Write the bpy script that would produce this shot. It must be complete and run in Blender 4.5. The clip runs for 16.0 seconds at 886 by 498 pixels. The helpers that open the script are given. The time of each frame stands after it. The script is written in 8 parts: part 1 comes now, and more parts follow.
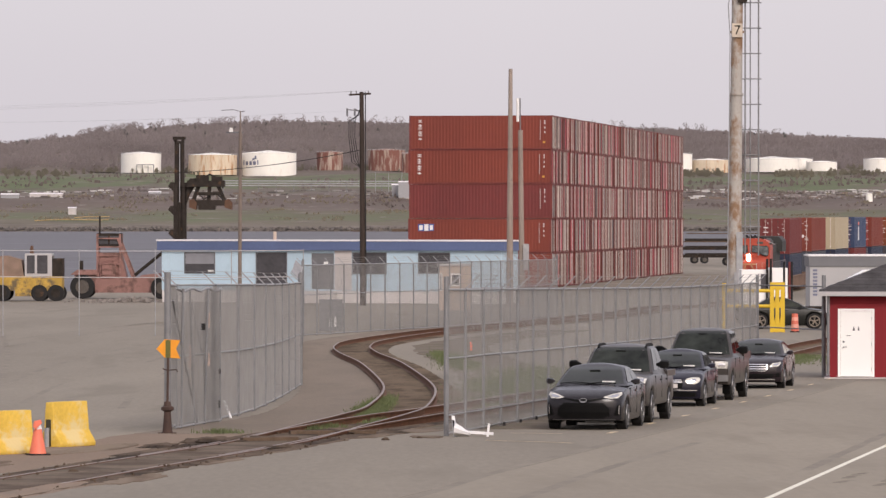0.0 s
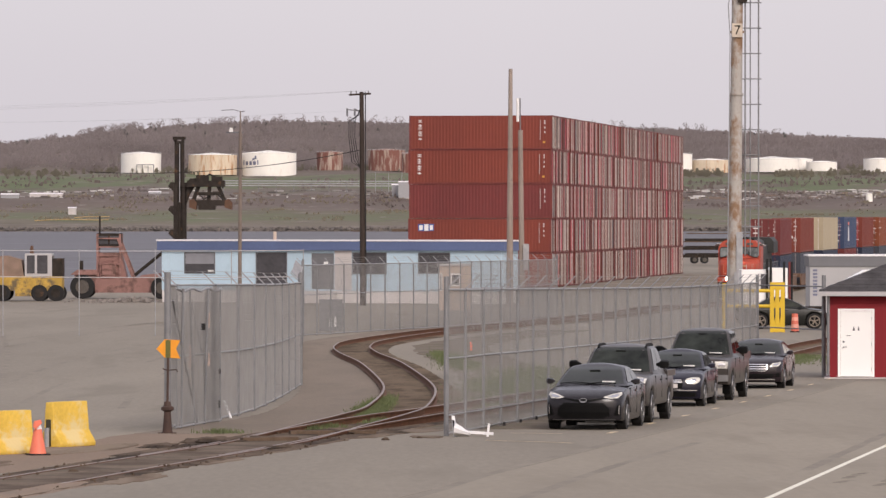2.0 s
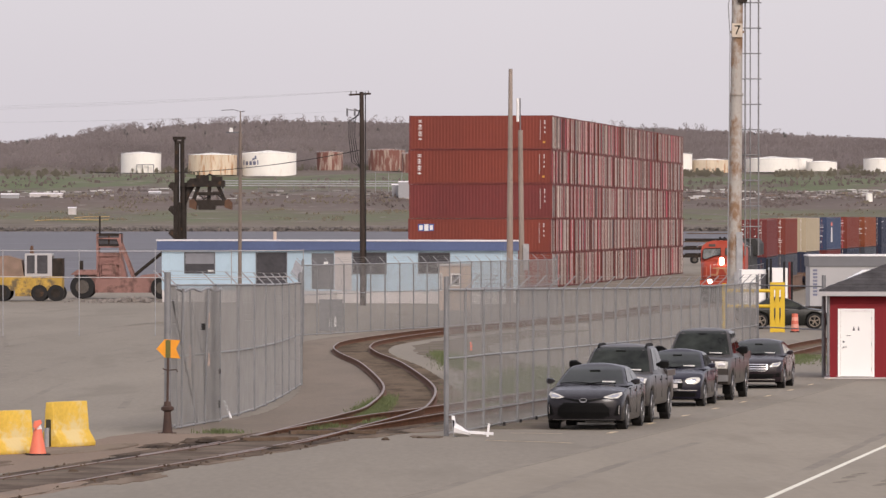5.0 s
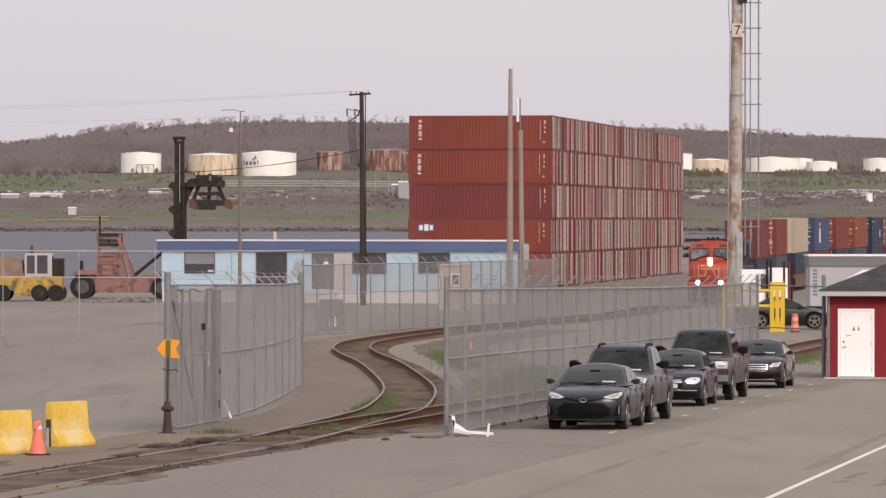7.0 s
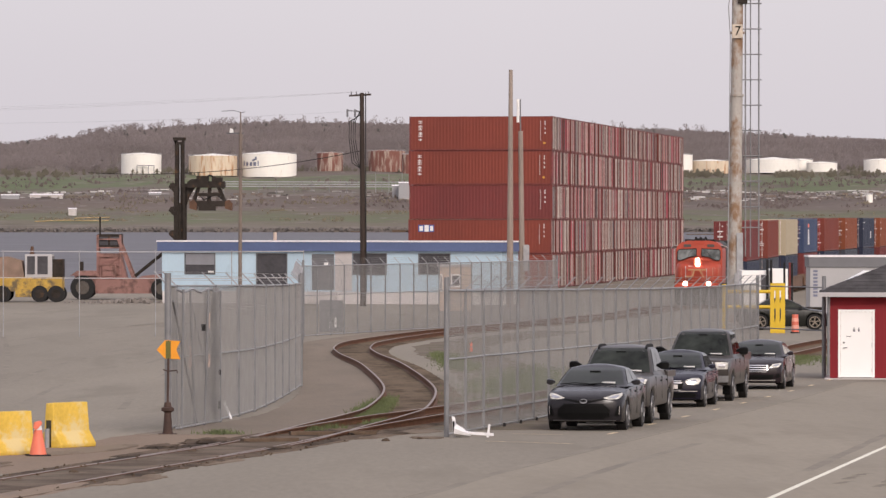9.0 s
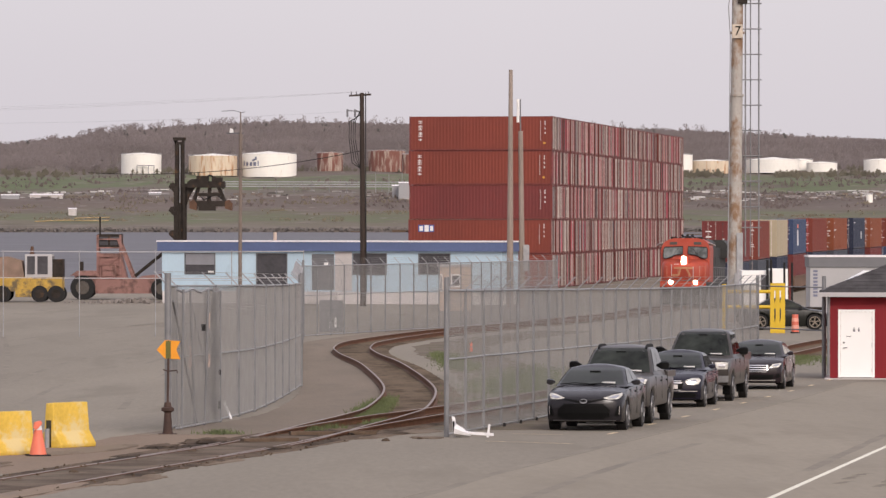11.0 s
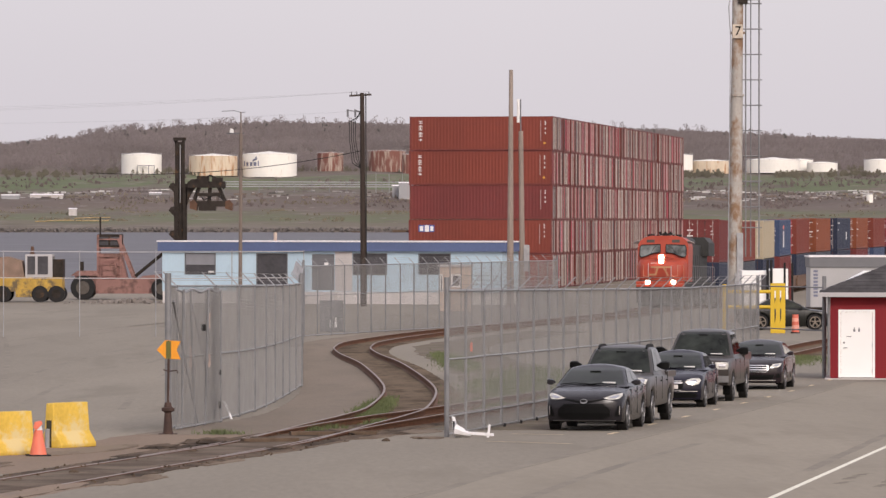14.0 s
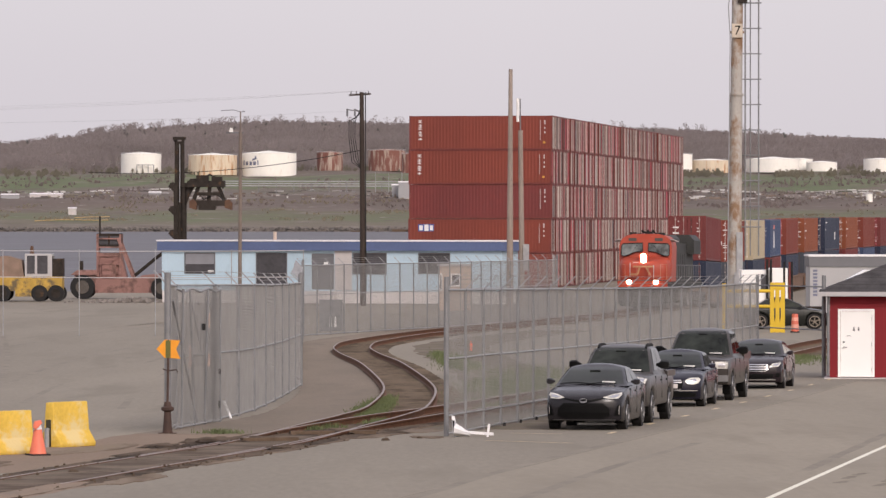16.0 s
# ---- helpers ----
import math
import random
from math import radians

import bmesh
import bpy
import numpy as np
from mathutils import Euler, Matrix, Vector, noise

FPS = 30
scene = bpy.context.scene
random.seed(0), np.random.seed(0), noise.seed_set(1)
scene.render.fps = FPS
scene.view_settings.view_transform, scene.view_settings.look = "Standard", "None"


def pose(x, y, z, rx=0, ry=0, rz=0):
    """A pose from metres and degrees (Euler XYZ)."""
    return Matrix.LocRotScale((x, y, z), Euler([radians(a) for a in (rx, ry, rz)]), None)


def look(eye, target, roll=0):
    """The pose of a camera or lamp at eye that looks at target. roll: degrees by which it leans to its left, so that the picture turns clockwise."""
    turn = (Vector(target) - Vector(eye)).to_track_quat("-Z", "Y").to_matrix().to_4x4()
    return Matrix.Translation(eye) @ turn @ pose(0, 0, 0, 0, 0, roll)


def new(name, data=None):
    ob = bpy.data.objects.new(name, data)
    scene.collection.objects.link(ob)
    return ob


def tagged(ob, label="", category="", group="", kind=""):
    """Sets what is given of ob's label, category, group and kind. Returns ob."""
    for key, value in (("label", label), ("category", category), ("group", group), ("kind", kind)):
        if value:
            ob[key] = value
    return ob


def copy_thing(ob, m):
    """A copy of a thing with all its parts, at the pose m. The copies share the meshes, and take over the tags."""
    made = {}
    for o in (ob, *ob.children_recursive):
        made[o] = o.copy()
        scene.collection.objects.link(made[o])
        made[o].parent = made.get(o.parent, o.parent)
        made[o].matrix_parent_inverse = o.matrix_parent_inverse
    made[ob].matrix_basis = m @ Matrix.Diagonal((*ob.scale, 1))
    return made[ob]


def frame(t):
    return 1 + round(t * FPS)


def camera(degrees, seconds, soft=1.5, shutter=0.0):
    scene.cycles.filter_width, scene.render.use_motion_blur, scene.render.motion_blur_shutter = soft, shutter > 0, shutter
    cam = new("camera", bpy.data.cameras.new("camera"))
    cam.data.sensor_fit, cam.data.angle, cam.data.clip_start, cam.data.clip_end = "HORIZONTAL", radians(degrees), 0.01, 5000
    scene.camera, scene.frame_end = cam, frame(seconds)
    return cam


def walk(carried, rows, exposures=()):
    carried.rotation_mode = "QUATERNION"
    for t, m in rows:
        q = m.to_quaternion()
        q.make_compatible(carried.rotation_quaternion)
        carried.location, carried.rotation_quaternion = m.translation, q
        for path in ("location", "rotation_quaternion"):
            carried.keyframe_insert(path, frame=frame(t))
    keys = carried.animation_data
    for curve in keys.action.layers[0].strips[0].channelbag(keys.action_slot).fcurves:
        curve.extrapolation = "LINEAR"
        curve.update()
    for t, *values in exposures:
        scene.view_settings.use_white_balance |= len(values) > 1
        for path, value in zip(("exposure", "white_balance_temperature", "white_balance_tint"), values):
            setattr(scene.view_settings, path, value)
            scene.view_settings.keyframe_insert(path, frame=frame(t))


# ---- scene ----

# ---- camera: a long lens on a tripod, nudged once ----
cam = camera(10.54, 16.0, soft=1.4)
EYE = (0.0, 0.0, 4.71)


def aim(up=0.0, left=0.0):
    return pose(*EYE, 90 - 0.357 + up, 0, left)


walk(cam, [(0, aim()), (7.5, aim(0.0)), (8.0, aim(0.009, 0.002)), (8.5, aim(0.020, 0.009)), (9.0, aim(0.010, 0.003)),
           (11.5, aim(0.010, 0.003)), (12.0, aim(0.010, 0.006)), (14.0, aim(0.011, 0.006)), (15.0, aim(0.008, 0.001)),
           (15.5, aim(0.002, 0.001)), (16.0, aim(0.003, 0.001))],
     exposures=[(0, 0.03, 6550, 16), (16, 0.03, 6550, 16)])

# ---- sky and sun: bright overcast ----
SUN_ROT = radians(157)
SUN_ELEV = radians(34)
world = bpy.data.worlds.new("sky")
scene.world = world
world.use_nodes = True
wn, wl = world.node_tree.nodes, world.node_tree.links
wn.clear()
sky = wn.new("ShaderNodeTexSky")
sky.sky_type = "NISHITA"
sky.sun_disc = False
sky.sun_elevation, sky.sun_rotation = SUN_ELEV, SUN_ROT
sky.dust_density = 5.0
bg_sky = wn.new("ShaderNodeBackground")
bg_sky.inputs["Strength"].default_value = 0.05
cloud = wn.new("ShaderNodeBackground")
cloud.inputs["Strength"].default_value = 0.64
coord = wn.new("ShaderNodeTexCoord")
puff = wn.new("ShaderNodeTexNoise")
puff.inputs["Scale"].default_value = 3.0
puff.inputs["Detail"].default_value = 4.0
tone = wn.new("ShaderNodeValToRGB")
tone.color_ramp.elements[0].position, tone.color_ramp.elements[0].color = 0.3, (0.93, 0.90, 0.95, 1)
tone.color_ramp.elements[1].position, tone.color_ramp.elements[1].color = 0.7, (1.0, 0.965, 1.0, 1)
both = wn.new("ShaderNodeAddShader")
world_out = wn.new("ShaderNodeOutputWorld")
wl.new(coord.outputs["Generated"], puff.inputs["Vector"])
wl.new(puff.outputs["Fac"], tone.inputs["Fac"])
wl.new(tone.outputs["Color"], cloud.inputs["Color"])
wl.new(sky.outputs["Color"], bg_sky.inputs["Color"])
wl.new(bg_sky.outputs[0], both.inputs[0])
wl.new(cloud.outputs[0], both.inputs[1])
wl.new(both.outputs[0], world_out.inputs["Surface"])
sun = new("sun", bpy.data.lights.new("sun", "SUN"))
sun.data.energy, sun.data.angle, sun.data.color = 1.5, radians(14), (1.0, 0.95, 0.88)
sun.matrix_world = look((55, -70, 95), (0, 60, 0))


# ---- materials ----
def paint(name, color, rough=0.6, metal=0.0, scale=3.0, vary=0.25, fine=40.0, bump=0.0, stain=None, stain_at=0.62, streak=1.0, spec=0.5):
    """A surface with two scales of variation, an optional stain colour and relief."""
    m = bpy.data.materials.new(name)
    m.use_nodes = True
    n, l = m.node_tree.nodes, m.node_tree.links
    b = n["Principled BSDF"]
    b.inputs["Roughness"].default_value = rough
    b.inputs["Metallic"].default_value = metal
    b.inputs["Specular IOR Level"].default_value = spec
    tc = n.new("ShaderNodeTexCoord")
    mp = n.new("ShaderNodeMapping")
    mp.inputs["Scale"].default_value = (1, 1, streak)
    l.new(tc.outputs["Object"], mp.inputs["Vector"])
    big, small = n.new("ShaderNodeTexNoise"), n.new("ShaderNodeTexNoise")
    for tex, s in ((big, scale), (small, fine)):
        tex.inputs["Scale"].default_value = s
        tex.inputs["Detail"].default_value = 5
        l.new(mp.outputs["Vector"], tex.inputs["Vector"])
    mul = n.new("ShaderNodeMath")
    mul.operation = "MULTIPLY_ADD"
    mul.inputs[1].default_value, mul.inputs[2].default_value = 0.5, 0.0
    l.new(small.outputs["Fac"], mul.inputs[0])
    add = n.new("ShaderNodeMath")
    add.operation = "MULTIPLY_ADD"
    add.inputs[1].default_value = 1.0
    l.new(big.outputs["Fac"], add.inputs[0])
    l.new(mul.outputs[0], add.inputs[2])
    ramp = n.new("ShaderNodeMapRange")
    ramp.inputs["From Min"].default_value, ramp.inputs["From Max"].default_value = 0.45, 1.05
    ramp.inputs["To Min"].default_value, ramp.inputs["To Max"].default_value = 1 - vary, 1 + vary
    l.new(add.outputs[0], ramp.inputs["Value"])
    vm = n.new("ShaderNodeVectorMath")
    vm.operation = "SCALE"
    vm.inputs[0].default_value = color
    l.new(ramp.outputs["Result"], vm.inputs["Scale"])
    last = vm.outputs[0]
    if stain:
        third = n.new("ShaderNodeTexNoise")
        third.inputs["Scale"].default_value = scale * 0.7 + 0.3
        third.inputs["Detail"].default_value = 7
        third.inputs["Roughness"].default_value = 0.65
        l.new(mp.outputs["Vector"], third.inputs["Vector"])
        mask = n.new("ShaderNodeMapRange")
        mask.inputs["From Min"].default_value, mask.inputs["From Max"].default_value = stain_at - 0.05, stain_at + 0.07
        l.new(third.outputs["Fac"], mask.inputs["Value"])
        mix = n.new("ShaderNodeMix")
        mix.data_type = "RGBA"
        l.new(mask.outputs["Result"], mix.inputs["Factor"])
        l.new(last, mix.inputs[6])
        mix.inputs[7].default_value = (*stain, 1)
        last = mix.outputs[2]
    l.new(last, b.inputs["Base Color"])
    if bump:
        bp = n.new("ShaderNodeBump")
        bp.inputs["Strength"].default_value = bump
        bp.inputs["Distance"].default_value = 0.02
        l.new(small.outputs["Fac"], bp.inputs["Height"])
        l.new(bp.outputs["Normal"], b.inputs["Normal"])
    return m


def random_paint(name, colors, rough=0.55, island=False):
    """Each object, or each loose piece, takes one of several worn paints at random."""
    m = paint(name, (0.87, 0.87, 0.87), rough, scale=1.5, vary=0.2, fine=12)
    n, l = m.node_tree.nodes, m.node_tree.links
    b = n["Principled BSDF"]
    info, ramp = n.new("ShaderNodeObjectInfo"), n.new("ShaderNodeValToRGB")
    ramp.color_ramp.interpolation = "CONSTANT"
    e = ramp.color_ramp.elements
    e.remove(e[1])
    for i, c in enumerate(colors):
        k = e[0] if i == 0 else e.new(i / len(colors))
        k.position, k.color = i / len(colors), (*c, 1)
    if island:
        l.new(n.new("ShaderNodeNewGeometry").outputs["Random Per Island"], ramp.inputs["Fac"])
    else:
        l.new(info.outputs["Random"], ramp.inputs["Fac"])
    mul = n.new("ShaderNodeMix")
    mul.data_type, mul.blend_type = "RGBA", "MULTIPLY"
    mul.inputs["Factor"].default_value = 1
    l.new(b.inputs["Base Color"].links[0].from_socket, mul.inputs[6])
    l.new(ramp.outputs["Color"], mul.inputs[7])
    l.new(mul.outputs[2], b.inputs["Base Color"])
    return m


def glass(name, tint=(0.02, 0.025, 0.03), rough=0.05):
    """Dark window glass with the dim inside behind it."""
    m = paint(name, tint, rough, scale=0.8, vary=0.3, fine=4, spec=0.16)
    return m


def glow(name, color, strength):
    m = bpy.data.materials.new(name)
    m.use_nodes = True
    b = m.node_tree.nodes["Principled BSDF"]
    b.inputs["Base Color"].default_value = (*color, 1)
    b.inputs["Emission Color"].default_value = (*color, 1)
    b.inputs["Emission Strength"].default_value = strength
    return m


M_ASPHALT = paint("weathered asphalt", (0.2196, 0.192, 0.1503), 0.9, scale=0.16, vary=0.21, fine=9, bump=0.25, stain=(0.190, 0.166, 0.128), stain_at=0.57, streak=1)
M_APRON = paint("dusty apron", (0.230, 0.174, 0.130), 0.92, scale=0.25, vary=0.18, fine=14, bump=0.3, stain=(0.20, 0.163, 0.128), stain_at=0.6, spec=0.15)
M_LANE = paint("grey dusty lane", (0.208, 0.172, 0.136), 0.92, scale=0.3, vary=0.2, fine=12, bump=0.35, stain=(0.180, 0.150, 0.120), stain_at=0.58, spec=0.15)
M_BALLAST = paint("gravel ballast", (0.150, 0.112, 0.078), 0.95, scale=0.8, vary=0.3, fine=7, bump=0.8, stain=(0.078, 0.058, 0.039), stain_at=0.53, spec=0.06)
M_MUD = paint("oily dirt", (0.125, 0.092, 0.066), 0.85, scale=0.9, vary=0.5, fine=8, bump=0.8, stain=(0.045, 0.033, 0.024), stain_at=0.5, spec=0.06)
M_RAIL = paint("rusty rail", (0.122, 0.056, 0.030), 0.7, scale=3, vary=0.3, fine=30, spec=0.15)
M_RAILTOP = paint("worn rail head", (0.178, 0.122, 0.090), 0.4, metal=0.3, scale=2, vary=0.2)
M_TIE = paint("old timber tie", (0.12, 0.085, 0.06), 0.9, scale=4, vary=0.35, fine=30, bump=0.5, spec=0.1)
M_GALV = paint("galvanised steel", (0.3528, 0.3528, 0.3612), 0.5, metal=0.45, scale=3, vary=0.2)
M_GALV_DARK = paint("dull galvanised steel", (0.215, 0.215, 0.2193), 0.6, metal=0.3, scale=3, vary=0.25)
M_WIRE = paint("chain link wire", (0.3315, 0.3226, 0.3091), 0.55, metal=0.3, scale=2, vary=0.15)
M_RED = paint("rust red container paint", (0.1797, 0.0309, 0.0163), 0.6, scale=0.35, vary=0.16, fine=6, stain=(0.17, 0.03, 0.023), stain_at=0.66, streak=0.4)
M_RED2 = paint("maroon container paint", (0.1463, 0.0226, 0.02), 0.6, scale=0.4, vary=0.18, fine=6, stain=(0.135, 0.026, 0.023), stain_at=0.64, streak=0.4)
M_ORANGE = paint("orange brown container paint", (0.2278, 0.0651, 0.0298), 0.55, scale=0.4, vary=0.18, fine=6, streak=0.4, spec=0.25)
M_NAVY = paint("navy container paint", (0.014, 0.021, 0.048), 0.5, scale=0.4, vary=0.2, fine=6, streak=0.4)
M_BLUE = paint("blue container paint", (0.032, 0.054, 0.12), 0.5, scale=0.4, vary=0.2, fine=6, streak=0.4)
M_CREAM = paint("cream container paint", (0.42, 0.35, 0.24), 0.55, scale=0.4, vary=0.12, fine=6, stain=(0.32, 0.25, 0.16), stain_at=0.66, streak=0.3)
M_STEELBLUE = paint("faded slate container paint", (0.0495, 0.0558, 0.072), 0.55, scale=0.4, vary=0.2, fine=6, streak=0.4)
M_DOORS = random_paint("stacked container doors", [(0.25, 0.06, 0.05), (0.46, 0.38, 0.34), (0.19, 0.06, 0.05), (0.09, 0.045, 0.04), (0.52, 0.45, 0.41), (0.26, 0.075, 0.06), (0.62, 0.10, 0.16), (0.15, 0.09, 0.08), (0.36, 0.29, 0.26), (0.14, 0.15, 0.19), (0.44, 0.37, 0.33), (0.10, 0.06, 0.055), (0.30, 0.24, 0.22), (0.55, 0.08, 0.11)])
M_FRAME = paint("dark red container frame", (0.15, 0.028, 0.022), 0.6, scale=2, vary=0.25)
M_LOCKROD = random_paint("lock rod paint", [(0.70, 0.62, 0.56), (0.56, 0.48, 0.43), (0.20, 0.05, 0.04), (0.74, 0.68, 0.63), (0.10, 0.035, 0.03), (0.52, 0.44, 0.40), (0.55, 0.11, 0.15), (0.40, 0.34, 0.31), (0.08, 0.04, 0.035), (0.62, 0.55, 0.50)])
M_WHITE = paint("white lettering", (0.78, 0.77, 0.75), 0.6, scale=2, vary=0.1)
M_PLATE_BLUE = paint("blue plate", (0.05, 0.09, 0.3), 0.5, scale=2, vary=0.1)
M_LOGO = paint("faded grey blue lettering", (0.17, 0.18, 0.25), 0.6, scale=0.5, vary=0.2)
M_AMBER = paint("amber mark", (0.62, 0.30, 0.05), 0.6, scale=2, vary=0.1)
M_WALL_BLUE = paint("pale blue siding", (0.4822, 0.6259, 0.7182), 0.6, scale=0.5, vary=0.08, fine=8, stain=(0.42, 0.54, 0.62), stain_at=0.66, streak=0.4)
M_FASCIA = paint("slate blue fascia", (0.10, 0.135, 0.26), 0.6, scale=0.4, vary=0.15, fine=6)
M_ROOFWHITE = paint("white roof edge", (0.78, 0.75, 0.76), 0.6, scale=1, vary=0.08)
M_PALE = paint("pale skirting", (0.55, 0.51, 0.49), 0.7, scale=0.8, vary=0.12)
M_SKIRT = paint("off white skirting", (0.68, 0.64, 0.62), 0.7, scale=0.8, vary=0.1)
M_BEIGE = paint("beige cladding", (0.48, 0.38, 0.31), 0.7, scale=1, vary=0.1)
M_GLASS = glass("dark window glass", (0.085, 0.082, 0.088))
M_BLIND = paint("grey window blind", (0.26, 0.26, 0.28), 0.7, scale=2, vary=0.1)
M_WOODPOLE = paint("weathered grey pole wood", (0.296, 0.2405, 0.2035), 0.9, scale=1.2, vary=0.28, fine=14, bump=0.4, streak=0.12)
M_DARKPOLE = paint("creosoted pole wood", (0.055, 0.042, 0.036), 0.9, scale=1.2, vary=0.35, fine=14, bump=0.4, streak=0.12, spec=0.15)
M_MAST = paint("peeling mast paint", (0.40, 0.37, 0.335), 0.7, scale=0.9, vary=0.18, fine=10, stain=(0.23, 0.135, 0.075), stain_at=0.52, streak=0.6)
M_BLACK = paint("black steel", (0.025, 0.024, 0.024), 0.6, scale=2, vary=0.4, spec=0.15)
M_GREASE = paint("greasy dark steel", (0.0324, 0.0259, 0.0216), 0.65, scale=2, vary=0.5, stain=(0.10, 0.055, 0.03), stain_at=0.62, spec=0.15)
M_RUBBER = paint("tyre rubber", (0.013, 0.012, 0.012), 0.85, scale=4, vary=0.3)
M_RIM = paint("alloy rim", (0.20, 0.20, 0.205), 0.35, metal=0.7, scale=5, vary=0.15)
M_STEELRIM = paint("dusty wheel hub", (0.085, 0.072, 0.060), 0.7, scale=5, vary=0.3)
M_YELLOW = paint("worn yellow concrete paint", (0.68, 0.44, 0.06), 0.75, scale=2.2, vary=0.2, fine=14, bump=0.25, stain=(0.66, 0.52, 0.24), stain_at=0.53)
M_SAFETY = paint("safety yellow steel", (0.644, 0.4232, 0.0184), 0.5, scale=1, vary=0.12)
M_MACHINE_YEL = paint("dirty yellow machine paint", (0.48, 0.30, 0.05), 0.6, scale=1.2, vary=0.4, stain=(0.14, 0.10, 0.05), stain_at=0.53)
M_MACHINE_RED = paint("faded red machine paint", (0.2912, 0.1512, 0.1288), 0.7, scale=1.0, vary=0.25, stain=(0.14, 0.075, 0.06), stain_at=0.54)
M_CONE = paint("orange cone plastic", (0.80, 0.19, 0.11), 0.5, scale=3, vary=0.1)
M_TARGET = paint("orange target plate", (0.80, 0.31, 0.015), 0.5, scale=3, vary=0.12)
M_SWITCH = paint("rusty switch stand", (0.0553, 0.0292, 0.0208), 0.75, scale=5, vary=0.4)
M_SIDING = paint("red hut siding", (0.2112, 0.0106, 0.0155), 0.5, scale=0.6, vary=0.12, fine=8, spec=0.2)
M_SHINGLE = paint("grey roof shingle", (0.0687, 0.065, 0.0665), 0.9, scale=2.5, vary=0.35, fine=25, bump=0.5, spec=0.1)
M_TRIM = paint("light grey trim", (0.442, 0.425, 0.425), 0.6, scale=1, vary=0.08)
M_DOORWHITE = paint("white steel door", (0.90, 0.885, 0.86), 0.4, scale=0.7, vary=0.04)
M_GREYTRIM = paint("mid grey band", (0.1548, 0.1548, 0.1625), 0.6, scale=1, vary=0.1)
M_TRAILERWALL = paint("off white trailer cladding", (0.4162, 0.4087, 0.4087), 0.6, scale=0.7, vary=0.08)
M_CHARCOAL = paint("charcoal car paint", (0.0173, 0.0158, 0.0187), 0.22, spec=0.36, scale=1, vary=0.12)
M_DARKGREY = paint("dark grey truck paint", (0.0486, 0.0432, 0.0414), 0.28, spec=0.36, scale=1, vary=0.15)
M_INKBLUE = paint("ink blue car paint", (0.012, 0.0112, 0.0208), 0.22, spec=0.36, scale=1, vary=0.12)
M_BROWNBLACK = paint("brown black truck paint", (0.0425, 0.0357, 0.0323), 0.28, spec=0.36, scale=1, vary=0.15)
M_PLUM = paint("black plum car paint", (0.018, 0.012, 0.015), 0.22, spec=0.38, scale=1, vary=0.12)
M_TRIMBLACK = paint("black plastic trim", (0.006, 0.006, 0.006), 0.5, scale=4, vary=0.2, spec=0.08)
# the strongly mottled tint stands in for paler reflection streaks on the glass
M_CARGLASS = paint("car window glass", (0.020, 0.024, 0.020), 0.04, scale=1.7, vary=0.8, fine=6, spec=0.22)
M_LENS = paint("clear headlight lens", (0.56, 0.54, 0.49), 0.1, scale=8, vary=0.75, fine=22, spec=0.8)
M_CHROME = paint("chrome", (0.62, 0.62, 0.63), 0.15, metal=0.95, scale=3, vary=0.1)
M_LOCO = paint("orange red locomotive paint", (0.372, 0.0484, 0.0195), 0.5, scale=1.2, vary=0.15, stain=(0.27, 0.04, 0.024), stain_at=0.60)
M_LOCODARK = paint("grimy black hood paint", (0.024, 0.024, 0.022), 0.65, scale=1.2, vary=0.4)
M_GRIME = paint("dusty underframe", (0.075, 0.065, 0.058), 0.8, scale=2, vary=0.3)
M_LAMP = glow("lit headlamp", (1.0, 0.86, 0.68), 60.0)
M_TAPE = paint("faded warning tape", (0.42, 0.33, 0.29), 0.7, scale=6, vary=0.3)
M_GRASS = paint("spring grass", (0.115, 0.140, 0.055), 0.8, scale=1.5, vary=0.4, fine=20)
# wear on the ground runs along the driving direction
for worn, stretch in ((M_ASPHALT, 0.14), (M_APRON, 0.2), (M_LANE, 0.2), (M_BALLAST, 0.25), (M_MUD, 0.25)):
    worn.node_tree.nodes["Mapping"].inputs["Scale"].default_value = (1, stretch, 1)
M_WATER = paint("harbour water", (0.125, 0.122, 0.132), 0.6, scale=0.05, vary=0.2, fine=0.6, bump=0.6, spec=0.18)
M_BARREL = paint("orange drum plastic", (0.6375, 0.1445, 0.0935), 0.5, scale=3, vary=0.1)
M_YLINE = paint("yellow line paint", (0.60, 0.48, 0.30), 0.7, scale=6, vary=0.25)
M_WLINE = paint("white line paint", (0.74, 0.715, 0.60), 0.7, scale=4, vary=0.12)
M_CLOTH = paint("white plastic scrap", (0.75, 0.74, 0.74), 0.5, scale=4, vary=0.1)


# ---- mesh helpers ----
def box(bm, x0, x1, y0, y1, z0, z1, m=None):
    v = [Vector((x, y, z)) for z in (z0, z1) for y in (y0, y1) for x in (x0, x1)]
    v = [bm.verts.new(m @ p if m else p) for p in v]
    for f in ((0, 2, 3, 1), (4, 5, 7, 6), (0, 1, 5, 4), (2, 6, 7, 3), (0, 4, 6, 2), (1, 3, 7, 5)):
        bm.faces.new([v[i] for i in f])
    return bm


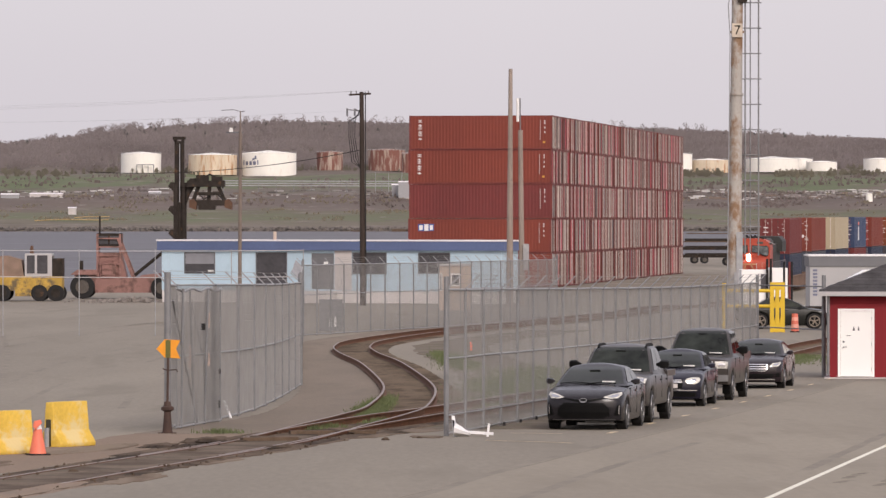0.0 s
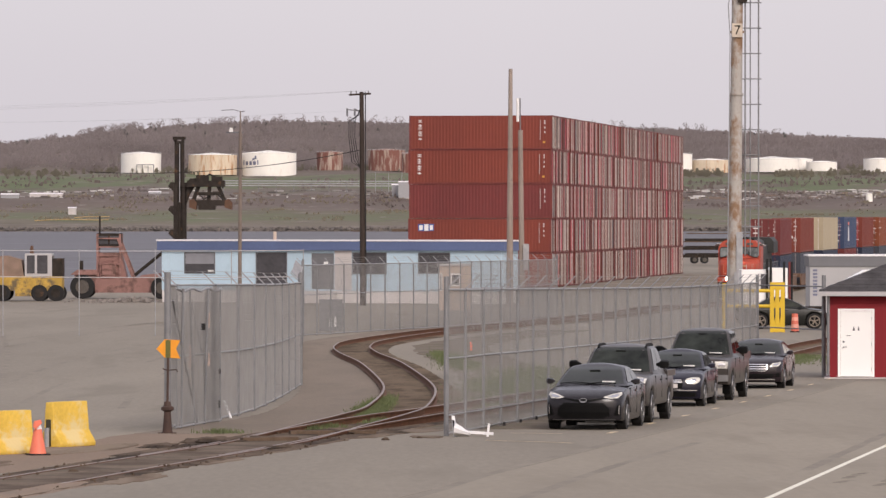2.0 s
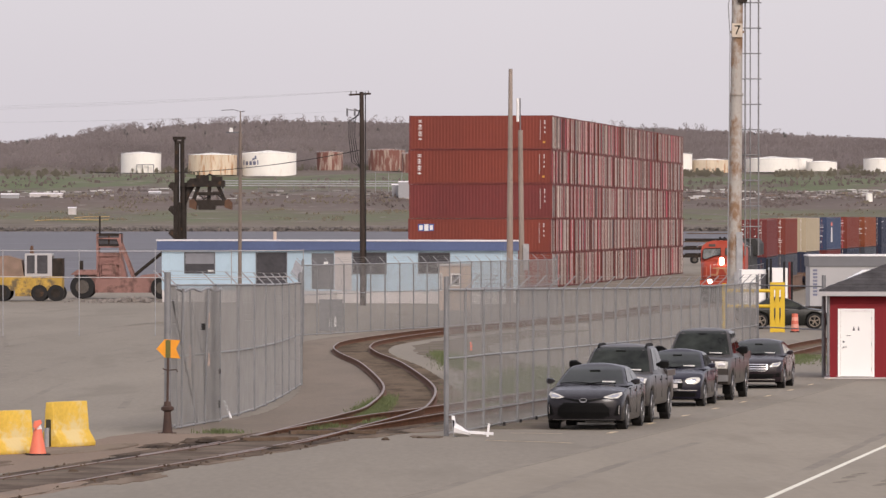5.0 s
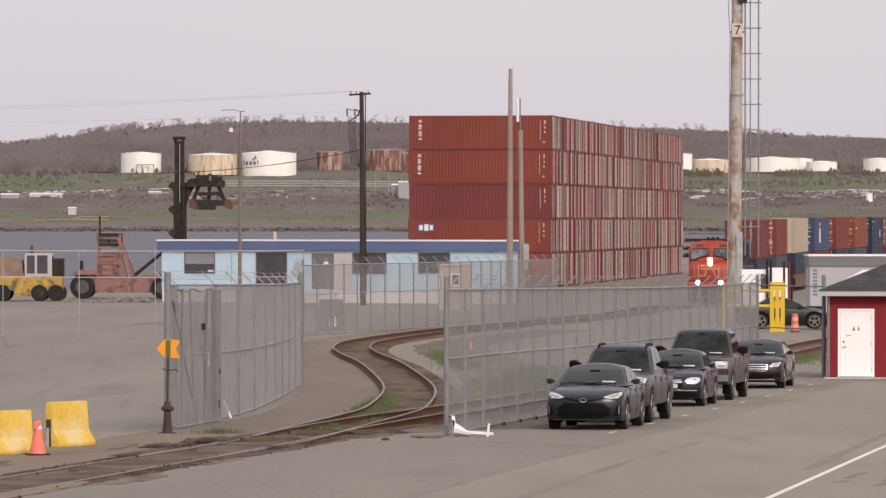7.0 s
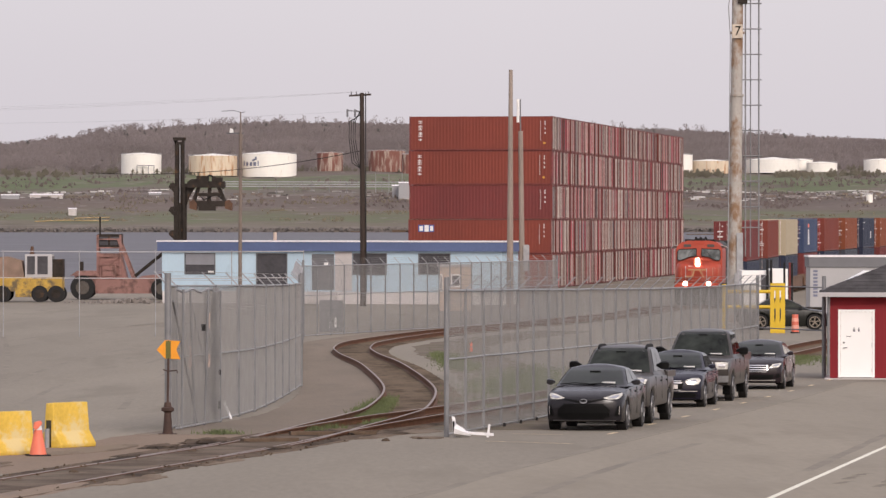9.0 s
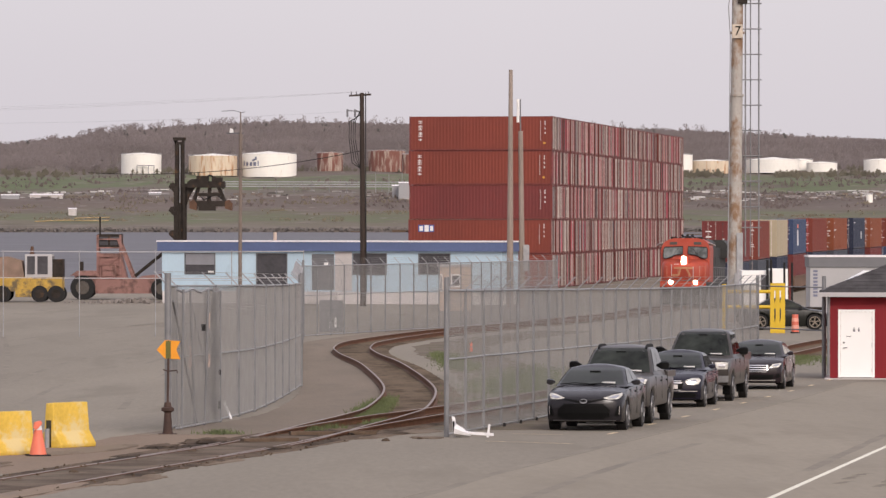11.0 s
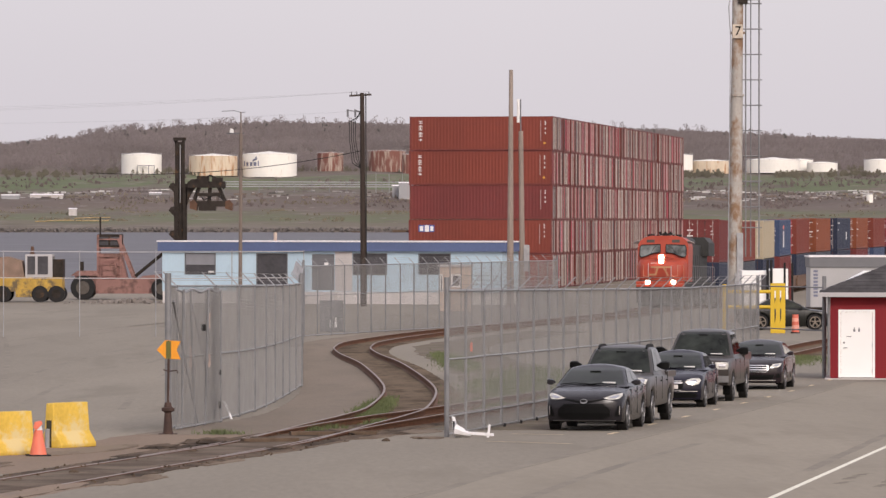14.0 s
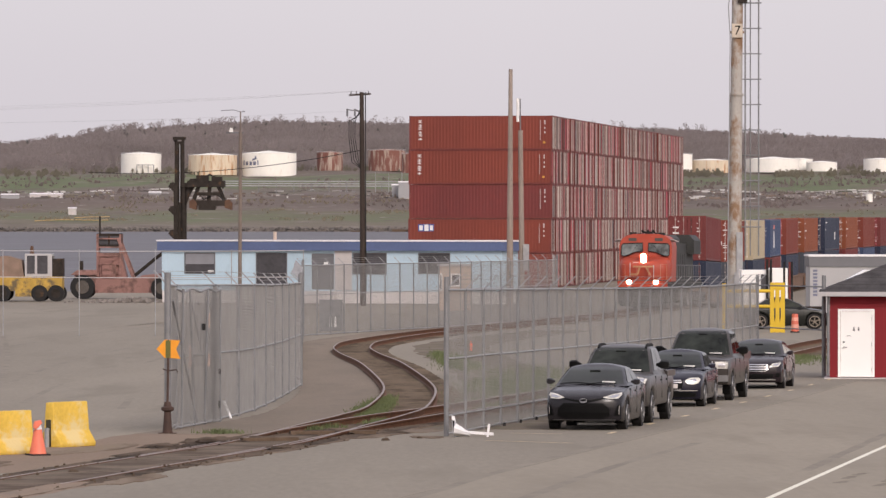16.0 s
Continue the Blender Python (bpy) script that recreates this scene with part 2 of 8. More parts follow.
def rod(bm, a, b, r, r2=None, seg=8, cap=True):
    a, b = Vector(a), Vector(b)
    r2 = r if r2 is None else r2
    d = (b - a).normalized()
    u = d.orthogonal().normalized()
    w = d.cross(u)
    ra, rb = [], []
    for i in range(seg):
        c, s = math.cos(2 * math.pi * (i + 0.5) / seg), math.sin(2 * math.pi * (i + 0.5) / seg)
        ra.append(bm.verts.new(a + (u * c + w * s) * r))
        rb.append(bm.verts.new(b + (u * c + w * s) * r2))
    for i in range(seg):
        j = (i + 1) % seg
        bm.faces.new((ra[i], ra[j], rb[j], rb[i]))
    if cap:
        bm.faces.new(ra[::-1])
        bm.faces.new(rb)
    return bm


def chain(bm, pts, r, seg=6):
    """One continuous tube through the points."""
    pts = [Vector(p) for p in pts]
    rings = []
    u = None
    for i, p in enumerate(pts):
        d = (pts[min(i + 1, len(pts) - 1)] - pts[max(i - 1, 0)]).normalized()
        u = d.orthogonal().normalized() if u is None else (u - d * u.dot(d)).normalized()
        w = d.cross(u)
        rings.append([p + (u * math.cos(2 * math.pi * k / seg) + w * math.sin(2 * math.pi * k / seg)) * r for k in range(seg)])
    return loft(bm, rings)


def beam(bm, a, b, w, h):
    """A rectangular bar from a to b, w wide and h high."""
    a, b = Vector(a), Vector(b)
    d = b - a
    q = d.to_track_quat("Y", "Z").to_matrix().to_4x4()
    return box(bm, -w / 2, w / 2, 0, d.length, -h / 2, h / 2, Matrix.Translation(a) @ q)


def prism(bm, poly, axis, lo, hi, m=None):
    """The outline poly (pairs) pushed along axis x, y or z from lo to hi."""
    def put(a, b, c):
        p = {"x": (c, a, b), "y": (a, c, b), "z": (a, b, c)}[axis]
        return bm.verts.new(m @ Vector(p) if m else p)
    a = [put(*p, lo) for p in poly]
    b = [put(*p, hi) for p in poly]
    k = len(poly)
    for i in range(k):
        j = (i + 1) % k
        bm.faces.new((a[i], a[j], b[j], b[i]))
    bm.faces.new(a[::-1])
    bm.faces.new(b)
    return bm


def loft(bm, rings, closed=True, caps=True):
    rs = [[bm.verts.new(p) for p in r] for r in rings]
    k = len(rs[0])
    for a, b in zip(rs, rs[1:]):
        for i in range(k if closed else k - 1):
            j = (i + 1) % k
            bm.faces.new((a[i], a[j], b[j], b[i]))
    if caps and closed:
        bm.faces.new(rs[0][::-1])
        bm.faces.new(rs[-1])
    return bm


def rounded(bm, w, seg=2, angle=0.6):
    es = [e for e in bm.edges if len(e.link_faces) == 2 and e.calc_face_angle() > angle]
    bmesh.ops.bevel(bm, geom=es, offset=w, segments=seg, profile=0.5, affect="EDGES", clamp_overlap=True)
    return bm


def B():
    return bmesh.new()


def part(name, bm, material, parent=None, label="", smooth=False, kind=""):
    bmesh.ops.recalc_face_normals(bm, faces=bm.faces)
    me = bpy.data.meshes.new(name)
    bm.to_mesh(me)
    bm.free()
    me.materials.append(material)
    if smooth:
        me.shade_smooth()
        me.set_sharp_from_angle(angle=radians(38))
    ob = new(name, me)
    ob.parent = parent
    return tagged(ob, label, kind=kind)


def again(ob, name, m, parent):
    """A piece more on the same mesh."""
    k = new(name, ob.data)
    k.parent = parent
    k.matrix_local = m
    return k


def thing(name, label, category, m=None, group="", kind=""):
    ob = new(name)
    ob.empty_display_size = 0.3
    if m:
        ob.matrix_basis = m
    return tagged(ob, label, category, group, kind)


# ---- the lie of the land ----
def ground_z(y):
    t = min(max((y - 120) / 70, 0), 1)
    s = y if y < 120 else 120 + 70 * (t - t ** 3 + t ** 4 / 2)
    return 1.44 - 0.0022 * min(y, 345) - 0.0113 * s


def dip(y):
    """The yard track rises a little behind the fence and sags beyond."""
    return float(np.interp(y, [250, 272, 285, 296, 306, 318, 328, 347, 375, 418, 456, 600], [0.0, 0.13, 0.22, 0.13, 0.04, -0.16, -0.28, -0.32, -0.23, -0.07, 0.0, 0.0]))


def track_z(y):
    return ground_z(y) + dip(y)


def smooth_path(ctrl, step=2.0):
    """A Catmull-Rom line through plan points, about step metres apart."""
    p = [Vector(c) for c in ctrl]
    p = [2 * p[0] - p[1]] + p + [2 * p[-1] - p[-2]]
    out = []
    for i in range(1, len(p) - 2):
        k = max(1, round((p[i + 1] - p[i]).length / step))
        for j in range(k):
            t = j / k
            out.append(0.5 * (2 * p[i] + (p[i + 1] - p[i - 1]) * t + (2 * p[i - 1] - 5 * p[i] + 4 * p[i + 1] - p[i + 2]) * t * t
                              + (3 * p[i] - p[i - 1] - 3 * p[i + 1] + p[i + 2]) * t ** 3))
    return out + [p[-2]]


def sides(path, off):
    """The plan line shifted to its right by off."""
    out = []
    for i, p in enumerate(path):
        d = (path[min(i + 1, len(path) - 1)] - path[max(i - 1, 0)]).normalized()
        out.append(p + Vector((d.y, -d.x)) * off)
    return out


def skirt(bm, depth=0.045):
    """Turn the rim of a thin ground sheet down into the ground."""
    rim = [e for e in bm.edges if len(e.link_faces) == 1]
    out = bmesh.ops.extrude_edge_only(bm, edges=rim)
    for v in out["geom"]:
        if isinstance(v, bmesh.types.BMVert):
            v.co.z -= depth
    return bm


def strip(bm, path, half, lift, ragged=0.0, half2=None):
    """A ribbon on the ground along a plan line."""
    l, r = sides(path, -half), sides(path, half if half2 is None else half2)
    prev = None
    for i, (a, b) in enumerate(zip(l, r)):
        if ragged:
            a = a + Vector((noise.noise((i * 0.7, 0, 1)), 0)) * ragged
            b = b + Vector((noise.noise((i * 0.7, 5, 1)), 0)) * ragged
        cur = bm.verts.new((a.x, a.y, track_z(a.y) + lift)), bm.verts.new((b.x, b.y, track_z(b.y) + lift))
        if prev:
            bm.faces.new((prev[0], prev[1], cur[1], cur[0]))
        prev = cur
    return bm


# ---- ground, water, far shore ----
def quay(x):
    return 385 if x < -14 else 385 + (min(x, 6) + 14) / 20 * 395


TRACK_Y = [264, 283, 367, 403, 439, 475, 550, 680]
TRACK_X = [7.6, 11.73, 23.5, 28.71, 35.21, 41.66, 56, 83]


def build_ground():
    bm = B()
    xs = [-700, -400, -200, -120, -80] + [-60 + 2 * i for i in range(66)] + [80, 100, 140, 220, 400, 700]
    vs = np.concatenate([np.linspace(0, 0.55, 90), np.linspace(0.56, 1, 30)])
    grid = []
    for x in xs:
        col = []
        for v in vs:
            y = -60 + v * (quay(x) + 60)
            z = ground_z(y) if y > 0 else ground_z(0)
            if y > 250:
                away = abs(x - float(np.interp(y, TRACK_Y, TRACK_X)))
                z += dip(y) * min(max((11 - away) / 6, 0), 1)
            col.append(bm.verts.new((x, y, z)))
        col.append(bm.verts.new((x, quay(x) + 0.05, -5)))
        grid.append(col)
    for a, b in zip(grid, grid[1:]):
        for i in range(len(a) - 1):
            bm.faces.new((a[i], b[i], b[i + 1], a[i + 1]))
    g = part("ground", bm, M_ASPHALT, smooth=True)
    tagged(g, "worn grey asphalt of a port yard, patched and dusty", "ground", kind="structure")
    bm = B()
    q = [(-3000, 300), (3000, 300), (3000, 3050), (-3000, 3050)]
    bm.faces.new([bm.verts.new((x, y, -3.0)) for x, y in q])
    tagged(part("water", bm, M_WATER), "dull blue-grey harbour water with small ripples", "water", kind="structure")


RIDGE_X = [-600, -396, -295, -224, -143, -42, 60, 160, 236, 312, 396, 600]
RIDGE_Z = [55, 60, 73, 80, 84, 82, 79, 78, 75, 70, 68, 64]


def land_z(x, y):
    """Height of the far shore: bank, meadow, road terrace, wooded hill."""
    base = np.interp(y, [2970, 2985, 3010, 3150, 3270, 3300, 3390, 3560], [-3.5, 0.0, 1.5, 11, 22.5, 24, 35, 44])
    ridge = np.interp(x, RIDGE_X, RIDGE_Z)
    if y > 3560:
        t = min((y - 3560) / 740, 1)
        base = 44 + (ridge - 44) * (1 - (1 - t) ** 2)
        if y > 4300:
            base = ridge - (y - 4300) * 0.08
    bump = 2.2 * noise.noise((x * 0.012, y * 0.012, 3)) + 0.8 * noise.noise((x * 0.05, y * 0.05, 7))
    return base + bump * min(max((y - 2990) / 120, 0), 1)


def wood_material(name, color):
    """Thin twigs let some of the light through."""
    m = paint(name, color, 0.95, scale=0.012, vary=0.22, fine=0.12)
    n, l = m.node_tree.nodes, m.node_tree.links
    b = n["Principled BSDF"]
    thin = n.new("ShaderNodeBsdfTranslucent")
    mix = n.new("ShaderNodeMixShader")
    mix.inputs[0].default_value = 0.5
    l.new(b.inputs["Base Color"].links[0].from_socket, thin.inputs["Color"])
    l.new(b.outputs[0], mix.inputs[1])
    l.new(thin.outputs[0], mix.inputs[2])
    l.new(mix.outputs[0], n["Material Output"].inputs["Surface"])
    return m


def far_land_material():
    m = paint("far meadow and scrub", (0.128, 0.102, 0.080), 0.95, scale=0.025, vary=0.4, fine=0.2, stain=(0.125, 0.128, 0.065), stain_at=0.55, streak=1)
    n, l = m.node_tree.nodes, m.node_tree.links
    n["Mapping"].inputs["Scale"].default_value = (0.45, 0.9, 1)
    b = n["Principled BSDF"]
    # belts of vegetation that follow the terraces, with wandering borders
    geo, sep = n.new("ShaderNodeTexCoord"), n.new("ShaderNodeSeparateXYZ")
    l.new(geo.outputs["Object"], sep.inputs[0])
    wander = n.new("ShaderNodeTexNoise")
    wander.inputs["Scale"].default_value, wander.inputs["Detail"].default_value = 0.02, 6
    l.new(geo.outputs["Object"], wander.inputs["Vector"])
    shift = n.new("ShaderNodeMath")
    shift.operation = "MULTIPLY_ADD"
    shift.inputs[1].default_value = 200
    l.new(wander.outputs["Fac"], shift.inputs[0])
    l.new(sep.outputs["Y"], shift.inputs[2])
    belt, ramp = n.new("ShaderNodeMapRange"), n.new("ShaderNodeValToRGB")
    belt.inputs["From Min"].default_value, belt.inputs["From Max"].default_value = 3070, 3570
    l.new(shift.outputs[0], belt.inputs["Value"])
    e = ramp.color_ramp.elements
    belts = ((2980, (0.160, 0.136, 0.112)), (3020, (0.136, 0.116, 0.080)), (3060, (0.098, 0.123, 0.054)), (3125, (0.108, 0.106, 0.060)), (3160, (0.124, 0.094, 0.080)), (3240, (0.104, 0.078, 0.069)),
             (3262, (0.152, 0.124, 0.114)), (3300, (0.124, 0.112, 0.084)), (3325, (0.096, 0.130, 0.058)), (3390, (0.098, 0.125, 0.060)), (3425, (0.120, 0.094, 0.078)))
    for i, (at, c) in enumerate(belts):
        k = e[i] if i < 2 else e.new(1.0)
        k.position, k.color = (at - 2970) / 500, (*c, 1)
    l.new(belt.outputs["Result"], ramp.inputs["Fac"])
    tone = n.new("ShaderNodeMix")
    tone.data_type, tone.inputs["Factor"].default_value = "RGBA", 0.8
    l.new(b.inputs["Base Color"].links[0].from_socket, tone.inputs[6])
    l.new(ramp.outputs["Color"], tone.inputs[7])
    l.new(tone.outputs[2], b.inputs["Base Color"])
    # pale bare earth and dark scrub in patches
    for color, scale, at, seed in (((0.14, 0.112, 0.094), 0.05, 0.60, 6.6), ((0.21, 0.175, 0.148), 0.07, 0.63, 3.1), ((0.105, 0.088, 0.07), 0.06, 0.60, 8.7), ((0.095, 0.08, 0.066), 0.16, 0.62, 1.2), ((0.30, 0.26, 0.235), 0.2, 0.67, 9.4)):
        tex = n.new("ShaderNodeTexNoise")
        tex.noise_dimensions = "4D"
        tex.inputs["W"].default_value = seed
        tex.inputs["Scale"].default_value = scale
        tex.inputs["Detail"].default_value = 8
        tex.inputs["Roughness"].default_value = 0.62
        l.new(n["Mapping"].outputs[0], tex.inputs["Vector"])
        mask = n.new("ShaderNodeMapRange")
        mask.inputs["From Min"].default_value, mask.inputs["From Max"].default_value = at - 0.06, at + 0.06
        l.new(tex.outputs["Fac"], mask.inputs["Value"])
        mix = n.new("ShaderNodeMix")
        mix.data_type = "RGBA"
        l.new(mask.outputs["Result"], mix.inputs["Factor"])
        l.new(b.inputs["Base Color"].links[0].from_socket, mix.inputs[6])
        mix.inputs[7].default_value = (*color, 1)
        l.new(mix.outputs[2], b.inputs["Base Color"])
    return m


def build_far_shore():
    bm = B()
    xs = np.linspace(-620, 620, 156)
    ys = np.concatenate([[2970, 2980, 2990, 3000], np.linspace(3015, 3600, 46), np.linspace(3630, 4500, 30)])
    grid = [[bm.verts.new((x, y, land_z(x, y))) for y in ys] for x in xs]
    for a, b in zip(grid, grid[1:]):
        for i in range(len(a) - 1):
            bm.faces.new((a[i], b[i], b[i + 1], a[i + 1]))
    tagged(part("far_shore", bm, far_land_material(), smooth=True), "far shore of brown scrub and green meadow rising to a hill", "hillside", kind="structure")
    # rock armour along the waterline
    rng = random.Random(3)
    bm = B()
    for i in range(3400):
        x = rng.uniform(-340, 340)
        s = 0.35 + 0.9 * rng.random() ** 2
        y = 2972 + rng.uniform(0, 12)
        m = Matrix.Translation((x, y, -2.6 + rng.uniform(0, 1.8))) @ Euler((rng.random() * 3, rng.random() * 3, rng.random() * 3)).to_matrix().to_4x4()
        box(bm, -s, s, -s * 0.7, s * 0.7, -s * 0.5, s * 0.5, m)
    tagged(part("shore_rocks", bm, paint("dark shore rock", (0.13, 0.115, 0.105), 0.9, scale=0.2, vary=0.4, fine=1)), "dark broken rocks along the far waterline", "rocks", kind="stuff")


def tree_cloud(name, label, spots, rng, material, bare):
    """Far woods: each tree a stem and many small twig flakes."""
    verts, faces = [], []
    for x, y, h in spots:
        z = land_z(x, y) - 0.5
        w = h * (0.32 if bare else 0.22)
        n = (56 if h > 4 else 26) if bare else 44
        k = len(verts)
        verts += [(x - 0.25, y, z), (x + 0.25, y, z), (x, y, z + h * 0.8)]
        faces.append((k, k + 1, k + 2))
        for _ in range(n):
            if bare:
                u, v = rng.gauss(0, 0.42), rng.random() ** 0.75
                r = w * math.sin(min(1, 0.25 + v) * 2.6 + 0.1)
            else:
                u, v = rng.gauss(0, 0.45), rng.random()
                r = w * (1.15 - v)
            cx, cz, cy = x + u * r * 1.6, z + h * (0.12 + 0.9 * v), y + rng.gauss(0, 0.4) * w
            s = rng.uniform(0.3, 0.75) * (0.62 if bare else 1.2)
            a = rng.uniform(0, 6.28)
            k = len(verts)
            for q in (0, 2.2, 4.2):
                verts.append((cx + s * math.cos(a + q), cy + 0.3 * s * math.sin(a * 3 + q), cz + s * (2.0 if bare else 1.1) * math.sin(a + q)))
            faces.append((k, k + 1, k + 2))
    me = bpy.data.meshes.new(name)
    me.from_pydata(verts, [], faces)
    me.materials.append(material)
    tagged(new(name, me), label, "trees", kind="stuff")


def build_woods():
    rng = random.Random(11)
    bare, green, shrub, low, twigs = [], [], [], [], []
    for _ in range(9500):
        y = rng.uniform(3470, 4330)
        half = 0.0975 * y
        x = rng.uniform(-half, half)
        if y < 3600 and noise.noise((x * 0.02, y * 0.02, 2)) < -0.05:
            continue
        bare.append((x, y, rng.uniform(4.5, 8.5)))
    for _ in range(900):
        y = 4300 + rng.uniform(-40, 20)
        x = rng.uniform(-420, 420)
        bare.append((x, y, rng.uniform(5, 10)))
    for _ in range(170):
        y = rng.uniform(3900, 4320)
        x = -rng.uniform(60, 0.095 * y) if rng.random() < 0.75 else rng.uniform(-60, 400)
        green.append((x, y, rng.uniform(5, 9)))
    for cx, spread, n in ((-384, 16, 60), (-352, 8, 20), (-313, 9, 55), (-290, 8, 45), (-276, 5, 30), (-240, 14, 30), (-196, 6, 26), (-160, 20, 30), (-60, 40, 30), (120, 60, 30), (250, 60, 26)):
        for _ in range(n):
            bare.append((rng.gauss(cx, spread), 4290 + rng.uniform(-25, 15), rng.uniform(9, 15.5)))
    for _ in range(2200):
        y = rng.uniform(3385, 3480)
        x = rng.uniform(-0.097 * y, 0.097 * y)
        if noise.noise((x * 0.006, y * 0.03, 9)) > 0.08:
            shrub.append((x, y, rng.uniform(1.8, 4.5)))
    for _ in range(7000):
        y = rng.uniform(3040, 3260)
        x = rng.uniform(-0.097 * y, 0.097 * y)
        if noise.noise((x * 0.011, y * 0.022, 4)) + 0.6 * noise.noise((x * 0.05, y * 0.04, 6)) > 0.22:
            low.append((x, y, rng.uniform(0.4, 1.5)))
    tree_cloud("bare_woods", "leafless brown hillside woods in early spring", bare, rng, wood_material("bare twigs", (0.292, 0.252, 0.243)), True)
    tree_cloud("evergreen_trees", "dark green conifers among the bare woods", green, rng, wood_material("dark conifer", (0.15, 0.145, 0.135)), False)
    for _ in range(5200):
        y = rng.uniform(3165, 3385)
        x = rng.uniform(-0.097 * y, 0.097 * y)
        if noise.noise((x * 0.016, y * 0.03, 14)) + 0.5 * noise.noise((x * 0.07, y * 0.05, 16)) > (0.02 if x > 140 else 0.16):
            twigs.append((x, y, rng.uniform(0.6, 2.2)))
    tree_cloud("bare_thicket", "grey-brown leafless thicket on the far terrace", twigs, rng, wood_material("thicket twigs", (0.23, 0.19, 0.175)), True)
    for _ in range(420):
        x, y = rng.uniform(150, 335), rng.uniform(3385, 3425)
        if noise.noise((x * 0.03, 0, 1)) > 0.05:
            shrub.append((x, y, rng.uniform(1.5, 4.5)))
    tree_cloud("low_scrub", "low dry brown scrub on the shore slope", low, rng, wood_material("dry scrub", (0.29, 0.25, 0.185)), True)
    tree_cloud("shore_shrubs", "low olive and brown shrubs on the far meadow", shrub, rng, wood_material("olive scrub", (0.23, 0.21, 0.16)), True)


def storage_tank(x, y, r, h, material, label, z=None, door=False):
    z = (land_z(x, y) - 0.6) if z is None else z
    t = thing("storage_tank", label, "storage tank", pose(x, y, z), "fuel tanks on the far shore")
    bm = B()
    rod(bm, (0, 0, 0), (0, 0, h), r, seg=40)
    part("shell", bm, material, t, smooth=True)
    bm = B()
    rod(bm, (0, 0, h), (0, 0, h + r * 0.10), r * 1.005, r * 0.08, seg=40)
    part("roof", bm, M_TANKWHITE if material is not M_TANKRUST else material, t, smooth=True)
    bm = B()
    ring = [(r * 1.01 * math.cos(a), r * 1.01 * math.sin(a), h + 0.9) for a in np.linspace(0, 2 * math.pi, 33)]
    chain(bm, ring, 0.07, 4)
    for p in ring[:-1]:
        rod(bm, (p[0], p[1], h - 0.2), p, 0.06, seg=4)
    part("railing", bm, M_TRIM, t)
    if door:
        for k in range(4):
            bm = B()
            rod(bm, (-2 + k * 4, -r * 0.99 - 2, 0), (-2 + k * 4, -r * 0.99 - 2, h * 0.45), 0.25, seg=6)
            part("pipe_riser", bm, M_GALV_DARK, t)
        bm = B()
        beam(bm, (-2, -r * 0.99 - 2, h * 0.45), (10, -r * 0.99 - 2, h * 0.45), 0.8, 0.5)
        part("pipe_bridge", bm, M_GALV_DARK, t)
    return t


M_TANKWHITE = paint("white tank paint", (0.87, 0.84, 0.77), 0.6, scale=0.08, vary=0.08, fine=0.8, stain=(0.62, 0.56, 0.46), stain_at=0.68, streak=0.3)
M_TANKCREAM = paint("cream tank paint with rust runs", (0.66, 0.55, 0.41), 0.7, scale=0.12, vary=0.14, fine=0.8, stain=(0.45, 0.22, 0.10), stain_at=0.57, streak=0.15)
M_TANKRUST = paint("rust eaten tank", (0.20, 0.085, 0.065), 0.85, scale=0.1, vary=0.25, fine=0.8, stain=(0.42, 0.34, 0.28), stain_at=0.53, streak=0.15)


def build_tanks():
    storage_tank(-215, 3420, 14.3, 14.5, M_TANKWHITE, "white fuel storage tank with pipework in front", door=True)
    storage_tank(-164, 3420, 17.3, 14.2, M_TANKCREAM, "cream fuel storage tank streaked with rust")
    logo = storage_tank(-124.5, 3430, 19.8, 16.5, M_TANKWHITE, "large white fuel tank with a dark grey company mark")
    for k, (x, w, h) in enumerate(((-17.2, 1.4, 3.4), (-15, 2.2, 2.6), (-12.2, 2.0, 2.6), (-9.4, 2.2, 2.6), (-7.0, 0.8, 3.4))):
        bm = B()
        yy = -math.sqrt(19.8 ** 2 - x ** 2)
        a = math.atan2(yy, x)
        box(bm, -w / 2, w / 2, -0.15, 0.1, 8.0, 8.0 + h, Matrix.Translation((x, yy, 0)) @ Matrix.Rotation(a + math.pi / 2, 4, "Z"))
        part("letter_bar", bm, M_LOGO, logo, "grey-blue lettering bar")
    bm = B()
    for a, s in ((0.5, 1.6), (1.7, 1.2), (2.8, 1.0)):
        box(bm, -s, s, -0.15, 0.1, -0.6, 0.6, Matrix.Translation((-8.5 + 1.8 * math.cos(a), -17.9, 11.5 + 1.8 * math.sin(a))) @ Matrix.Rotation(a, 4, "Y"))
    part("company_mark", bm, M_LOGO, logo, "grey-blue company mark")
    for x, y, r, h in ((-82, 3480, 9.5, 13.5), (-41, 3480, 13.5, 15), (-24, 3440, 5.5, 14)):
        storage_tank(x, y, r, h, M_TANKRUST, "old fuel tank eaten with dark red rust")
    storage_tank(172, 3430, 6.0, 15, M_TANKWHITE, "small white fuel tank")
    storage_tank(191, 3440, 14, 9, M_TANKCREAM, "low cream fuel tank with rust marks")
    for x, y, r, h in ((236, 3440, 19, 9.5), (258, 3470, 9, 8), (272, 3450, 11, 6.5), (314, 3450, 12, 9)):
        storage_tank(x, y, r, h, M_TANKWHITE, "low white domed fuel tank")
    storage_tank(284, 3200, 2.2, 5.5, M_TANKWHITE, "small white upright tank on the shore", z=land_z(284, 3200))


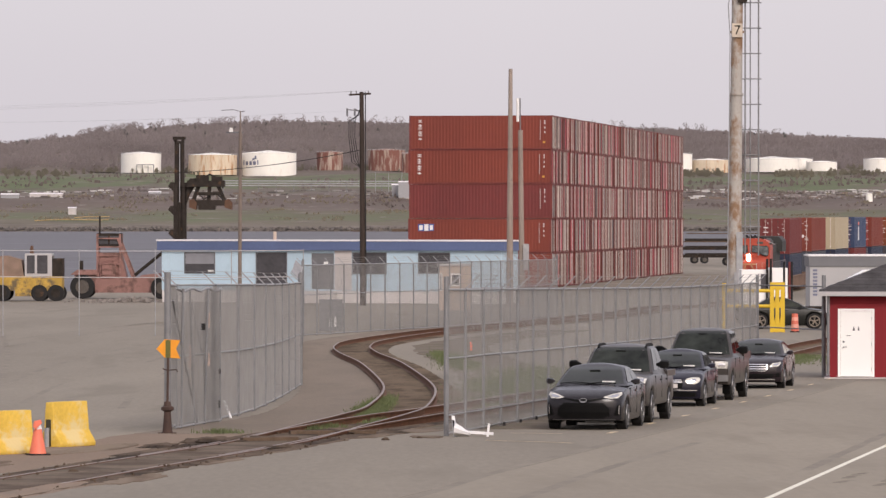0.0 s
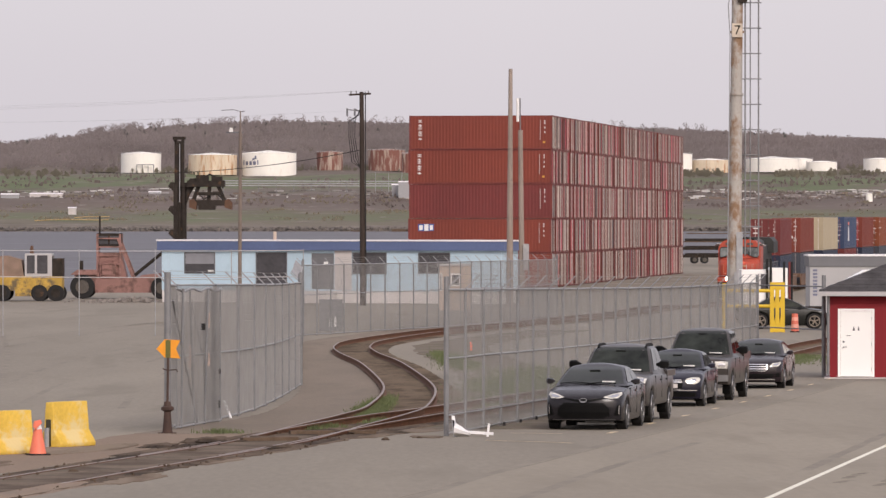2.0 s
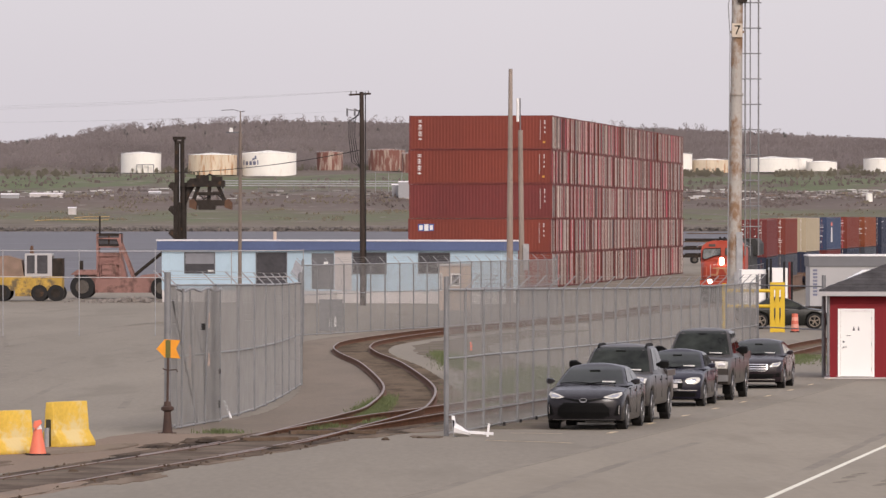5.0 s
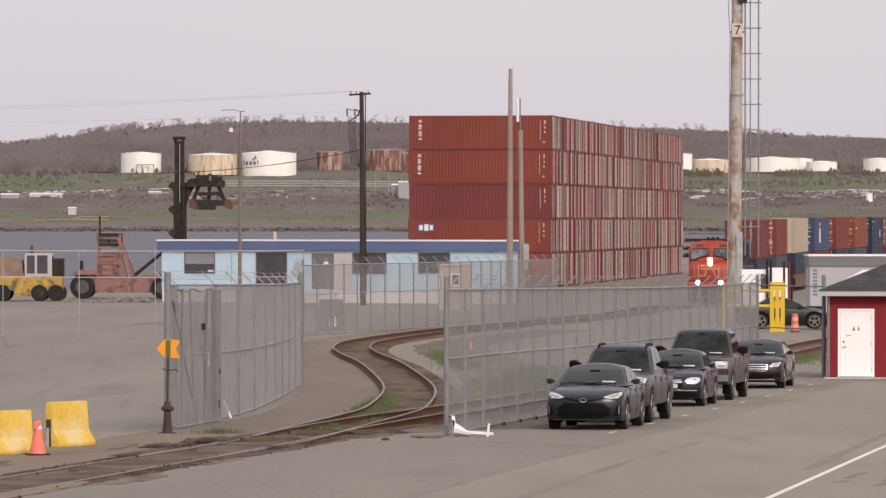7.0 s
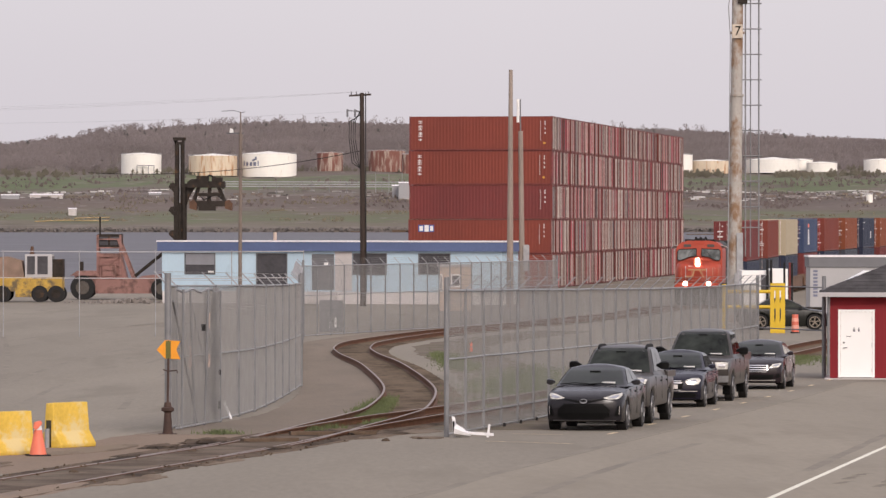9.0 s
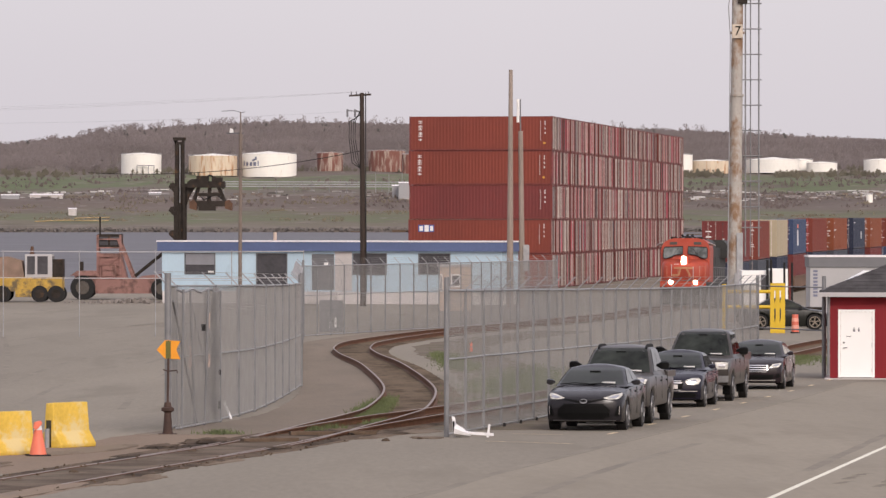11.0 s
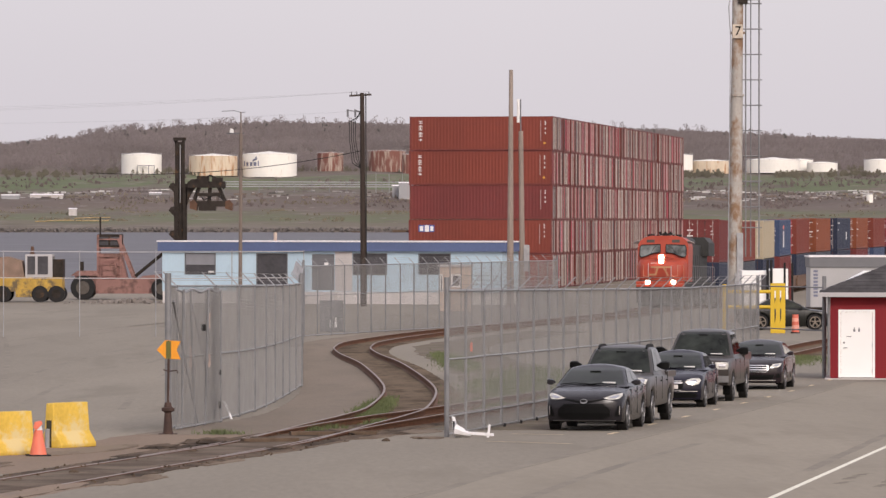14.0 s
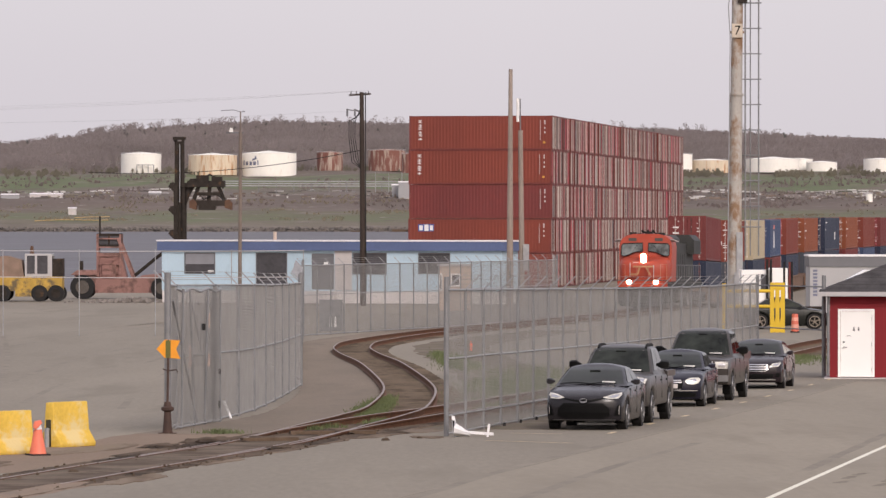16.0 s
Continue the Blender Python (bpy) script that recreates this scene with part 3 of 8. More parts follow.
def build_shore_works():
    """Pipe bridge, sheds and sheets on the far shore."""
    rack = thing("pipe_rack", "long grey pipe rack along the far shore terrace", "pipe rack")
    for k in range(3):
        bm = B()
        beam(bm, (-150, 3282 + k * 2, land_z(0, 3282) + 5 + k * 1.6), (150, 3282 + k * 2, land_z(0, 3282) + 4 + k * 1.6), 0.7, 0.7)
        part("pipe", bm, M_GALV, rack)
    for k in range(26):
        x = -150 + k * 12
        bm = B()
        beam(bm, (x, 3283, land_z(x, 3283) - 1), (x, 3283, land_z(0, 3282) + 7), 0.5, 0.5)
        part("support", bm, M_GALV_DARK, rack)
    rng = random.Random(5)
    spots = [(-292, 3240, 12, 3.0), (-268, 3245, 22, 2.2), (-195, 3250, 8, 1.5), (-240, 3110, 5, 4.5), (-22, 3230, 16, 11), (-30, 3240, 9, 8)]
    for x, y, w, h in spots:
        z = land_z(x, y) - 0.5
        s = thing("shed", "low pale industrial shed on the far shore", "shed", pose(x, y, z), "sheds on the far shore")
        bm = B()
        box(bm, -w / 2, w / 2, -3, 3, 0, h)
        part("wall", bm, rng.choice((M_TRIM, M_PALE, M_GALV)), s)
        bm = B()
        prism(bm, [(-3.3, h), (3.3, h), (0, h + 0.8)], "x", -w / 2 - 0.3, w / 2 + 0.3)
        part("roof", bm, M_ROOFWHITE, s)
    bm = B()
    for _ in range(620):
        x = rng.uniform(165, 335) if rng.random() < 0.55 else rng.uniform(-310, 150)
        y = rng.uniform(3225, 3300)
        z = land_z(x, y)
        w, h = rng.choice((0.6, 1.2, 2.0, 4.5)) * rng.uniform(0.5, 1.1), rng.uniform(0.25, 1.1)
        box(bm, x - w, x + w, y - 1, y + 1, z - 0.3, z + h, )
    tagged(part("yard_clutter", bm, random_paint("far yard junk", [(0.30, 0.28, 0.28), (0.10, 0.085, 0.08), (0.46, 0.43, 0.42), (0.2, 0.15, 0.12), (0.15, 0.13, 0.125), (0.62, 0.60, 0.58), (0.24, 0.21, 0.20), (0.09, 0.07, 0.06)], island=True)), "heaps of grey pipe and scrap on the far terrace", "clutter", kind="stuff")
    bm = B()
    for k in range(7):
        x = 5 + k * 9
        rod(bm, (-60 + x, 3270, land_z(-60 + x, 3270)), (-60 + x, 3270, land_z(-60 + x, 3270) + rng.uniform(11, 17)), 0.25, 0.15, seg=5)
    tagged(part("far_posts", bm, M_GALV), "thin grey posts along the far shore terrace", "posts", kind="stuff")
    bm = B()
    for k in range(14):
        x = rng.uniform(-60, 60)
        w = rng.uniform(3, 9)
        box(bm, x - w * 0.4, x + w * 0.4, 2962, 2968, -3.2, -2.3 + rng.uniform(0, 0.9))
    tagged(part("old_pier_cribs", bm, M_TIE), "rotten dark pier cribs standing in the far shallows", "pier cribs", kind="stuff")


def build_shore_paths():
    for x0, x1, y in ((-258, -212, 3034), (-236, -214, 3075)):
        bm = B()
        pts = [Vector((x0 + (x1 - x0) * f, y + 14 * f + 5 * math.sin(f * 5))) for f in np.linspace(0, 1, 16)]
        chain(bm, [(p.x, p.y, land_z(p.x, p.y) + 0.5) for p in pts], 0.32, 5)
        tagged(part("ochre_pipeline", bm, paint("faded ochre pipe", (0.42, 0.30, 0.14), 0.7, scale=0.3, vary=0.2)), "faded ochre pipe lying along the far shore", "pipe")
    rng = random.Random(15)
    for x0, x1, y, h in ((-280, -256, 3272, 1.1), (-252, -225, 3280, 1.0), (-215, -180, 3290, 0.8), (195, 214, 3282, 0.9), (236, 262, 3290, 0.8), (262, 300, 3296, 0.8), (180, 205, 3300, 0.9), (300, 330, 3268, 0.8)):
        bm = B()
        for k in range(5):
            a = x0 + (x1 - x0) * k / 5
            z = land_z(a, y) + 0.6
            box(bm, a + 0.3, a + (x1 - x0) / 5 - rng.uniform(0.2, 1.5), y - 2, y + 2, z, z + h * rng.uniform(0.7, 1.1))
        tagged(part("pipe_stack", bm, random_paint("stacked pipe coating", [(0.60, 0.57, 0.56), (0.40, 0.37, 0.37), (0.70, 0.68, 0.66), (0.30, 0.27, 0.27)], island=True)), "low stack of pale pipe lying on the far terrace", "pipe stack", "pipe stacks")


build_ground()
build_far_shore()
build_shore_paths()
build_woods()
build_tanks()
build_shore_works()


# ---- railway tracks ----
MAIN = smooth_path([(-11.3, 52), (-9.2, 64), (-6.57, 80.5), (-5.84, 85.2), (-3.60, 98.8), (-2.42, 108), (-1.57, 114.7), (-1.12, 123.4), (-1.04, 144.8), (-2.15, 173),
                    (-3.38, 190), (-3.77, 201), (-3.1, 213), (0.6, 236), (7.6, 264), (11.73, 283.1), (23.5, 367), (25.97, 385), (28.71, 403), (31.84, 421.2), (35.21, 439.1), (38.43, 457.2), (41.66, 475.2), (46.3, 500), (56, 550), (83, 680)])
SPUR = smooth_path([(-5.0, 90.8), (-3.4, 101), (-2.0, 108.8), (0.1, 118.7), (3.1, 136), (8.5, 165), (14.4, 197), (17.5, 213), (26, 250), (40, 300)])


def rail_lift(y):
    return 0.03 + 0.16 * min(max((y - 98) / 16, 0), 1)


def fine_path(path):
    """The same line with three points for each one."""
    return [a.lerp(b, k / 4) for a, b in zip(path, path[1:]) for k in range(4)]


def track(name, path, label):
    t = thing(name, label, "railway track", kind="structure")
    bm = B()
    near = [p for p in path if p.y > 103]
    strip(bm, fine_path(near), 0.86 if name == "yard_track" else 1.3, 0.0105, ragged=0.10, half2=1.5)
    part("ballast", skirt(bm), M_BALLAST, t, "brown gravel ballast")
    for off in (-0.7525, 0.7525):
        line = sides(path, off)
        bm, head = B(), B()
        rings, tops = [], []
        for i, p in enumerate(line):
            d = (line[min(i + 1, len(line) - 1)] - line[max(i - 1, 0)]).normalized()
            n = Vector((d.y, -d.x))
            z = track_z(p.y) + rail_lift(p.y)
            rings.append([(p.x + n.x * w, p.y + n.y * w, z + h) for w, h in ((-0.07, -0.22), (-0.07, -0.17), (-0.014, -0.15), (-0.012, -0.045), (-0.037, -0.035), (-0.037, -0.004),
                                                                      (0.037, -0.004), (0.037, -0.035), (0.012, -0.045), (0.014, -0.15), (0.07, -0.17), (0.07, -0.22))])
            tops.append([(p.x + n.x * w, p.y + n.y * w, z + h) for w, h in ((-0.034, -0.005), (-0.028, 0.003), (0.028, 0.003), (0.034, -0.005))])
        loft(bm, rings)
        loft(head, tops)
        r = part("rail", bm, M_RAIL, t)
        part("rail_head", head, M_RAILTOP, r, "worn bright rail head")
    return t


def build_tracks():
    track("yard_track", MAIN, "rusty railway track winding in an S through gravel")
    track("spur_track", SPUR, "rusty spur track running straight behind the fence")
    bm = B()
    strip(bm, fine_path([p for p in MAIN if p.y < 119]), 1.18, 0.014, ragged=0.16)
    strip(bm, fine_path([p for p in SPUR if p.y < 121]), 1.35, 0.012, ragged=0.2)
    tagged(part("crossing_dirt", skirt(bm), M_MUD), "dark oily dirt packed round the rails at the crossing", "dirt", kind="structure")
    bm = B()
    strip(bm, [p for p in MAIN if p.y < 104], 0.66, 0.019)
    tagged(part("crossing_panel", skirt(bm), paint("dark crossing asphalt", (0.150, 0.120, 0.094), 0.9, scale=0.6, vary=0.35, fine=10, bump=0.5, stain=(0.100, 0.076, 0.058), stain_at=0.52, spec=0.04)), "dark asphalt panel between the crossing rails", "crossing", kind="structure")
    # dusty service lane between the curved fence and the track
    bm = B()
    lane = smooth_path([(-5.6, 104.5), (-4.2, 113), (-3.3, 124), (-3.2, 145), (-4.0, 170), (-5.4, 198), (-5.0, 216), (-1.4, 239), (6, 272)])
    strip(bm, fine_path(lane), 1.15, 0.0085, ragged=0.15, half2=1.6)
    tagged(part("service_lane", skirt(bm), M_LANE), "dusty grey-brown service lane beside the track", "lane", kind="structure")
    bm = B()
    strip(bm, smooth_path([(-14, 66), (-9.2, 82), (-6.6, 97), (-5.2, 106)]), 1.3, 0.005, ragged=0.3)
    tagged(part("crossing_apron", skirt(bm), M_APRON), "dusty beige apron before the crossing rails", "apron", kind="structure")
    # gravel inside the curve, behind the fence
    bm = B()
    strip(bm, smooth_path([(1.2, 108), (1.6, 124), (2.2, 150), (1.8, 175), (0.4, 200), (1.2, 215), (6, 240)]), 1.6, 0.0065, ragged=0.4, half2=1.6)
    tagged(part("gravel_patch", skirt(bm), paint("pale gravel", (0.158, 0.130, 0.102), 0.95, scale=0.5, vary=0.3, fine=7, bump=0.6, stain=(0.125, 0.118, 0.075), stain_at=0.55, spec=0.15)), "pale gravel with thin weeds inside the curve", "gravel", kind="structure")


def patch(name, label, category, spots, material, lift, seed):
    """Flat ground patches with wandering outlines."""
    bm = B()
    for n, (x, y, rx, ry, turn) in enumerate(spots):
        ring = []
        for k in range(40):
            a = 2 * math.pi * k / 40
            q = 1 + 0.42 * noise.noise((math.cos(a) * 1.6, math.sin(a) * 1.6, n * 3.1 + seed)) + 0.22 * noise.noise((math.cos(a) * 5, math.sin(a) * 5, n + seed))
            p = Vector((rx * q * math.cos(a), ry * q * math.sin(a)))
            p.rotate(Matrix.Rotation(radians(turn), 2))
            ring.append(bm.verts.new((x + p.x, y + p.y, ground_z(y + p.y) + lift)))
        bm.faces.new(ring)
    tagged(part(name, skirt(bm), material), label, category, kind="structure")


def build_ground_patches():
    u = Vector((0.1666, 0.986))
    side = Vector((u.y, -u.x))
    bm = B()
    strip(bm, [Vector((2.42, 92)) + side * 6.5 + u * 2.0 * i for i in range(-20, 34)], 6.5, 0.0035, ragged=0.06)
    tagged(part("roadway", bm, M_ROAD), "paler worn asphalt roadway beside the parked cars", "roadway", kind="structure")
    # asphalt laid over the near rail of the crossing
    bm = B()
    cover = fine_path([p for p in MAIN if p.y < 82.5])
    edges = [sides(cover, off) for off in (0.55, 0.68, 0.86, 1.25)]
    rows = []
    for i in range(len(cover)):
        fade = min(1.0, (len(cover) - 1 - i) / 6)
        rows.append([bm.verts.new((e[i].x + 0.10 * noise.noise((i * 0.5, q, 4)), e[i].y, ground_z(e[i].y) + h * fade)) for q, (e, h) in enumerate(zip(edges, (0.010, 0.040, 0.040, 0.003)))])
    for ra, rb in zip(rows, rows[1:]):
        for q in range(3):
            bm.faces.new((ra[q], ra[q + 1], rb[q + 1], rb[q]))
    tagged(part("rail_cover", skirt(bm), M_APRON), "asphalt and grit lying over the near rail", "asphalt", kind="structure")
    patch("dirt_patch", "brown dirt trodden over the asphalt beside the rails", "dirt",
          [(-8.6, 85.5, 0.5, 2.6, -12), (-6.9, 95.0, 0.5, 3.0, -10), (-5.3, 80.2, 0.45, 2.2, -10), (-4.2, 88.5, 0.3, 2.0, -10), (-3.0, 95.5, 0.25, 2.4, -8), (-7.4, 73.0, 0.6, 3.0, -14), (-1.5, 104.0, 0.55, 2.6, -12), (-0.7, 106.5, 0.5, 2.0, -10), (-2.5, 99.5, 0.4, 2.6, -10), (-0.35, 102.6, 0.35, 0.9, 0)], M_GRIT, 0.0118, 2.0)


M_ROAD = paint("pale roadway asphalt", (0.246, 0.214, 0.165), 0.9, scale=0.2, vary=0.15, fine=7, bump=0.25, stain=(0.215, 0.186, 0.142), stain_at=0.58)
M_GRIT = paint("brown trodden grit", (0.1452, 0.1091, 0.0792), 0.95, scale=0.9, vary=0.35, fine=9, bump=0.6, stain=(0.215, 0.170, 0.128), stain_at=0.5, spec=0.1)
for worn in (M_ROAD, M_GRIT):
    worn.node_tree.nodes["Mapping"].inputs["Scale"].default_value = (1, 0.16, 1)


def grass_clump(name, label, spots, seed, hi=0.35):
    """Blades as thin upright slivers."""
    rng = random.Random(seed)
    verts, faces = [], []
    for cx, cy, rx, ry, n in spots:
        for _ in range(n * 2):
            x, y = cx + rng.gauss(0, rx * 0.5), cy + rng.gauss(0, ry * 0.5)
            z = ground_z(y) + 0.015
            a, h, w = rng.uniform(0, 6.28), hi * rng.uniform(0.3, 1.0), rng.uniform(0.006, 0.018)
            dx, dy = math.cos(a), math.sin(a)
            lx, ly = rng.gauss(0, 0.3) * h, rng.gauss(0, 0.3) * h
            k = len(verts)
            verts += [(x - dx * w, y - dy * w, z), (x + dx * w, y + dy * w, z), (x + lx, y + ly, z + h)]
            faces.append((k, k + 1, k + 2))
    me = bpy.data.meshes.new(name)
    me.from_pydata(verts, [], faces)
    me.materials.append(M_GRASS)
    tagged(new(name, me), label, "grass", kind="stuff")


# ---- chain-link fence ----
def along(ctrl, step):
    """Points at even steps along a plan line."""
    fine = smooth_path(ctrl, 0.25)
    out, gone = [fine[0]], 0.0
    for a, b in zip(fine, fine[1:]):
        gone += (b - a).length
        if gone >= step:
            out.append(b)
            gone = 0.0
    return out


def wire_mesh(feet, height, pitch, r_wire, parent):
    """Diamond wire netting hung between the feet."""
    verts, faces = [], []
    r = r_wire
    for a, b in zip(feet, feet[1:]):
        d = b - a
        L = Vector((d.x, d.y, 0)).length
        u = Vector((d.x, d.y, 0)) / L
        nrm = Vector((u.y, -u.x, 0))
        H = height - 0.03
        for sgn in (1, -1):
            c = -H if sgn > 0 else 0.0
            end = L if sgn > 0 else L + H
            while c < end:
                # line: s = c + v (rising) or s = c - v
                if sgn > 0:
                    v0, v1 = max(0, -c), min(H, L - c)
                else:
                    v0, v1 = max(0, c - L), min(H, c)
                if v1 - v0 > 0.05:
                    p = [a + u * (c + sgn * v) + Vector((0, 0, v + d.z * (c + sgn * v) / L + 0.03)) for v in (v0, v1)]
                    w = (p[1] - p[0]).normalized().cross(nrm)
                    k = len(verts)
                    for q in p:
                        verts += [q + w * r, q - w * r * 0.5 + nrm * r * 0.87, q - w * r * 0.5 - nrm * r * 0.87]
                    faces += [(k, k + 1, k + 4, k + 3), (k + 1, k + 2, k + 5, k + 4), (k + 2, k, k + 3, k + 5)]
                c += pitch
    me = bpy.data.meshes.new("chain_link_mesh")
    me.from_pydata([tuple(v) for v in verts], [], faces)
    me.materials.append(M_WIRE)
    ob = new("chain_link_mesh", me)
    ob.parent = parent
    tagged(ob, "grey diamond wire mesh", kind="stuff")
    return ob


def chain_link(name, label, posts, height, lean, mid=(0.5,), arm=0.45, fat=0.034, pitch=0.075, r_wire=0.0023):
    """posts: plan points. lean: plan direction in which the barbed-wire arms lean."""
    t = thing(name, label, "fence", kind="structure")
    feet = [Vector((p[0], p[1], ground_z(p[1]))) for p in posts]
    lean = Vector((*lean, 0)).normalized()
    for i, f in enumerate(feet):
        r = fat * (1.6 if i in (0, len(feet) - 1) else 1)
        bm = B()
        rod(bm, f - Vector((0, 0, 0.05)), f + Vector((0, 0, height + (0.28 if r > fat else 0.02))), r, seg=10)
        p = part("post", bm, M_GALV_DARK, t, smooth=True)
        bm = B()
        rod(bm, f + Vector((0, 0, height)), f + Vector((0, 0, height)) + (lean + Vector((0, 0, 1))).normalized() * arm, 0.018, seg=5)
        part("wire_arm", bm, M_GALV, p, "slanting barbed-wire arm")
    for k, hh in enumerate((height, *[height * q for q in mid], 0.06)):
        bm = B()
        chain(bm, [f + Vector((0, 0, hh + 0.02 * noise.noise((i * 1.3, k, 0)))) for i, f in enumerate(feet)], 0.024 if k == 0 else 0.02, 6)
        part("top_rail" if k == 0 else "rail", bm, M_GALV, t)
    for k in range(3):
        bm = B()
        d = (lean + Vector((0, 0, 1))).normalized() * arm * (0.4 + 0.3 * k)
        chain(bm, [f + Vector((0, 0, height)) + d for f in feet], 0.005, 3)
        part("barbed_wire", bm, M_WIRE, t)
    wire_mesh(feet, height, pitch, r_wire, t)
    return t


def build_fences():
    u = Vector((0.1666, 0.986))
    main = [Vector((0.07, 103.2)) + u * 2.52 * i for i in range(27)]
    chain_link("lot_fence", "tall galvanised chain-link fence with barbed wire beside the parked cars", main, 3.15, (1.0, -0.2), mid=(0.53, 0.14))
    left = [(-6.08, 106)] + along([(-6.1, 109.6), (-5.45, 114.0), (-4.95, 121.5), (-4.68, 132.7), (-4.50, 152.2)], 4.55)
    chain_link("yard_fence", "curving chain-link fence with leaning posts beside the service lane", left, 3.25, (-1.0, 0.2), mid=(0.5,), fat=0.046, r_wire=0.0028)
    mid = along([(-4.50, 152.2), (-5.15, 175), (-5.88, 200), (-6.55, 224)], 3.0)
    chain_link("inner_fence", "chain-link fence running on along the yard", mid, 3.3, (-1.0, 0.2), mid=(0.5,))
    rear = along([(-6.6, 226.5), (-3.4, 236.5), (0.0, 246.5), (5.9, 268), (6.4, 270)], 1.95)
    chain_link("rear_fence", "chain-link fence with barbed wire behind the curving track", rear, 3.35, (-1.0, 0.4), mid=(0.58,), r_wire=0.004)
    for i in (3, 4, 5, 7, 9):
        bm = B()
        p = main[i]
        box(bm, p.x + 0.05, p.x + 0.11, p.y - 0.12, p.y + 0.06, ground_z(p.y) - 0.02, ground_z(p.y) + 0.085)
        tagged(part("post_block", rounded(bm, 0.01, 1), M_BLACK), "small dark block at the foot of a fence post", "block", "fence post blocks")
    # a folded-back gate leaf hangs behind the first bays
    leaf = thing("gate_leaf", "sagging chain-link gate leaf folded back behind the yard fence", "gate", kind="structure")
    a, b = Vector((-6.0, 107.6, ground_z(107.6))), Vector((-5.28, 114.3, ground_z(114.3)))
    wire_mesh([a, b], 3.16, 0.075, 0.0024, leaf)
    for f, lean in ((0.12, 0.05), (0.40, -0.10), (0.62, 0.09), (0.97, 0.0)):
        p = a.lerp(b, f)
        bm = B()
        rod(bm, p, p + Vector((lean, 0, 3.16)), 0.03, seg=8)
        part("stile", bm, M_GALV_DARK, leaf, smooth=True)
    bm = B()
    chain(bm, [a.lerp(b, f) + Vector((0, 0, 3.17 - 0.07 * math.sin(f * 9) ** 2)) for f in np.linspace(0, 1, 40)], 0.024, 6)
    part("top_bar", bm, M_GALV, leaf)
    bm = B()
    chain(bm, [a.lerp(b, f) + Vector((0, 0, 0.05)) for f in (0, 0.5, 1)], 0.022, 6)
    part("bottom_bar", bm, M_GALV, leaf)
    for f, z, w, h in ((0.60, 2.28, 0.055, 0.075), (0.97, 1.20, 0.03, 0.06), (0.96, 0.42, 0.025, 0.09)):
        p = a.lerp(b, f)
        bm = B()
        box(bm, p.x - w, p.x + w, p.y - 0.24, p.y - 0.16, p.z + z - h, p.z + z + h)
        part("latch", rounded(bm, 0.012, 1), M_BLACK, leaf, "black latch box")
    roll = thing("mesh_roll", "spare roll of chain-link netting standing against the fence", "wire netting", kind="structure")
    for k in range(3):
        wire_mesh([Vector((-5.60, 112.6 + 0.1 * k, ground_z(112.6))), Vector((-5.26, 112.9 + 0.1 * k, ground_z(112.9)))], 3.2, 0.055, 0.0026, roll)
    for x, y, z, h, w in ((-5.80, 110.0, 1.35, 0.52, 0.06), (-5.47, 112.2, 2.25, 0.35, 0.05), (-5.47, 112.2, 1.35, 0.30, 0.05)):
        bm = B()
        rings = [[(x + q * w + 0.02 * noise.noise((z + f * 3, q, 0)), y + e * 0.012, ground_z(y) + z + h * f) for q, e in ((-0.5, -1), (0.5, -1), (0.5, 1), (-0.5, 1))] for f in np.linspace(0, 1, 6)]
        loft(bm, rings)
        tagged(part("faded_tape", bm, M_TAPE), "strip of faded pinkish warning tape tied to the fence", "tape")
    # two raking braces where the yard fence has been mended
    for a, b, h in (((-6.05, 107.5), (-5.7, 111.5), 2.9), ((-5.85, 111.8), (-5.4, 114.4), 2.8)):
        bm = B()
        rod(bm, (a[0], a[1], ground_z(a[1]) + h), (b[0], b[1], ground_z(b[1])), 0.026, seg=8)
        tagged(part("fence_brace", bm, M_GALV_DARK), "slanting grey steel fence brace", "brace")


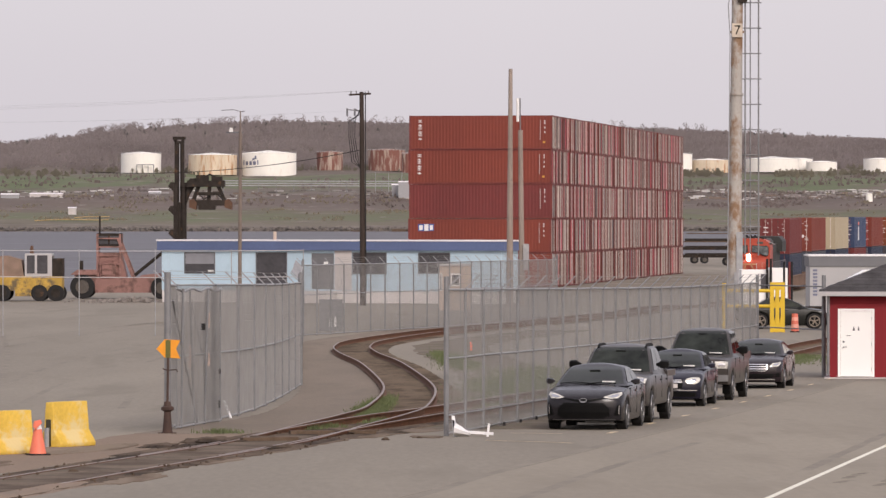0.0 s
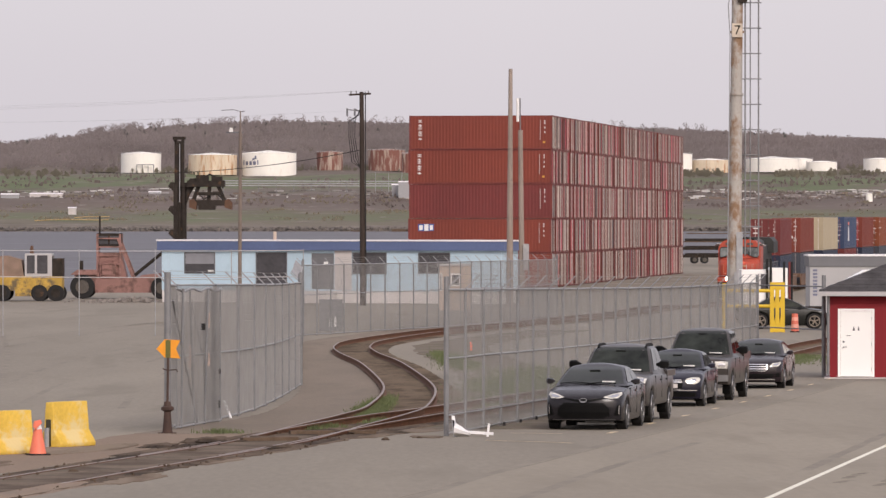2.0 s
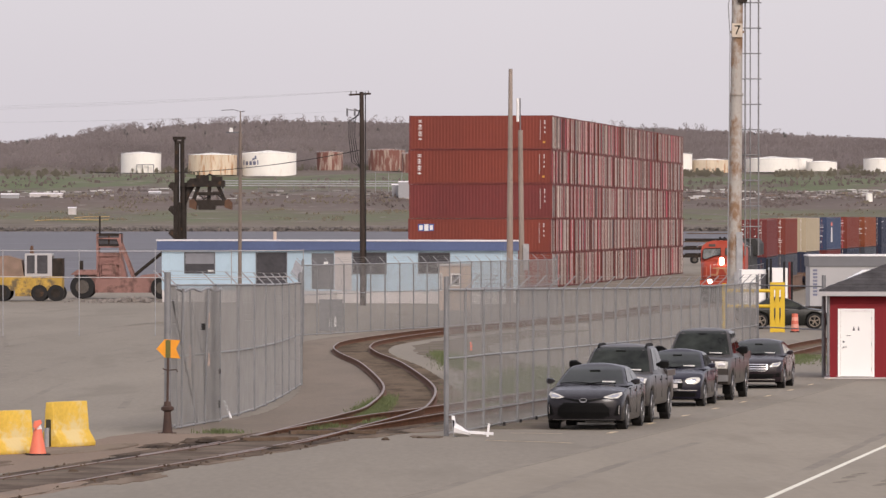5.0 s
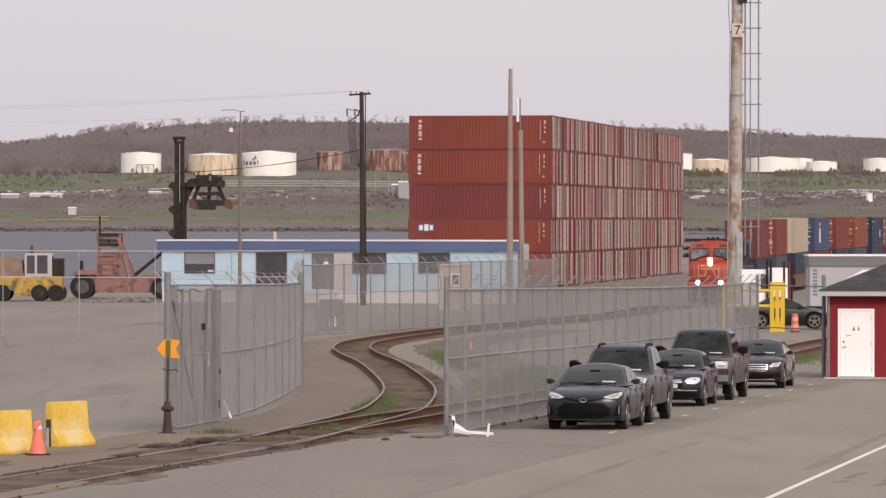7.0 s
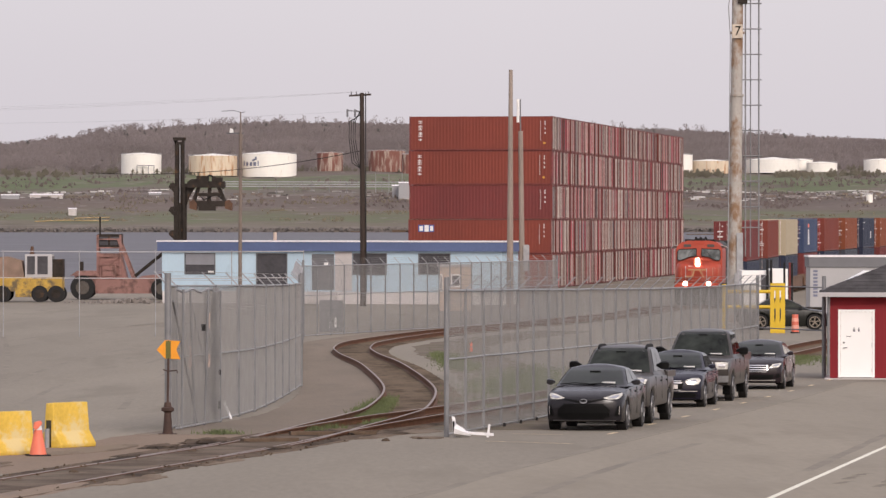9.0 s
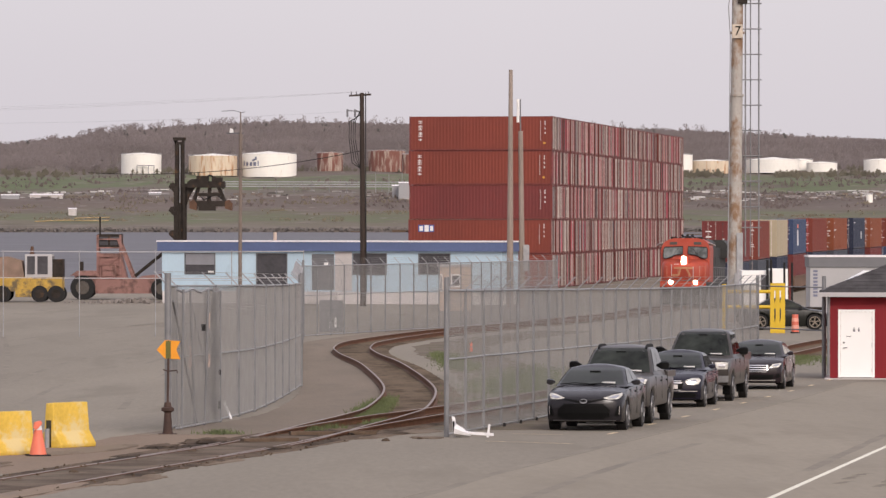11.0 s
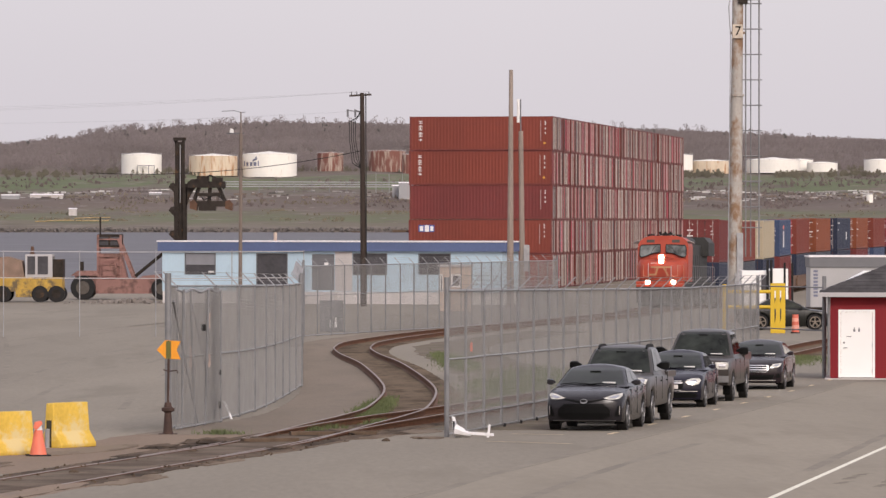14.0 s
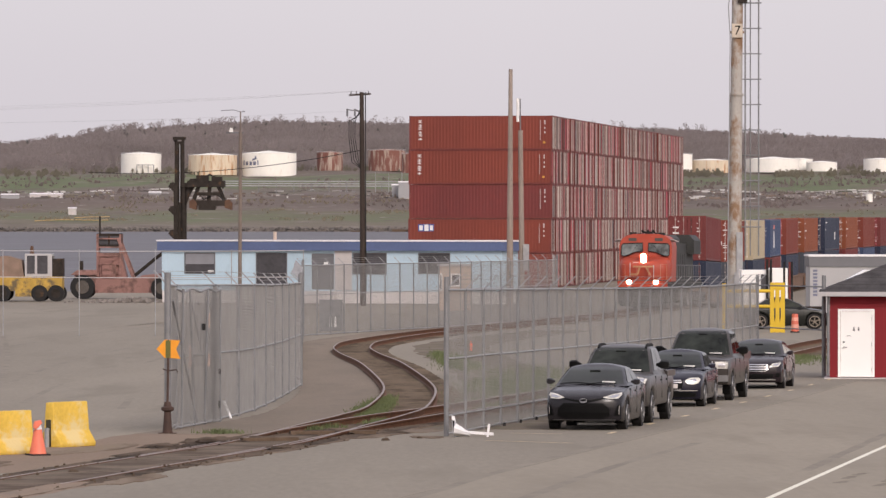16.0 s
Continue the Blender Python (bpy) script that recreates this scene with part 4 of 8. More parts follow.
# ---- shipping containers ----
def container_parts(length=12.19, h=2.896):
    """A corrugated container, doors at +x, standing on z = 0 about its centre."""
    t = thing("shipping_container", "rust-red steel shipping container", "container")
    w, L = 1.219, length / 2
    bm = B()
    for s in (-1, 1):
        n = int((length - 0.3) / 0.28)
        prof = []
        for i in range(n):
            x = -L + 0.15 + i * 0.28
            prof += [(x, 0.0), (x + 0.07, 0.0), (x + 0.105, 0.014), (x + 0.21, 0.014), (x + 0.245, 0.0)]
        prof.append((L - 0.14, 0.0))
        lo = [bm.verts.new((x, s * (w - 0.012 - d), 0.14)) for x, d in prof]
        hi = [bm.verts.new((x, s * (w - 0.012 - d), h - 0.07)) for x, d in prof]
        for i in range(len(prof) - 1):
            bm.faces.new((lo[i], lo[i + 1], hi[i + 1], hi[i]))
    box(bm, -L + 0.05, L - 0.05, -w + 0.03, w - 0.03, h - 0.045, h - 0.02)
    box(bm, -L + 0.05, L - 0.05, -w + 0.03, w - 0.03, 0.10, 0.16)
    box(bm, -L + 0.03, -L + 0.06, -w + 0.1, w - 0.1, 0.14, h - 0.1)
    shell = part("corrugated_shell", bm, M_RED, t)
    bm = B()
    for x in (-L + 0.08, L - 0.08):
        for y in (-w + 0.07, w - 0.07):
            box(bm, x - 0.08, x + 0.08, y - 0.07, y + 0.07, 0.0, h)
    for y in (-w + 0.04, w - 0.04):
        box(bm, -L + 0.16, L - 0.16, y - 0.038, y + 0.038, 0.03, 0.15)
        box(bm, -L + 0.16, L - 0.16, y - 0.03, y + 0.03, h - 0.075, h - 0.012)
    for x in (-L + 0.06, L - 0.06):
        box(bm, x - 0.05, x + 0.05, -w + 0.14, w - 0.14, h - 0.12, h - 0.004)
        box(bm, x - 0.05, x + 0.05, -w + 0.14, w - 0.14, 0.02, 0.15)
    part("frame", bm, M_FRAME, t)
    for s in (-1, 1):
        bm = B()
        y0, y1 = sorted((s * 0.012, s * (w - 0.15)))
        box(bm, L - 0.075, L - 0.045, y0, y1, 0.16, h - 0.13)
        for k in range(5):
            z = 0.2 + k * 0.5
            box(bm, L - 0.045, L - 0.028, y0 + 0.06, y1 - 0.06, z, z + 0.36)
        d = part("door", bm, M_DOORS, t)
        for q in (0.25, 0.78):
            bm = B()
            rod(bm, (L - 0.014, s * q, 0.06), (L - 0.014, s * q, h - 0.06), 0.017, seg=6)
            for z in (0.25, 1.0, 1.9, h - 0.25):
                box(bm, L - 0.04, L + 0.004, s * q - 0.05, s * q + 0.05, z - 0.03, z + 0.03)
            part("lock_rod", bm, M_LOCKROD, d)
    return t


def recolor(t, body, doors=None, frame=None):
    for ob in t.children:
        kind = ob.name.split(".")[0]
        m = {"corrugated_shell": body, "door": doors, "frame": frame}.get(kind)
        if m:
            ob.material_slots[0].link = "OBJECT"
            ob.material_slots[0].material = m


def bar(bm, x0, x1, z0, z1, y):
    return box(bm, x0, x1, y - 0.006, y, z0, z1)


def build_stack():
    turn = -8.74
    near = Vector((9.15, 404.0, 0))
    long_dir = Vector((math.cos(radians(turn)), math.sin(radians(turn)), 0))
    row_dir = Vector((-long_dir.y, long_dir.x, 0))
    base = container_parts()
    rng = random.Random(8)
    names = ("rust-red", "maroon", "brown-red")
    first = True
    for row in range(43):
        slip = 0.12 * noise.noise((row * 0.4, 2, 0))
        for tier in range(5):
            c = near - long_dir * (6.095 + slip + rng.uniform(-0.05, 0.05)) + row_dir * (1.22 + row * 2.505)
            m = pose(c.x, c.y, -1.05 + tier * 2.9, 0, 0, turn)
            if first:
                base.matrix_basis = m
                ob, first = base, False
            else:
                ob = copy_thing(base, m)
            k = 0 if row == 0 else rng.randrange(3)
            body = (M_RED, M_RED2, M_ORANGE)[k]
            if tier in (1, 2) and row == 0:
                body = M_RED2 if tier == 2 else M_RED
            recolor(ob, body)
            tagged(ob, names[k] + " steel container stacked five high in a long block", "container", "stacked containers")
            if row == 0:
                mark_container(ob, tier)
    return base


def mark_container(ob, tier):
    """White lettering bars and plates on the long side that faces the yard."""
    y = -1.2125
    if tier >= 3:
        for k in range(6):
            bm = B()
            z = 2.52 - k * 0.285
            if k % 2:
                bar(bm, -5.32, -5.0, z - 0.2, z - 0.14, y)
                bar(bm, -5.19, -5.12, z - 0.26, z - 0.06, y)
            else:
                bar(bm, -5.32, -5.0, z - 0.05, z + 0.0, y)
                bar(bm, -5.32, -5.0, z - 0.21, z - 0.16, y)
                bar(bm, -5.2, -5.14, z - 0.17, z - 0.03, y)
            part("letter_bar", bm, M_WHITE, ob, "white lettering bar")
    if tier == 1:
        bm = B()
        bar(bm, -5.25, -3.9, 1.85, 2.45, y)
        plate = part("company_plate", bm, M_PLATE_BLUE, ob, "blue company plate with white shapes")
        for x0, x1 in ((-5.15, -4.85), (-4.72, -4.36), (-4.24, -3.98)):
            bm = B()
            bar(bm, x0, x1, 1.93 if x0 != -4.72 else 1.88, 2.35 if x0 != -4.72 else 2.42, y - 0.006)
            part("plate_shape", bm, M_WHITE, plate)
    if tier > 0:
        for k in range(9):
            bm = B()
            z = 2.5 - k * 0.19
            bar(bm, 5.05, 5.10, z - 0.12, z, y)
            part("number_bar", bm, M_PALE, ob, "small pale code bar")
            if k in (0, 1, 3, 5):
                bm = B()
                bar(bm, 5.42, 5.5, z - 0.14, z, y)
                part("number_bar", bm, M_WHITE, ob, "small white code bar")
        if tier >= 3:
            bm = B()
            bar(bm, 5.3, 5.5, 0.55, 0.72, y)
            part("amber_label", bm, M_AMBER, ob, "amber warning label")


# ---- the train ----
MAIN_LEN = [0.0]
for _a, _b in zip(MAIN, MAIN[1:]):
    MAIN_LEN.append(MAIN_LEN[-1] + (_b - _a).length)


def on_track(s):
    i = min(max(int(np.searchsorted(MAIN_LEN, s)) - 1, 0), len(MAIN) - 2)
    t = (s - MAIN_LEN[i]) / (MAIN_LEN[i + 1] - MAIN_LEN[i])
    return MAIN[i] + (MAIN[i + 1] - MAIN[i]) * t


def vehicle_pose(s, wheel_base, lift=0.0):
    """A vehicle whose front bogie is at s and rear bogie wheel_base behind; its -y end leads."""
    a, b = on_track(s), on_track(s + wheel_base)
    c = (a + b) / 2
    d = b - a
    za, zb = track_z(a.y), track_z(b.y)
    m = pose(c.x, c.y, (za + zb) / 2 + 0.12, math.degrees(math.atan2(zb - za, d.length)), 0, math.degrees(math.atan2(d.y, d.x)) - 90)
    return m @ pose(0, 0, lift)


def bogie(t, y, axles, r=0.5):
    bm = B()
    for s in (-1, 1):
        box(bm, s * 0.98 - 0.09, s * 0.98 + 0.09, y - axles[-1] - 0.5, y + axles[-1] + 0.5, 0.42, 0.78)
    box(bm, -0.95, 0.95, y - 0.3, y + 0.3, 0.45, 0.8)
    b = part("bogie", bm, M_GRIME, t)
    for a in axles:
        for s in (-1, 1):
            bm = B()
            rod(bm, (s * 0.68, y + a, r), (s * 0.82, y + a, r), r, seg=20)
            rod(bm, (s * 0.82, y + a, r), (s * 1.05, y + a, r), 0.16, seg=10)
            part("wheel", bm, M_GRIME, b, smooth=True)


def build_locomotive():
    """22.4 m road locomotive, nose at y = -11.2."""
    t = thing("locomotive", "orange-red and black diesel locomotive with lit lamps hauling containers", "locomotive")
    bm = B()
    box(bm, -1.5, 1.5, -10.9, 11.0, 1.15, 1.62)
    part("deck", bm, M_LOCODARK, t)
    bm = B()
    prism(bm, [(-1.45, 0.32), (1.45, 0.32), (1.5, 1.7), (-1.5, 1.7)], "y", -11.2, -10.95)
    prism(bm, [(-11.0, 0.15), (-11.55, 0.2), (-11.15, 0.75), (-11.0, 0.75)], "x", -1.3, 1.3)
    part("pilot", bm, M_BLACK, t, "black pilot and plough")
    bm = B()
    # wide nose, tapering up and forward
    rings = []
    for y, w, z in ((-10.78, 1.12, 2.60), (-10.66, 1.30, 2.80), (-10.3, 1.44, 2.97), (-9.55, 1.52, 3.10)):
        half = [(w * 0.97, 1.62), (w, 2.0), (w, z - 0.42), (w - 0.05, z - 0.24), (w - 0.16, z - 0.10), (w - 0.36, z - 0.02), (0.3, z)]
        rings.append([(x, y, q) for x, q in half] + [(-x, y, q) for x, q in half[::-1]])
    loft(bm, rings)
    nose = part("nose", rounded(bm, 0.04), M_LOCO, t, smooth=True)
    for x, z, w in ((-0.62, 2.72, 0.34), (-0.78, 2.42, 0.03), (0.62, 2.30, 0.03)):
        bm = B()
        if w > 0.1:
            for k in range(4):
                box(bm, x + k * 0.085, x + k * 0.085 + 0.055, -10.70, -10.62, z - 0.05, z + 0.05)
            part("number_bar", bm, M_WHITE, nose, "small white number bars")
        else:
            chain(bm, [(x, -10.78, z - 0.55), (x, -10.86, z - 0.5), (x, -10.84, z + 0.25), (x, -10.72, z + 0.3)], 0.022, 6)
            part("grab_iron", bm, M_TRIM, nose, "pale grab iron")
    bm = B()
    box(bm, -1.48, 1.48, -11.22, -10.7, 1.30, 1.66)
    part("anticlimber", rounded(bm, 0.05), M_LOCO, t, "orange-red front platform edge", smooth=True)
    bm = B()
    prism(bm, [(-1.54, 1.62), (1.54, 1.62), (1.57, 3.70), (1.53, 3.92), (1.42, 4.14), (1.18, 4.32), (0.75, 4.44), (-0.75, 4.44), (-1.18, 4.32), (-1.42, 4.14), (-1.53, 3.92), (-1.57, 3.70)], "y", -9.66, -6.6)
    for v in bm.verts:
        if v.co.y < -9:
            v.co.y += (v.co.z - 3.0) * 0.248 if v.co.z > 3 else 0
    cab = part("cab", rounded(bm, 0.07), M_LOCO, t, smooth=True)
    bm = B()
    for x0, x1, z in ((-1.0, -0.62, 4.60), (-0.5, -0.3, 4.55), (-0.1, 0.35, 4.62), (0.5, 0.62, 4.58), (0.7, 1.05, 4.58)):
        bm = B()
        box(bm, x0, x1, -8.9, -8.3, 4.36, z - 0.06)
        part("roof_gear", bm, M_BLACK, cab)
    bm = B()
    for x in (-0.32, 0.0, 0.32):
        rod(bm, (x, -7.6, 4.62), (x, -8.1, 4.62), 0.04, 0.09, seg=8)
    beam(bm, (-0.4, -7.6, 4.55), (0.4, -7.6, 4.55), 0.06, 0.1)
    box(bm, -0.05, 0.05, -7.65, -7.55, 4.38, 4.55)
    part("horn", bm, M_BLACK, cab)
    for s in (-1, 1):
        bm = B()
        beam(bm, (s * 1.45, -9.25, 4.12), (s * 1.72, -8.9, 3.98), 0.5, 0.04)
        part("sunshade", bm, M_TRIM, cab)
    for s in (-1, 1):
        bm = B()
        poly = [(s * 0.17, 3.42), (s * 0.62, 3.36), (s * 1.12, 3.15), (s * 1.34, 3.12), (s * 1.43, 3.22), (s * 1.42, 3.74), (s * 1.34, 3.86), (s * 0.17, 3.90)]
        vs = [(x, -9.665 + (z - 3.0) * 0.248 - 0.012, z) for x, z in poly]
        q = [bm.verts.new(v) for v in vs]
        q2 = [bm.verts.new((v[0], v[1] + 0.05, v[2])) for v in vs]
        k = len(q)
        bm.faces.new(q)
        for i in range(k):
            bm.faces.new((q[i], q[(i + 1) % k], q2[(i + 1) % k], q2[i]))
        ws = part("windshield", bm, M_CABGLASS, cab, "grey windshield in a black gasket")
        bm = B()
        chain(bm, [Vector(v) + Vector((0, -0.012, 0)) for v in vs + vs[:1]], 0.03, 5)
        part("gasket", bm, M_BLACK, ws)
        bm = B()
        yy = -9.70 + 0.6 * 0.248
        chain(bm, [(s * 0.75, -9.70 + 0.35 * 0.248, 3.33), (s * 0.62, yy, 3.62), (s * 0.45, yy + 0.04, 3.80)], 0.014, 5)
        part("wiper", bm, M_BLACK, ws)
        bm = B()
        box(bm, s * 1.525 - 0.02, s * 1.525 + 0.02, -9.0, -8.3, 3.05, 3.8)
        box(bm, s * 1.525 - 0.02, s * 1.525 + 0.02, -8.2, -7.5, 3.05, 3.8)
        part("side_window", bm, M_GLASS, cab)
    bm = B()
    box(bm, -0.36, 0.36, -9.38, -9.05, 4.18, 4.40)
    part("number_box", bm, M_LOCO, cab)
    for s in (-1, 1):
        bm = B()
        yb = -9.66 + 1.1 * 0.248
        box(bm, s * 0.78 - 0.24, s * 0.78 + 0.24, yb - 0.06, yb + 0.1, 4.02, 4.20)
        part("number_board", rounded(bm, 0.02, 1), M_GRIME, cab, "dark number board")
    # lamps
    bm = B()
    box(bm, -0.26, 0.26, -10.66, -10.2, 2.72, 3.28)
    hb = part("headlight_housing", rounded(bm, 0.05), M_LOCO, t)
    for z in (2.88, 3.12):
        bm = B()
        rod(bm, (0, -10.665, z), (0, -10.705, z), 0.15, seg=16)
        part("headlight", bm, M_LAMP, hb, "lit white headlight")
    for s in (-1, 1):
        bm = B()
        box(bm, s * 0.79 - 0.16, s * 0.79 + 0.16, -11.2, -10.95, 1.42, 1.74)
        d = part("ditch_light_box", bm, M_BLACK, t)
        bm = B()
        rod(bm, (s * 0.79, -11.205, 1.58), (s * 0.79, -11.25, 1.58), 0.135, seg=16)
        part("ditch_light", bm, M_LAMP, d, "lit white ditch light")
    # front platform rails and steps
    for s in (-1, 1):
        bm = B()
        chain(bm, [(s * 1.42, -11.1, 1.65), (s * 1.42, -11.1, 2.62), (s * 1.05, -11.1, 2.62), (s * 1.05, -11.1, 1.95), (s * 0.35, -11.1, 1.95), (s * 0.35, -11.1, 2.45)], 0.022)
        part("handrail", bm, M_RAILING, t, "worn orange front handrail")
        bm = B()
        for k in range(4):
            box(bm, s * 1.2 - 0.28, s * 1.2 + 0.28, -11.0 + 0.04 * k, -10.7, 0.35 + 0.34 * k, 0.39 + 0.34 * k)
        part("steps", bm, M_BLACK, t)
        bm = B()
        pts = []
        for k in range(12):
            y = -6.8 + k * 1.55
            rod(bm, (s * 1.48, y, 1.6), (s * 1.48, y, 2.6), 0.022, seg=5)
            pts.append((s * 1.48, y, 2.6))
        chain(bm, pts, 0.022, 5)
        part("side_handrail", bm, M_GREYTRIM, t)
    bm = B()
    box(bm, -0.2, 0.2, -11.65, -11.15, 0.75, 1.05)
    part("coupler", bm, M_GRIME, t)
    bm = B()
    for a, b in (((-0.75, -11.0, 2.05), (-0.3, -11.05, 2.05)), ((-0.3, -11.05, 2.05), (-0.2, -11.05, 2.45)), ((0.2, -11.05, 2.45), (0.45, -11.05, 2.0)), ((-0.6, -11.0, 2.5), (0.6, -11.0, 2.5))):
        beam(bm, a, b, 0.06, 0.10)
    part("nose_brackets", bm, paint("worn tan bracket paint", (0.42, 0.22, 0.11), 0.7), t)
    bm = B()
    box(bm, -1.05, 1.05, -7.05, 9.8, 1.62, 3.95)
    hood = part("hood", rounded(bm, 0.12), M_LOCODARK, t, smooth=True)
    bm = B()
    prism(bm, [(-1.5, 3.3), (1.5, 3.3), (1.5, 4.15), (1.2, 4.5), (-1.2, 4.5), (-1.5, 4.15)], "y", 5.6, 10.2)
    part("radiator", bm, M_LOCODARK, hood)
    bm = B()
    prism(bm, [(-1.3, 3.7), (1.3, 3.7), (1.3, 4.2), (1.05, 4.42), (-1.05, 4.42), (-1.3, 4.2)], "y", -6.2, -1.8)
    part("brake_housing", bm, M_LOCODARK, hood)
    for k in range(3):
        bm = B()
        rod(bm, (0, 0.4 + k * 1.6, 3.95), (0, 0.4 + k * 1.6, 4.3), 0.55, seg=16)
        part("roof_fan", bm, M_BLACK, hood)
    for k in range(8):
        for s in (-1, 1):
            bm = B()
            box(bm, s * 1.055 - 0.015, s * 1.055 + 0.015, -5.8 + k * 1.4, -4.7 + k * 1.4, 1.8, 3.3)
            part("hood_door", bm, M_LOCODARK, hood)
    bm = B()
    prism(bm, [(-1.35, 0.6), (-1.1, 0.3), (1.1, 0.3), (1.35, 0.6), (1.35, 1.15), (-1.35, 1.15)], "y", -3.2, 3.2)
    part("fuel_tank", bm, M_GRIME, t)
    bogie(t, -6.9, (-1.9, 0.0, 1.9), 0.53)
    bogie(t, 6.9, (-1.9, 0.0, 1.9), 0.53)
    return t


M_CABGLASS = paint("cab windshield glass", (0.13, 0.14, 0.135), 0.08, scale=1.1, vary=0.9, fine=4, spec=0.35)
M_RAILING = paint("worn orange railing", (0.40, 0.16, 0.10), 0.6, scale=4, vary=0.3)


def build_well_car():
    """18.3 m well unit, its floor low between the bogies."""
    t = thing("well_car", "dusty dark well wagon carrying stacked containers", "rail wagon")
    bm = B()
    for s in (-1, 1):
        box(bm, s * 1.42 - 0.06, s * 1.42 + 0.06, -8.2, 8.2, 0.28, 1.15)
        box(bm, s * 1.42 - 0.12, s * 1.42 + 0.12, -8.2, 8.2, 1.10, 1.2)
    part("side_sill", bm, M_WELL, t)
    bm = B()
    box(bm, -1.36, 1.36, -8.1, 8.1, 0.28, 0.34)
    part("well_floor", bm, M_GRIME, t)
    for s in (-1, 1):
        bm = B()
        box(bm, -1.45, 1.45, s * 8.55 - 0.34, s * 8.55 + 0.34, 0.95, 1.25)
        part("end_platform", bm, M_WELL, t)
    bogie(t, -9.1, (-0.85, 0.85), 0.46)
    return t


M_WELL = paint("dusty brown wagon paint", (0.16, 0.09, 0.055), 0.75, scale=0.8, vary=0.3)
TRAIN = []   # (thing, offset behind the loco's front bogie, wheel base, lift)
LOCO_FRONT_AT_END = 283.1


def build_train(base):
    TRAIN.append((build_locomotive(), 4.3, 13.8, 0.0))
    car = build_well_car()
    shallow = container_parts(h=2.591)
    rng = random.Random(4)
    top = [M_RED2, M_RED, M_CREAM, M_BLUE, M_RED, M_ORANGE, M_NAVY, M_ORANGE, M_RED, M_RED2, M_NAVY, M_RED, M_ORANGE, M_CREAM, M_RED, M_RED2]
    low = [M_NAVY, M_STEELBLUE, M_NAVY, M_RED2, M_NAVY, M_STEELBLUE, M_NAVY, M_RED2, M_BLUE, M_NAVY, M_ORANGE, M_NAVY, M_RED, M_BLUE, M_NAVY, M_RED]
    say = {M_RED2: "maroon", M_RED: "rust-red", M_CREAM: "cream", M_BLUE: "blue", M_ORANGE: "orange-brown", M_NAVY: "navy blue", M_STEELBLUE: "slate blue"}
    for i in range(13):
        unit = car if i == 0 else copy_thing(car, pose(0, 0, 0))
        tagged(unit, group="well wagons of the train")
        s = 26.9 + i * 18.3 + (0, 2.9, 5.1)[min(i, 2)]
        TRAIN.append((unit, s, 16.0, 0.0))
        for tier, mats in ((0, low), (1, top)):
            box_ = copy_thing(base, pose(0, 0, 0)) if tier else (shallow if i == 0 else copy_thing(shallow, pose(0, 0, 0)))
            recolor(box_, mats[i], mats[i], mats[i])
            for old in list(box_.children):
                if old.name.startswith(("letter", "number", "company", "amber")):
                    bpy.data.objects.remove(old)
            tagged(box_, say[mats[i]] + " container riding the double-stack train", "container", "containers on the train")
            if tier:
                decorate(box_, i)
            TRAIN.append((box_, s, 16.0, 0.36 + tier * 2.605))


def decorate(t, i):
    """Small white marks on the doors and the long side of a train container."""
    rng = random.Random(40 + i)
    x0 = 6.086
    if i != 2:
        for q in (-0.62, 0.22, 0.62):
            z = 2.58
            while z > 0.35:
                h, w = rng.choice((0.03, 0.05, 0.05, 0.09)), rng.choice((0.08, 0.14, 0.22, 0.3))
                if rng.random() < (0.75 if q > 0.5 else 0.45):
                    bm = B()
                    box(bm, x0, x0 + 0.006, q, q + w, z - h, z)
                    part("door_mark", bm, M_WHITE if rng.random() < 0.6 else M_PALE, t, "white door lettering bar")
                z -= h + rng.choice((0.10, 0.16, 0.28))
        bm = B()
        box(bm, x0, x0 + 0.008, 0.34, 0.56, 1.18, 1.42)
        part("door_placard", bm, M_AMBER if i in (7, 10) else M_WHITE, t, "square door placard")
    if i in (0, 4):
        bm = B()
        box(bm, x0, x0 + 0.006, -0.95, -0.55, 2.12, 2.20)
        box(bm, x0, x0 + 0.006, -0.95, -0.55, 1.74, 1.82)
        beam(bm, (x0 + 0.003, -0.9, 1.82), (x0 + 0.003, -0.6, 2.12), 0.1, 0.006)
        part("door_emblem", bm, M_WHITE, t, "white emblem shape")
    if i == 3:
        bm = B()
        prism(bm, [(1.2, 0.7), (2.6, 0.7), (2.4, 2.0), (1.5, 2.0)], "y", 1.222, 1.228)
        part("side_emblem", bm, M_WHITE, t, "white emblem shape")
        bm = B()
        box(bm, 1.3, 2.5, 1.222, 1.228, 2.15, 2.45)
        part("side_mark", bm, M_CONE, t, "small red mark")
    if i in (5, 6, 7):
        for k in range(2 + i % 2):
            bm = B()
            box(bm, 4.2 + (k + i) % 2, 5.7, 1.222, 1.228, 2.40 - k * 0.62, 2.50 - k * 0.62)
            part("side_mark", bm, M_WHITE, t, "white side lettering bar")
    if i == 6:
        bm = B()
        box(bm, -2.5, -1.6, 1.222, 1.228, 0.9, 1.6)
        part("side_emblem", bm, M_WHITE, t, "white emblem shape")


build_tracks()
build_ground_patches()
build_fences()
BASE = build_stack()
build_train(BASE)


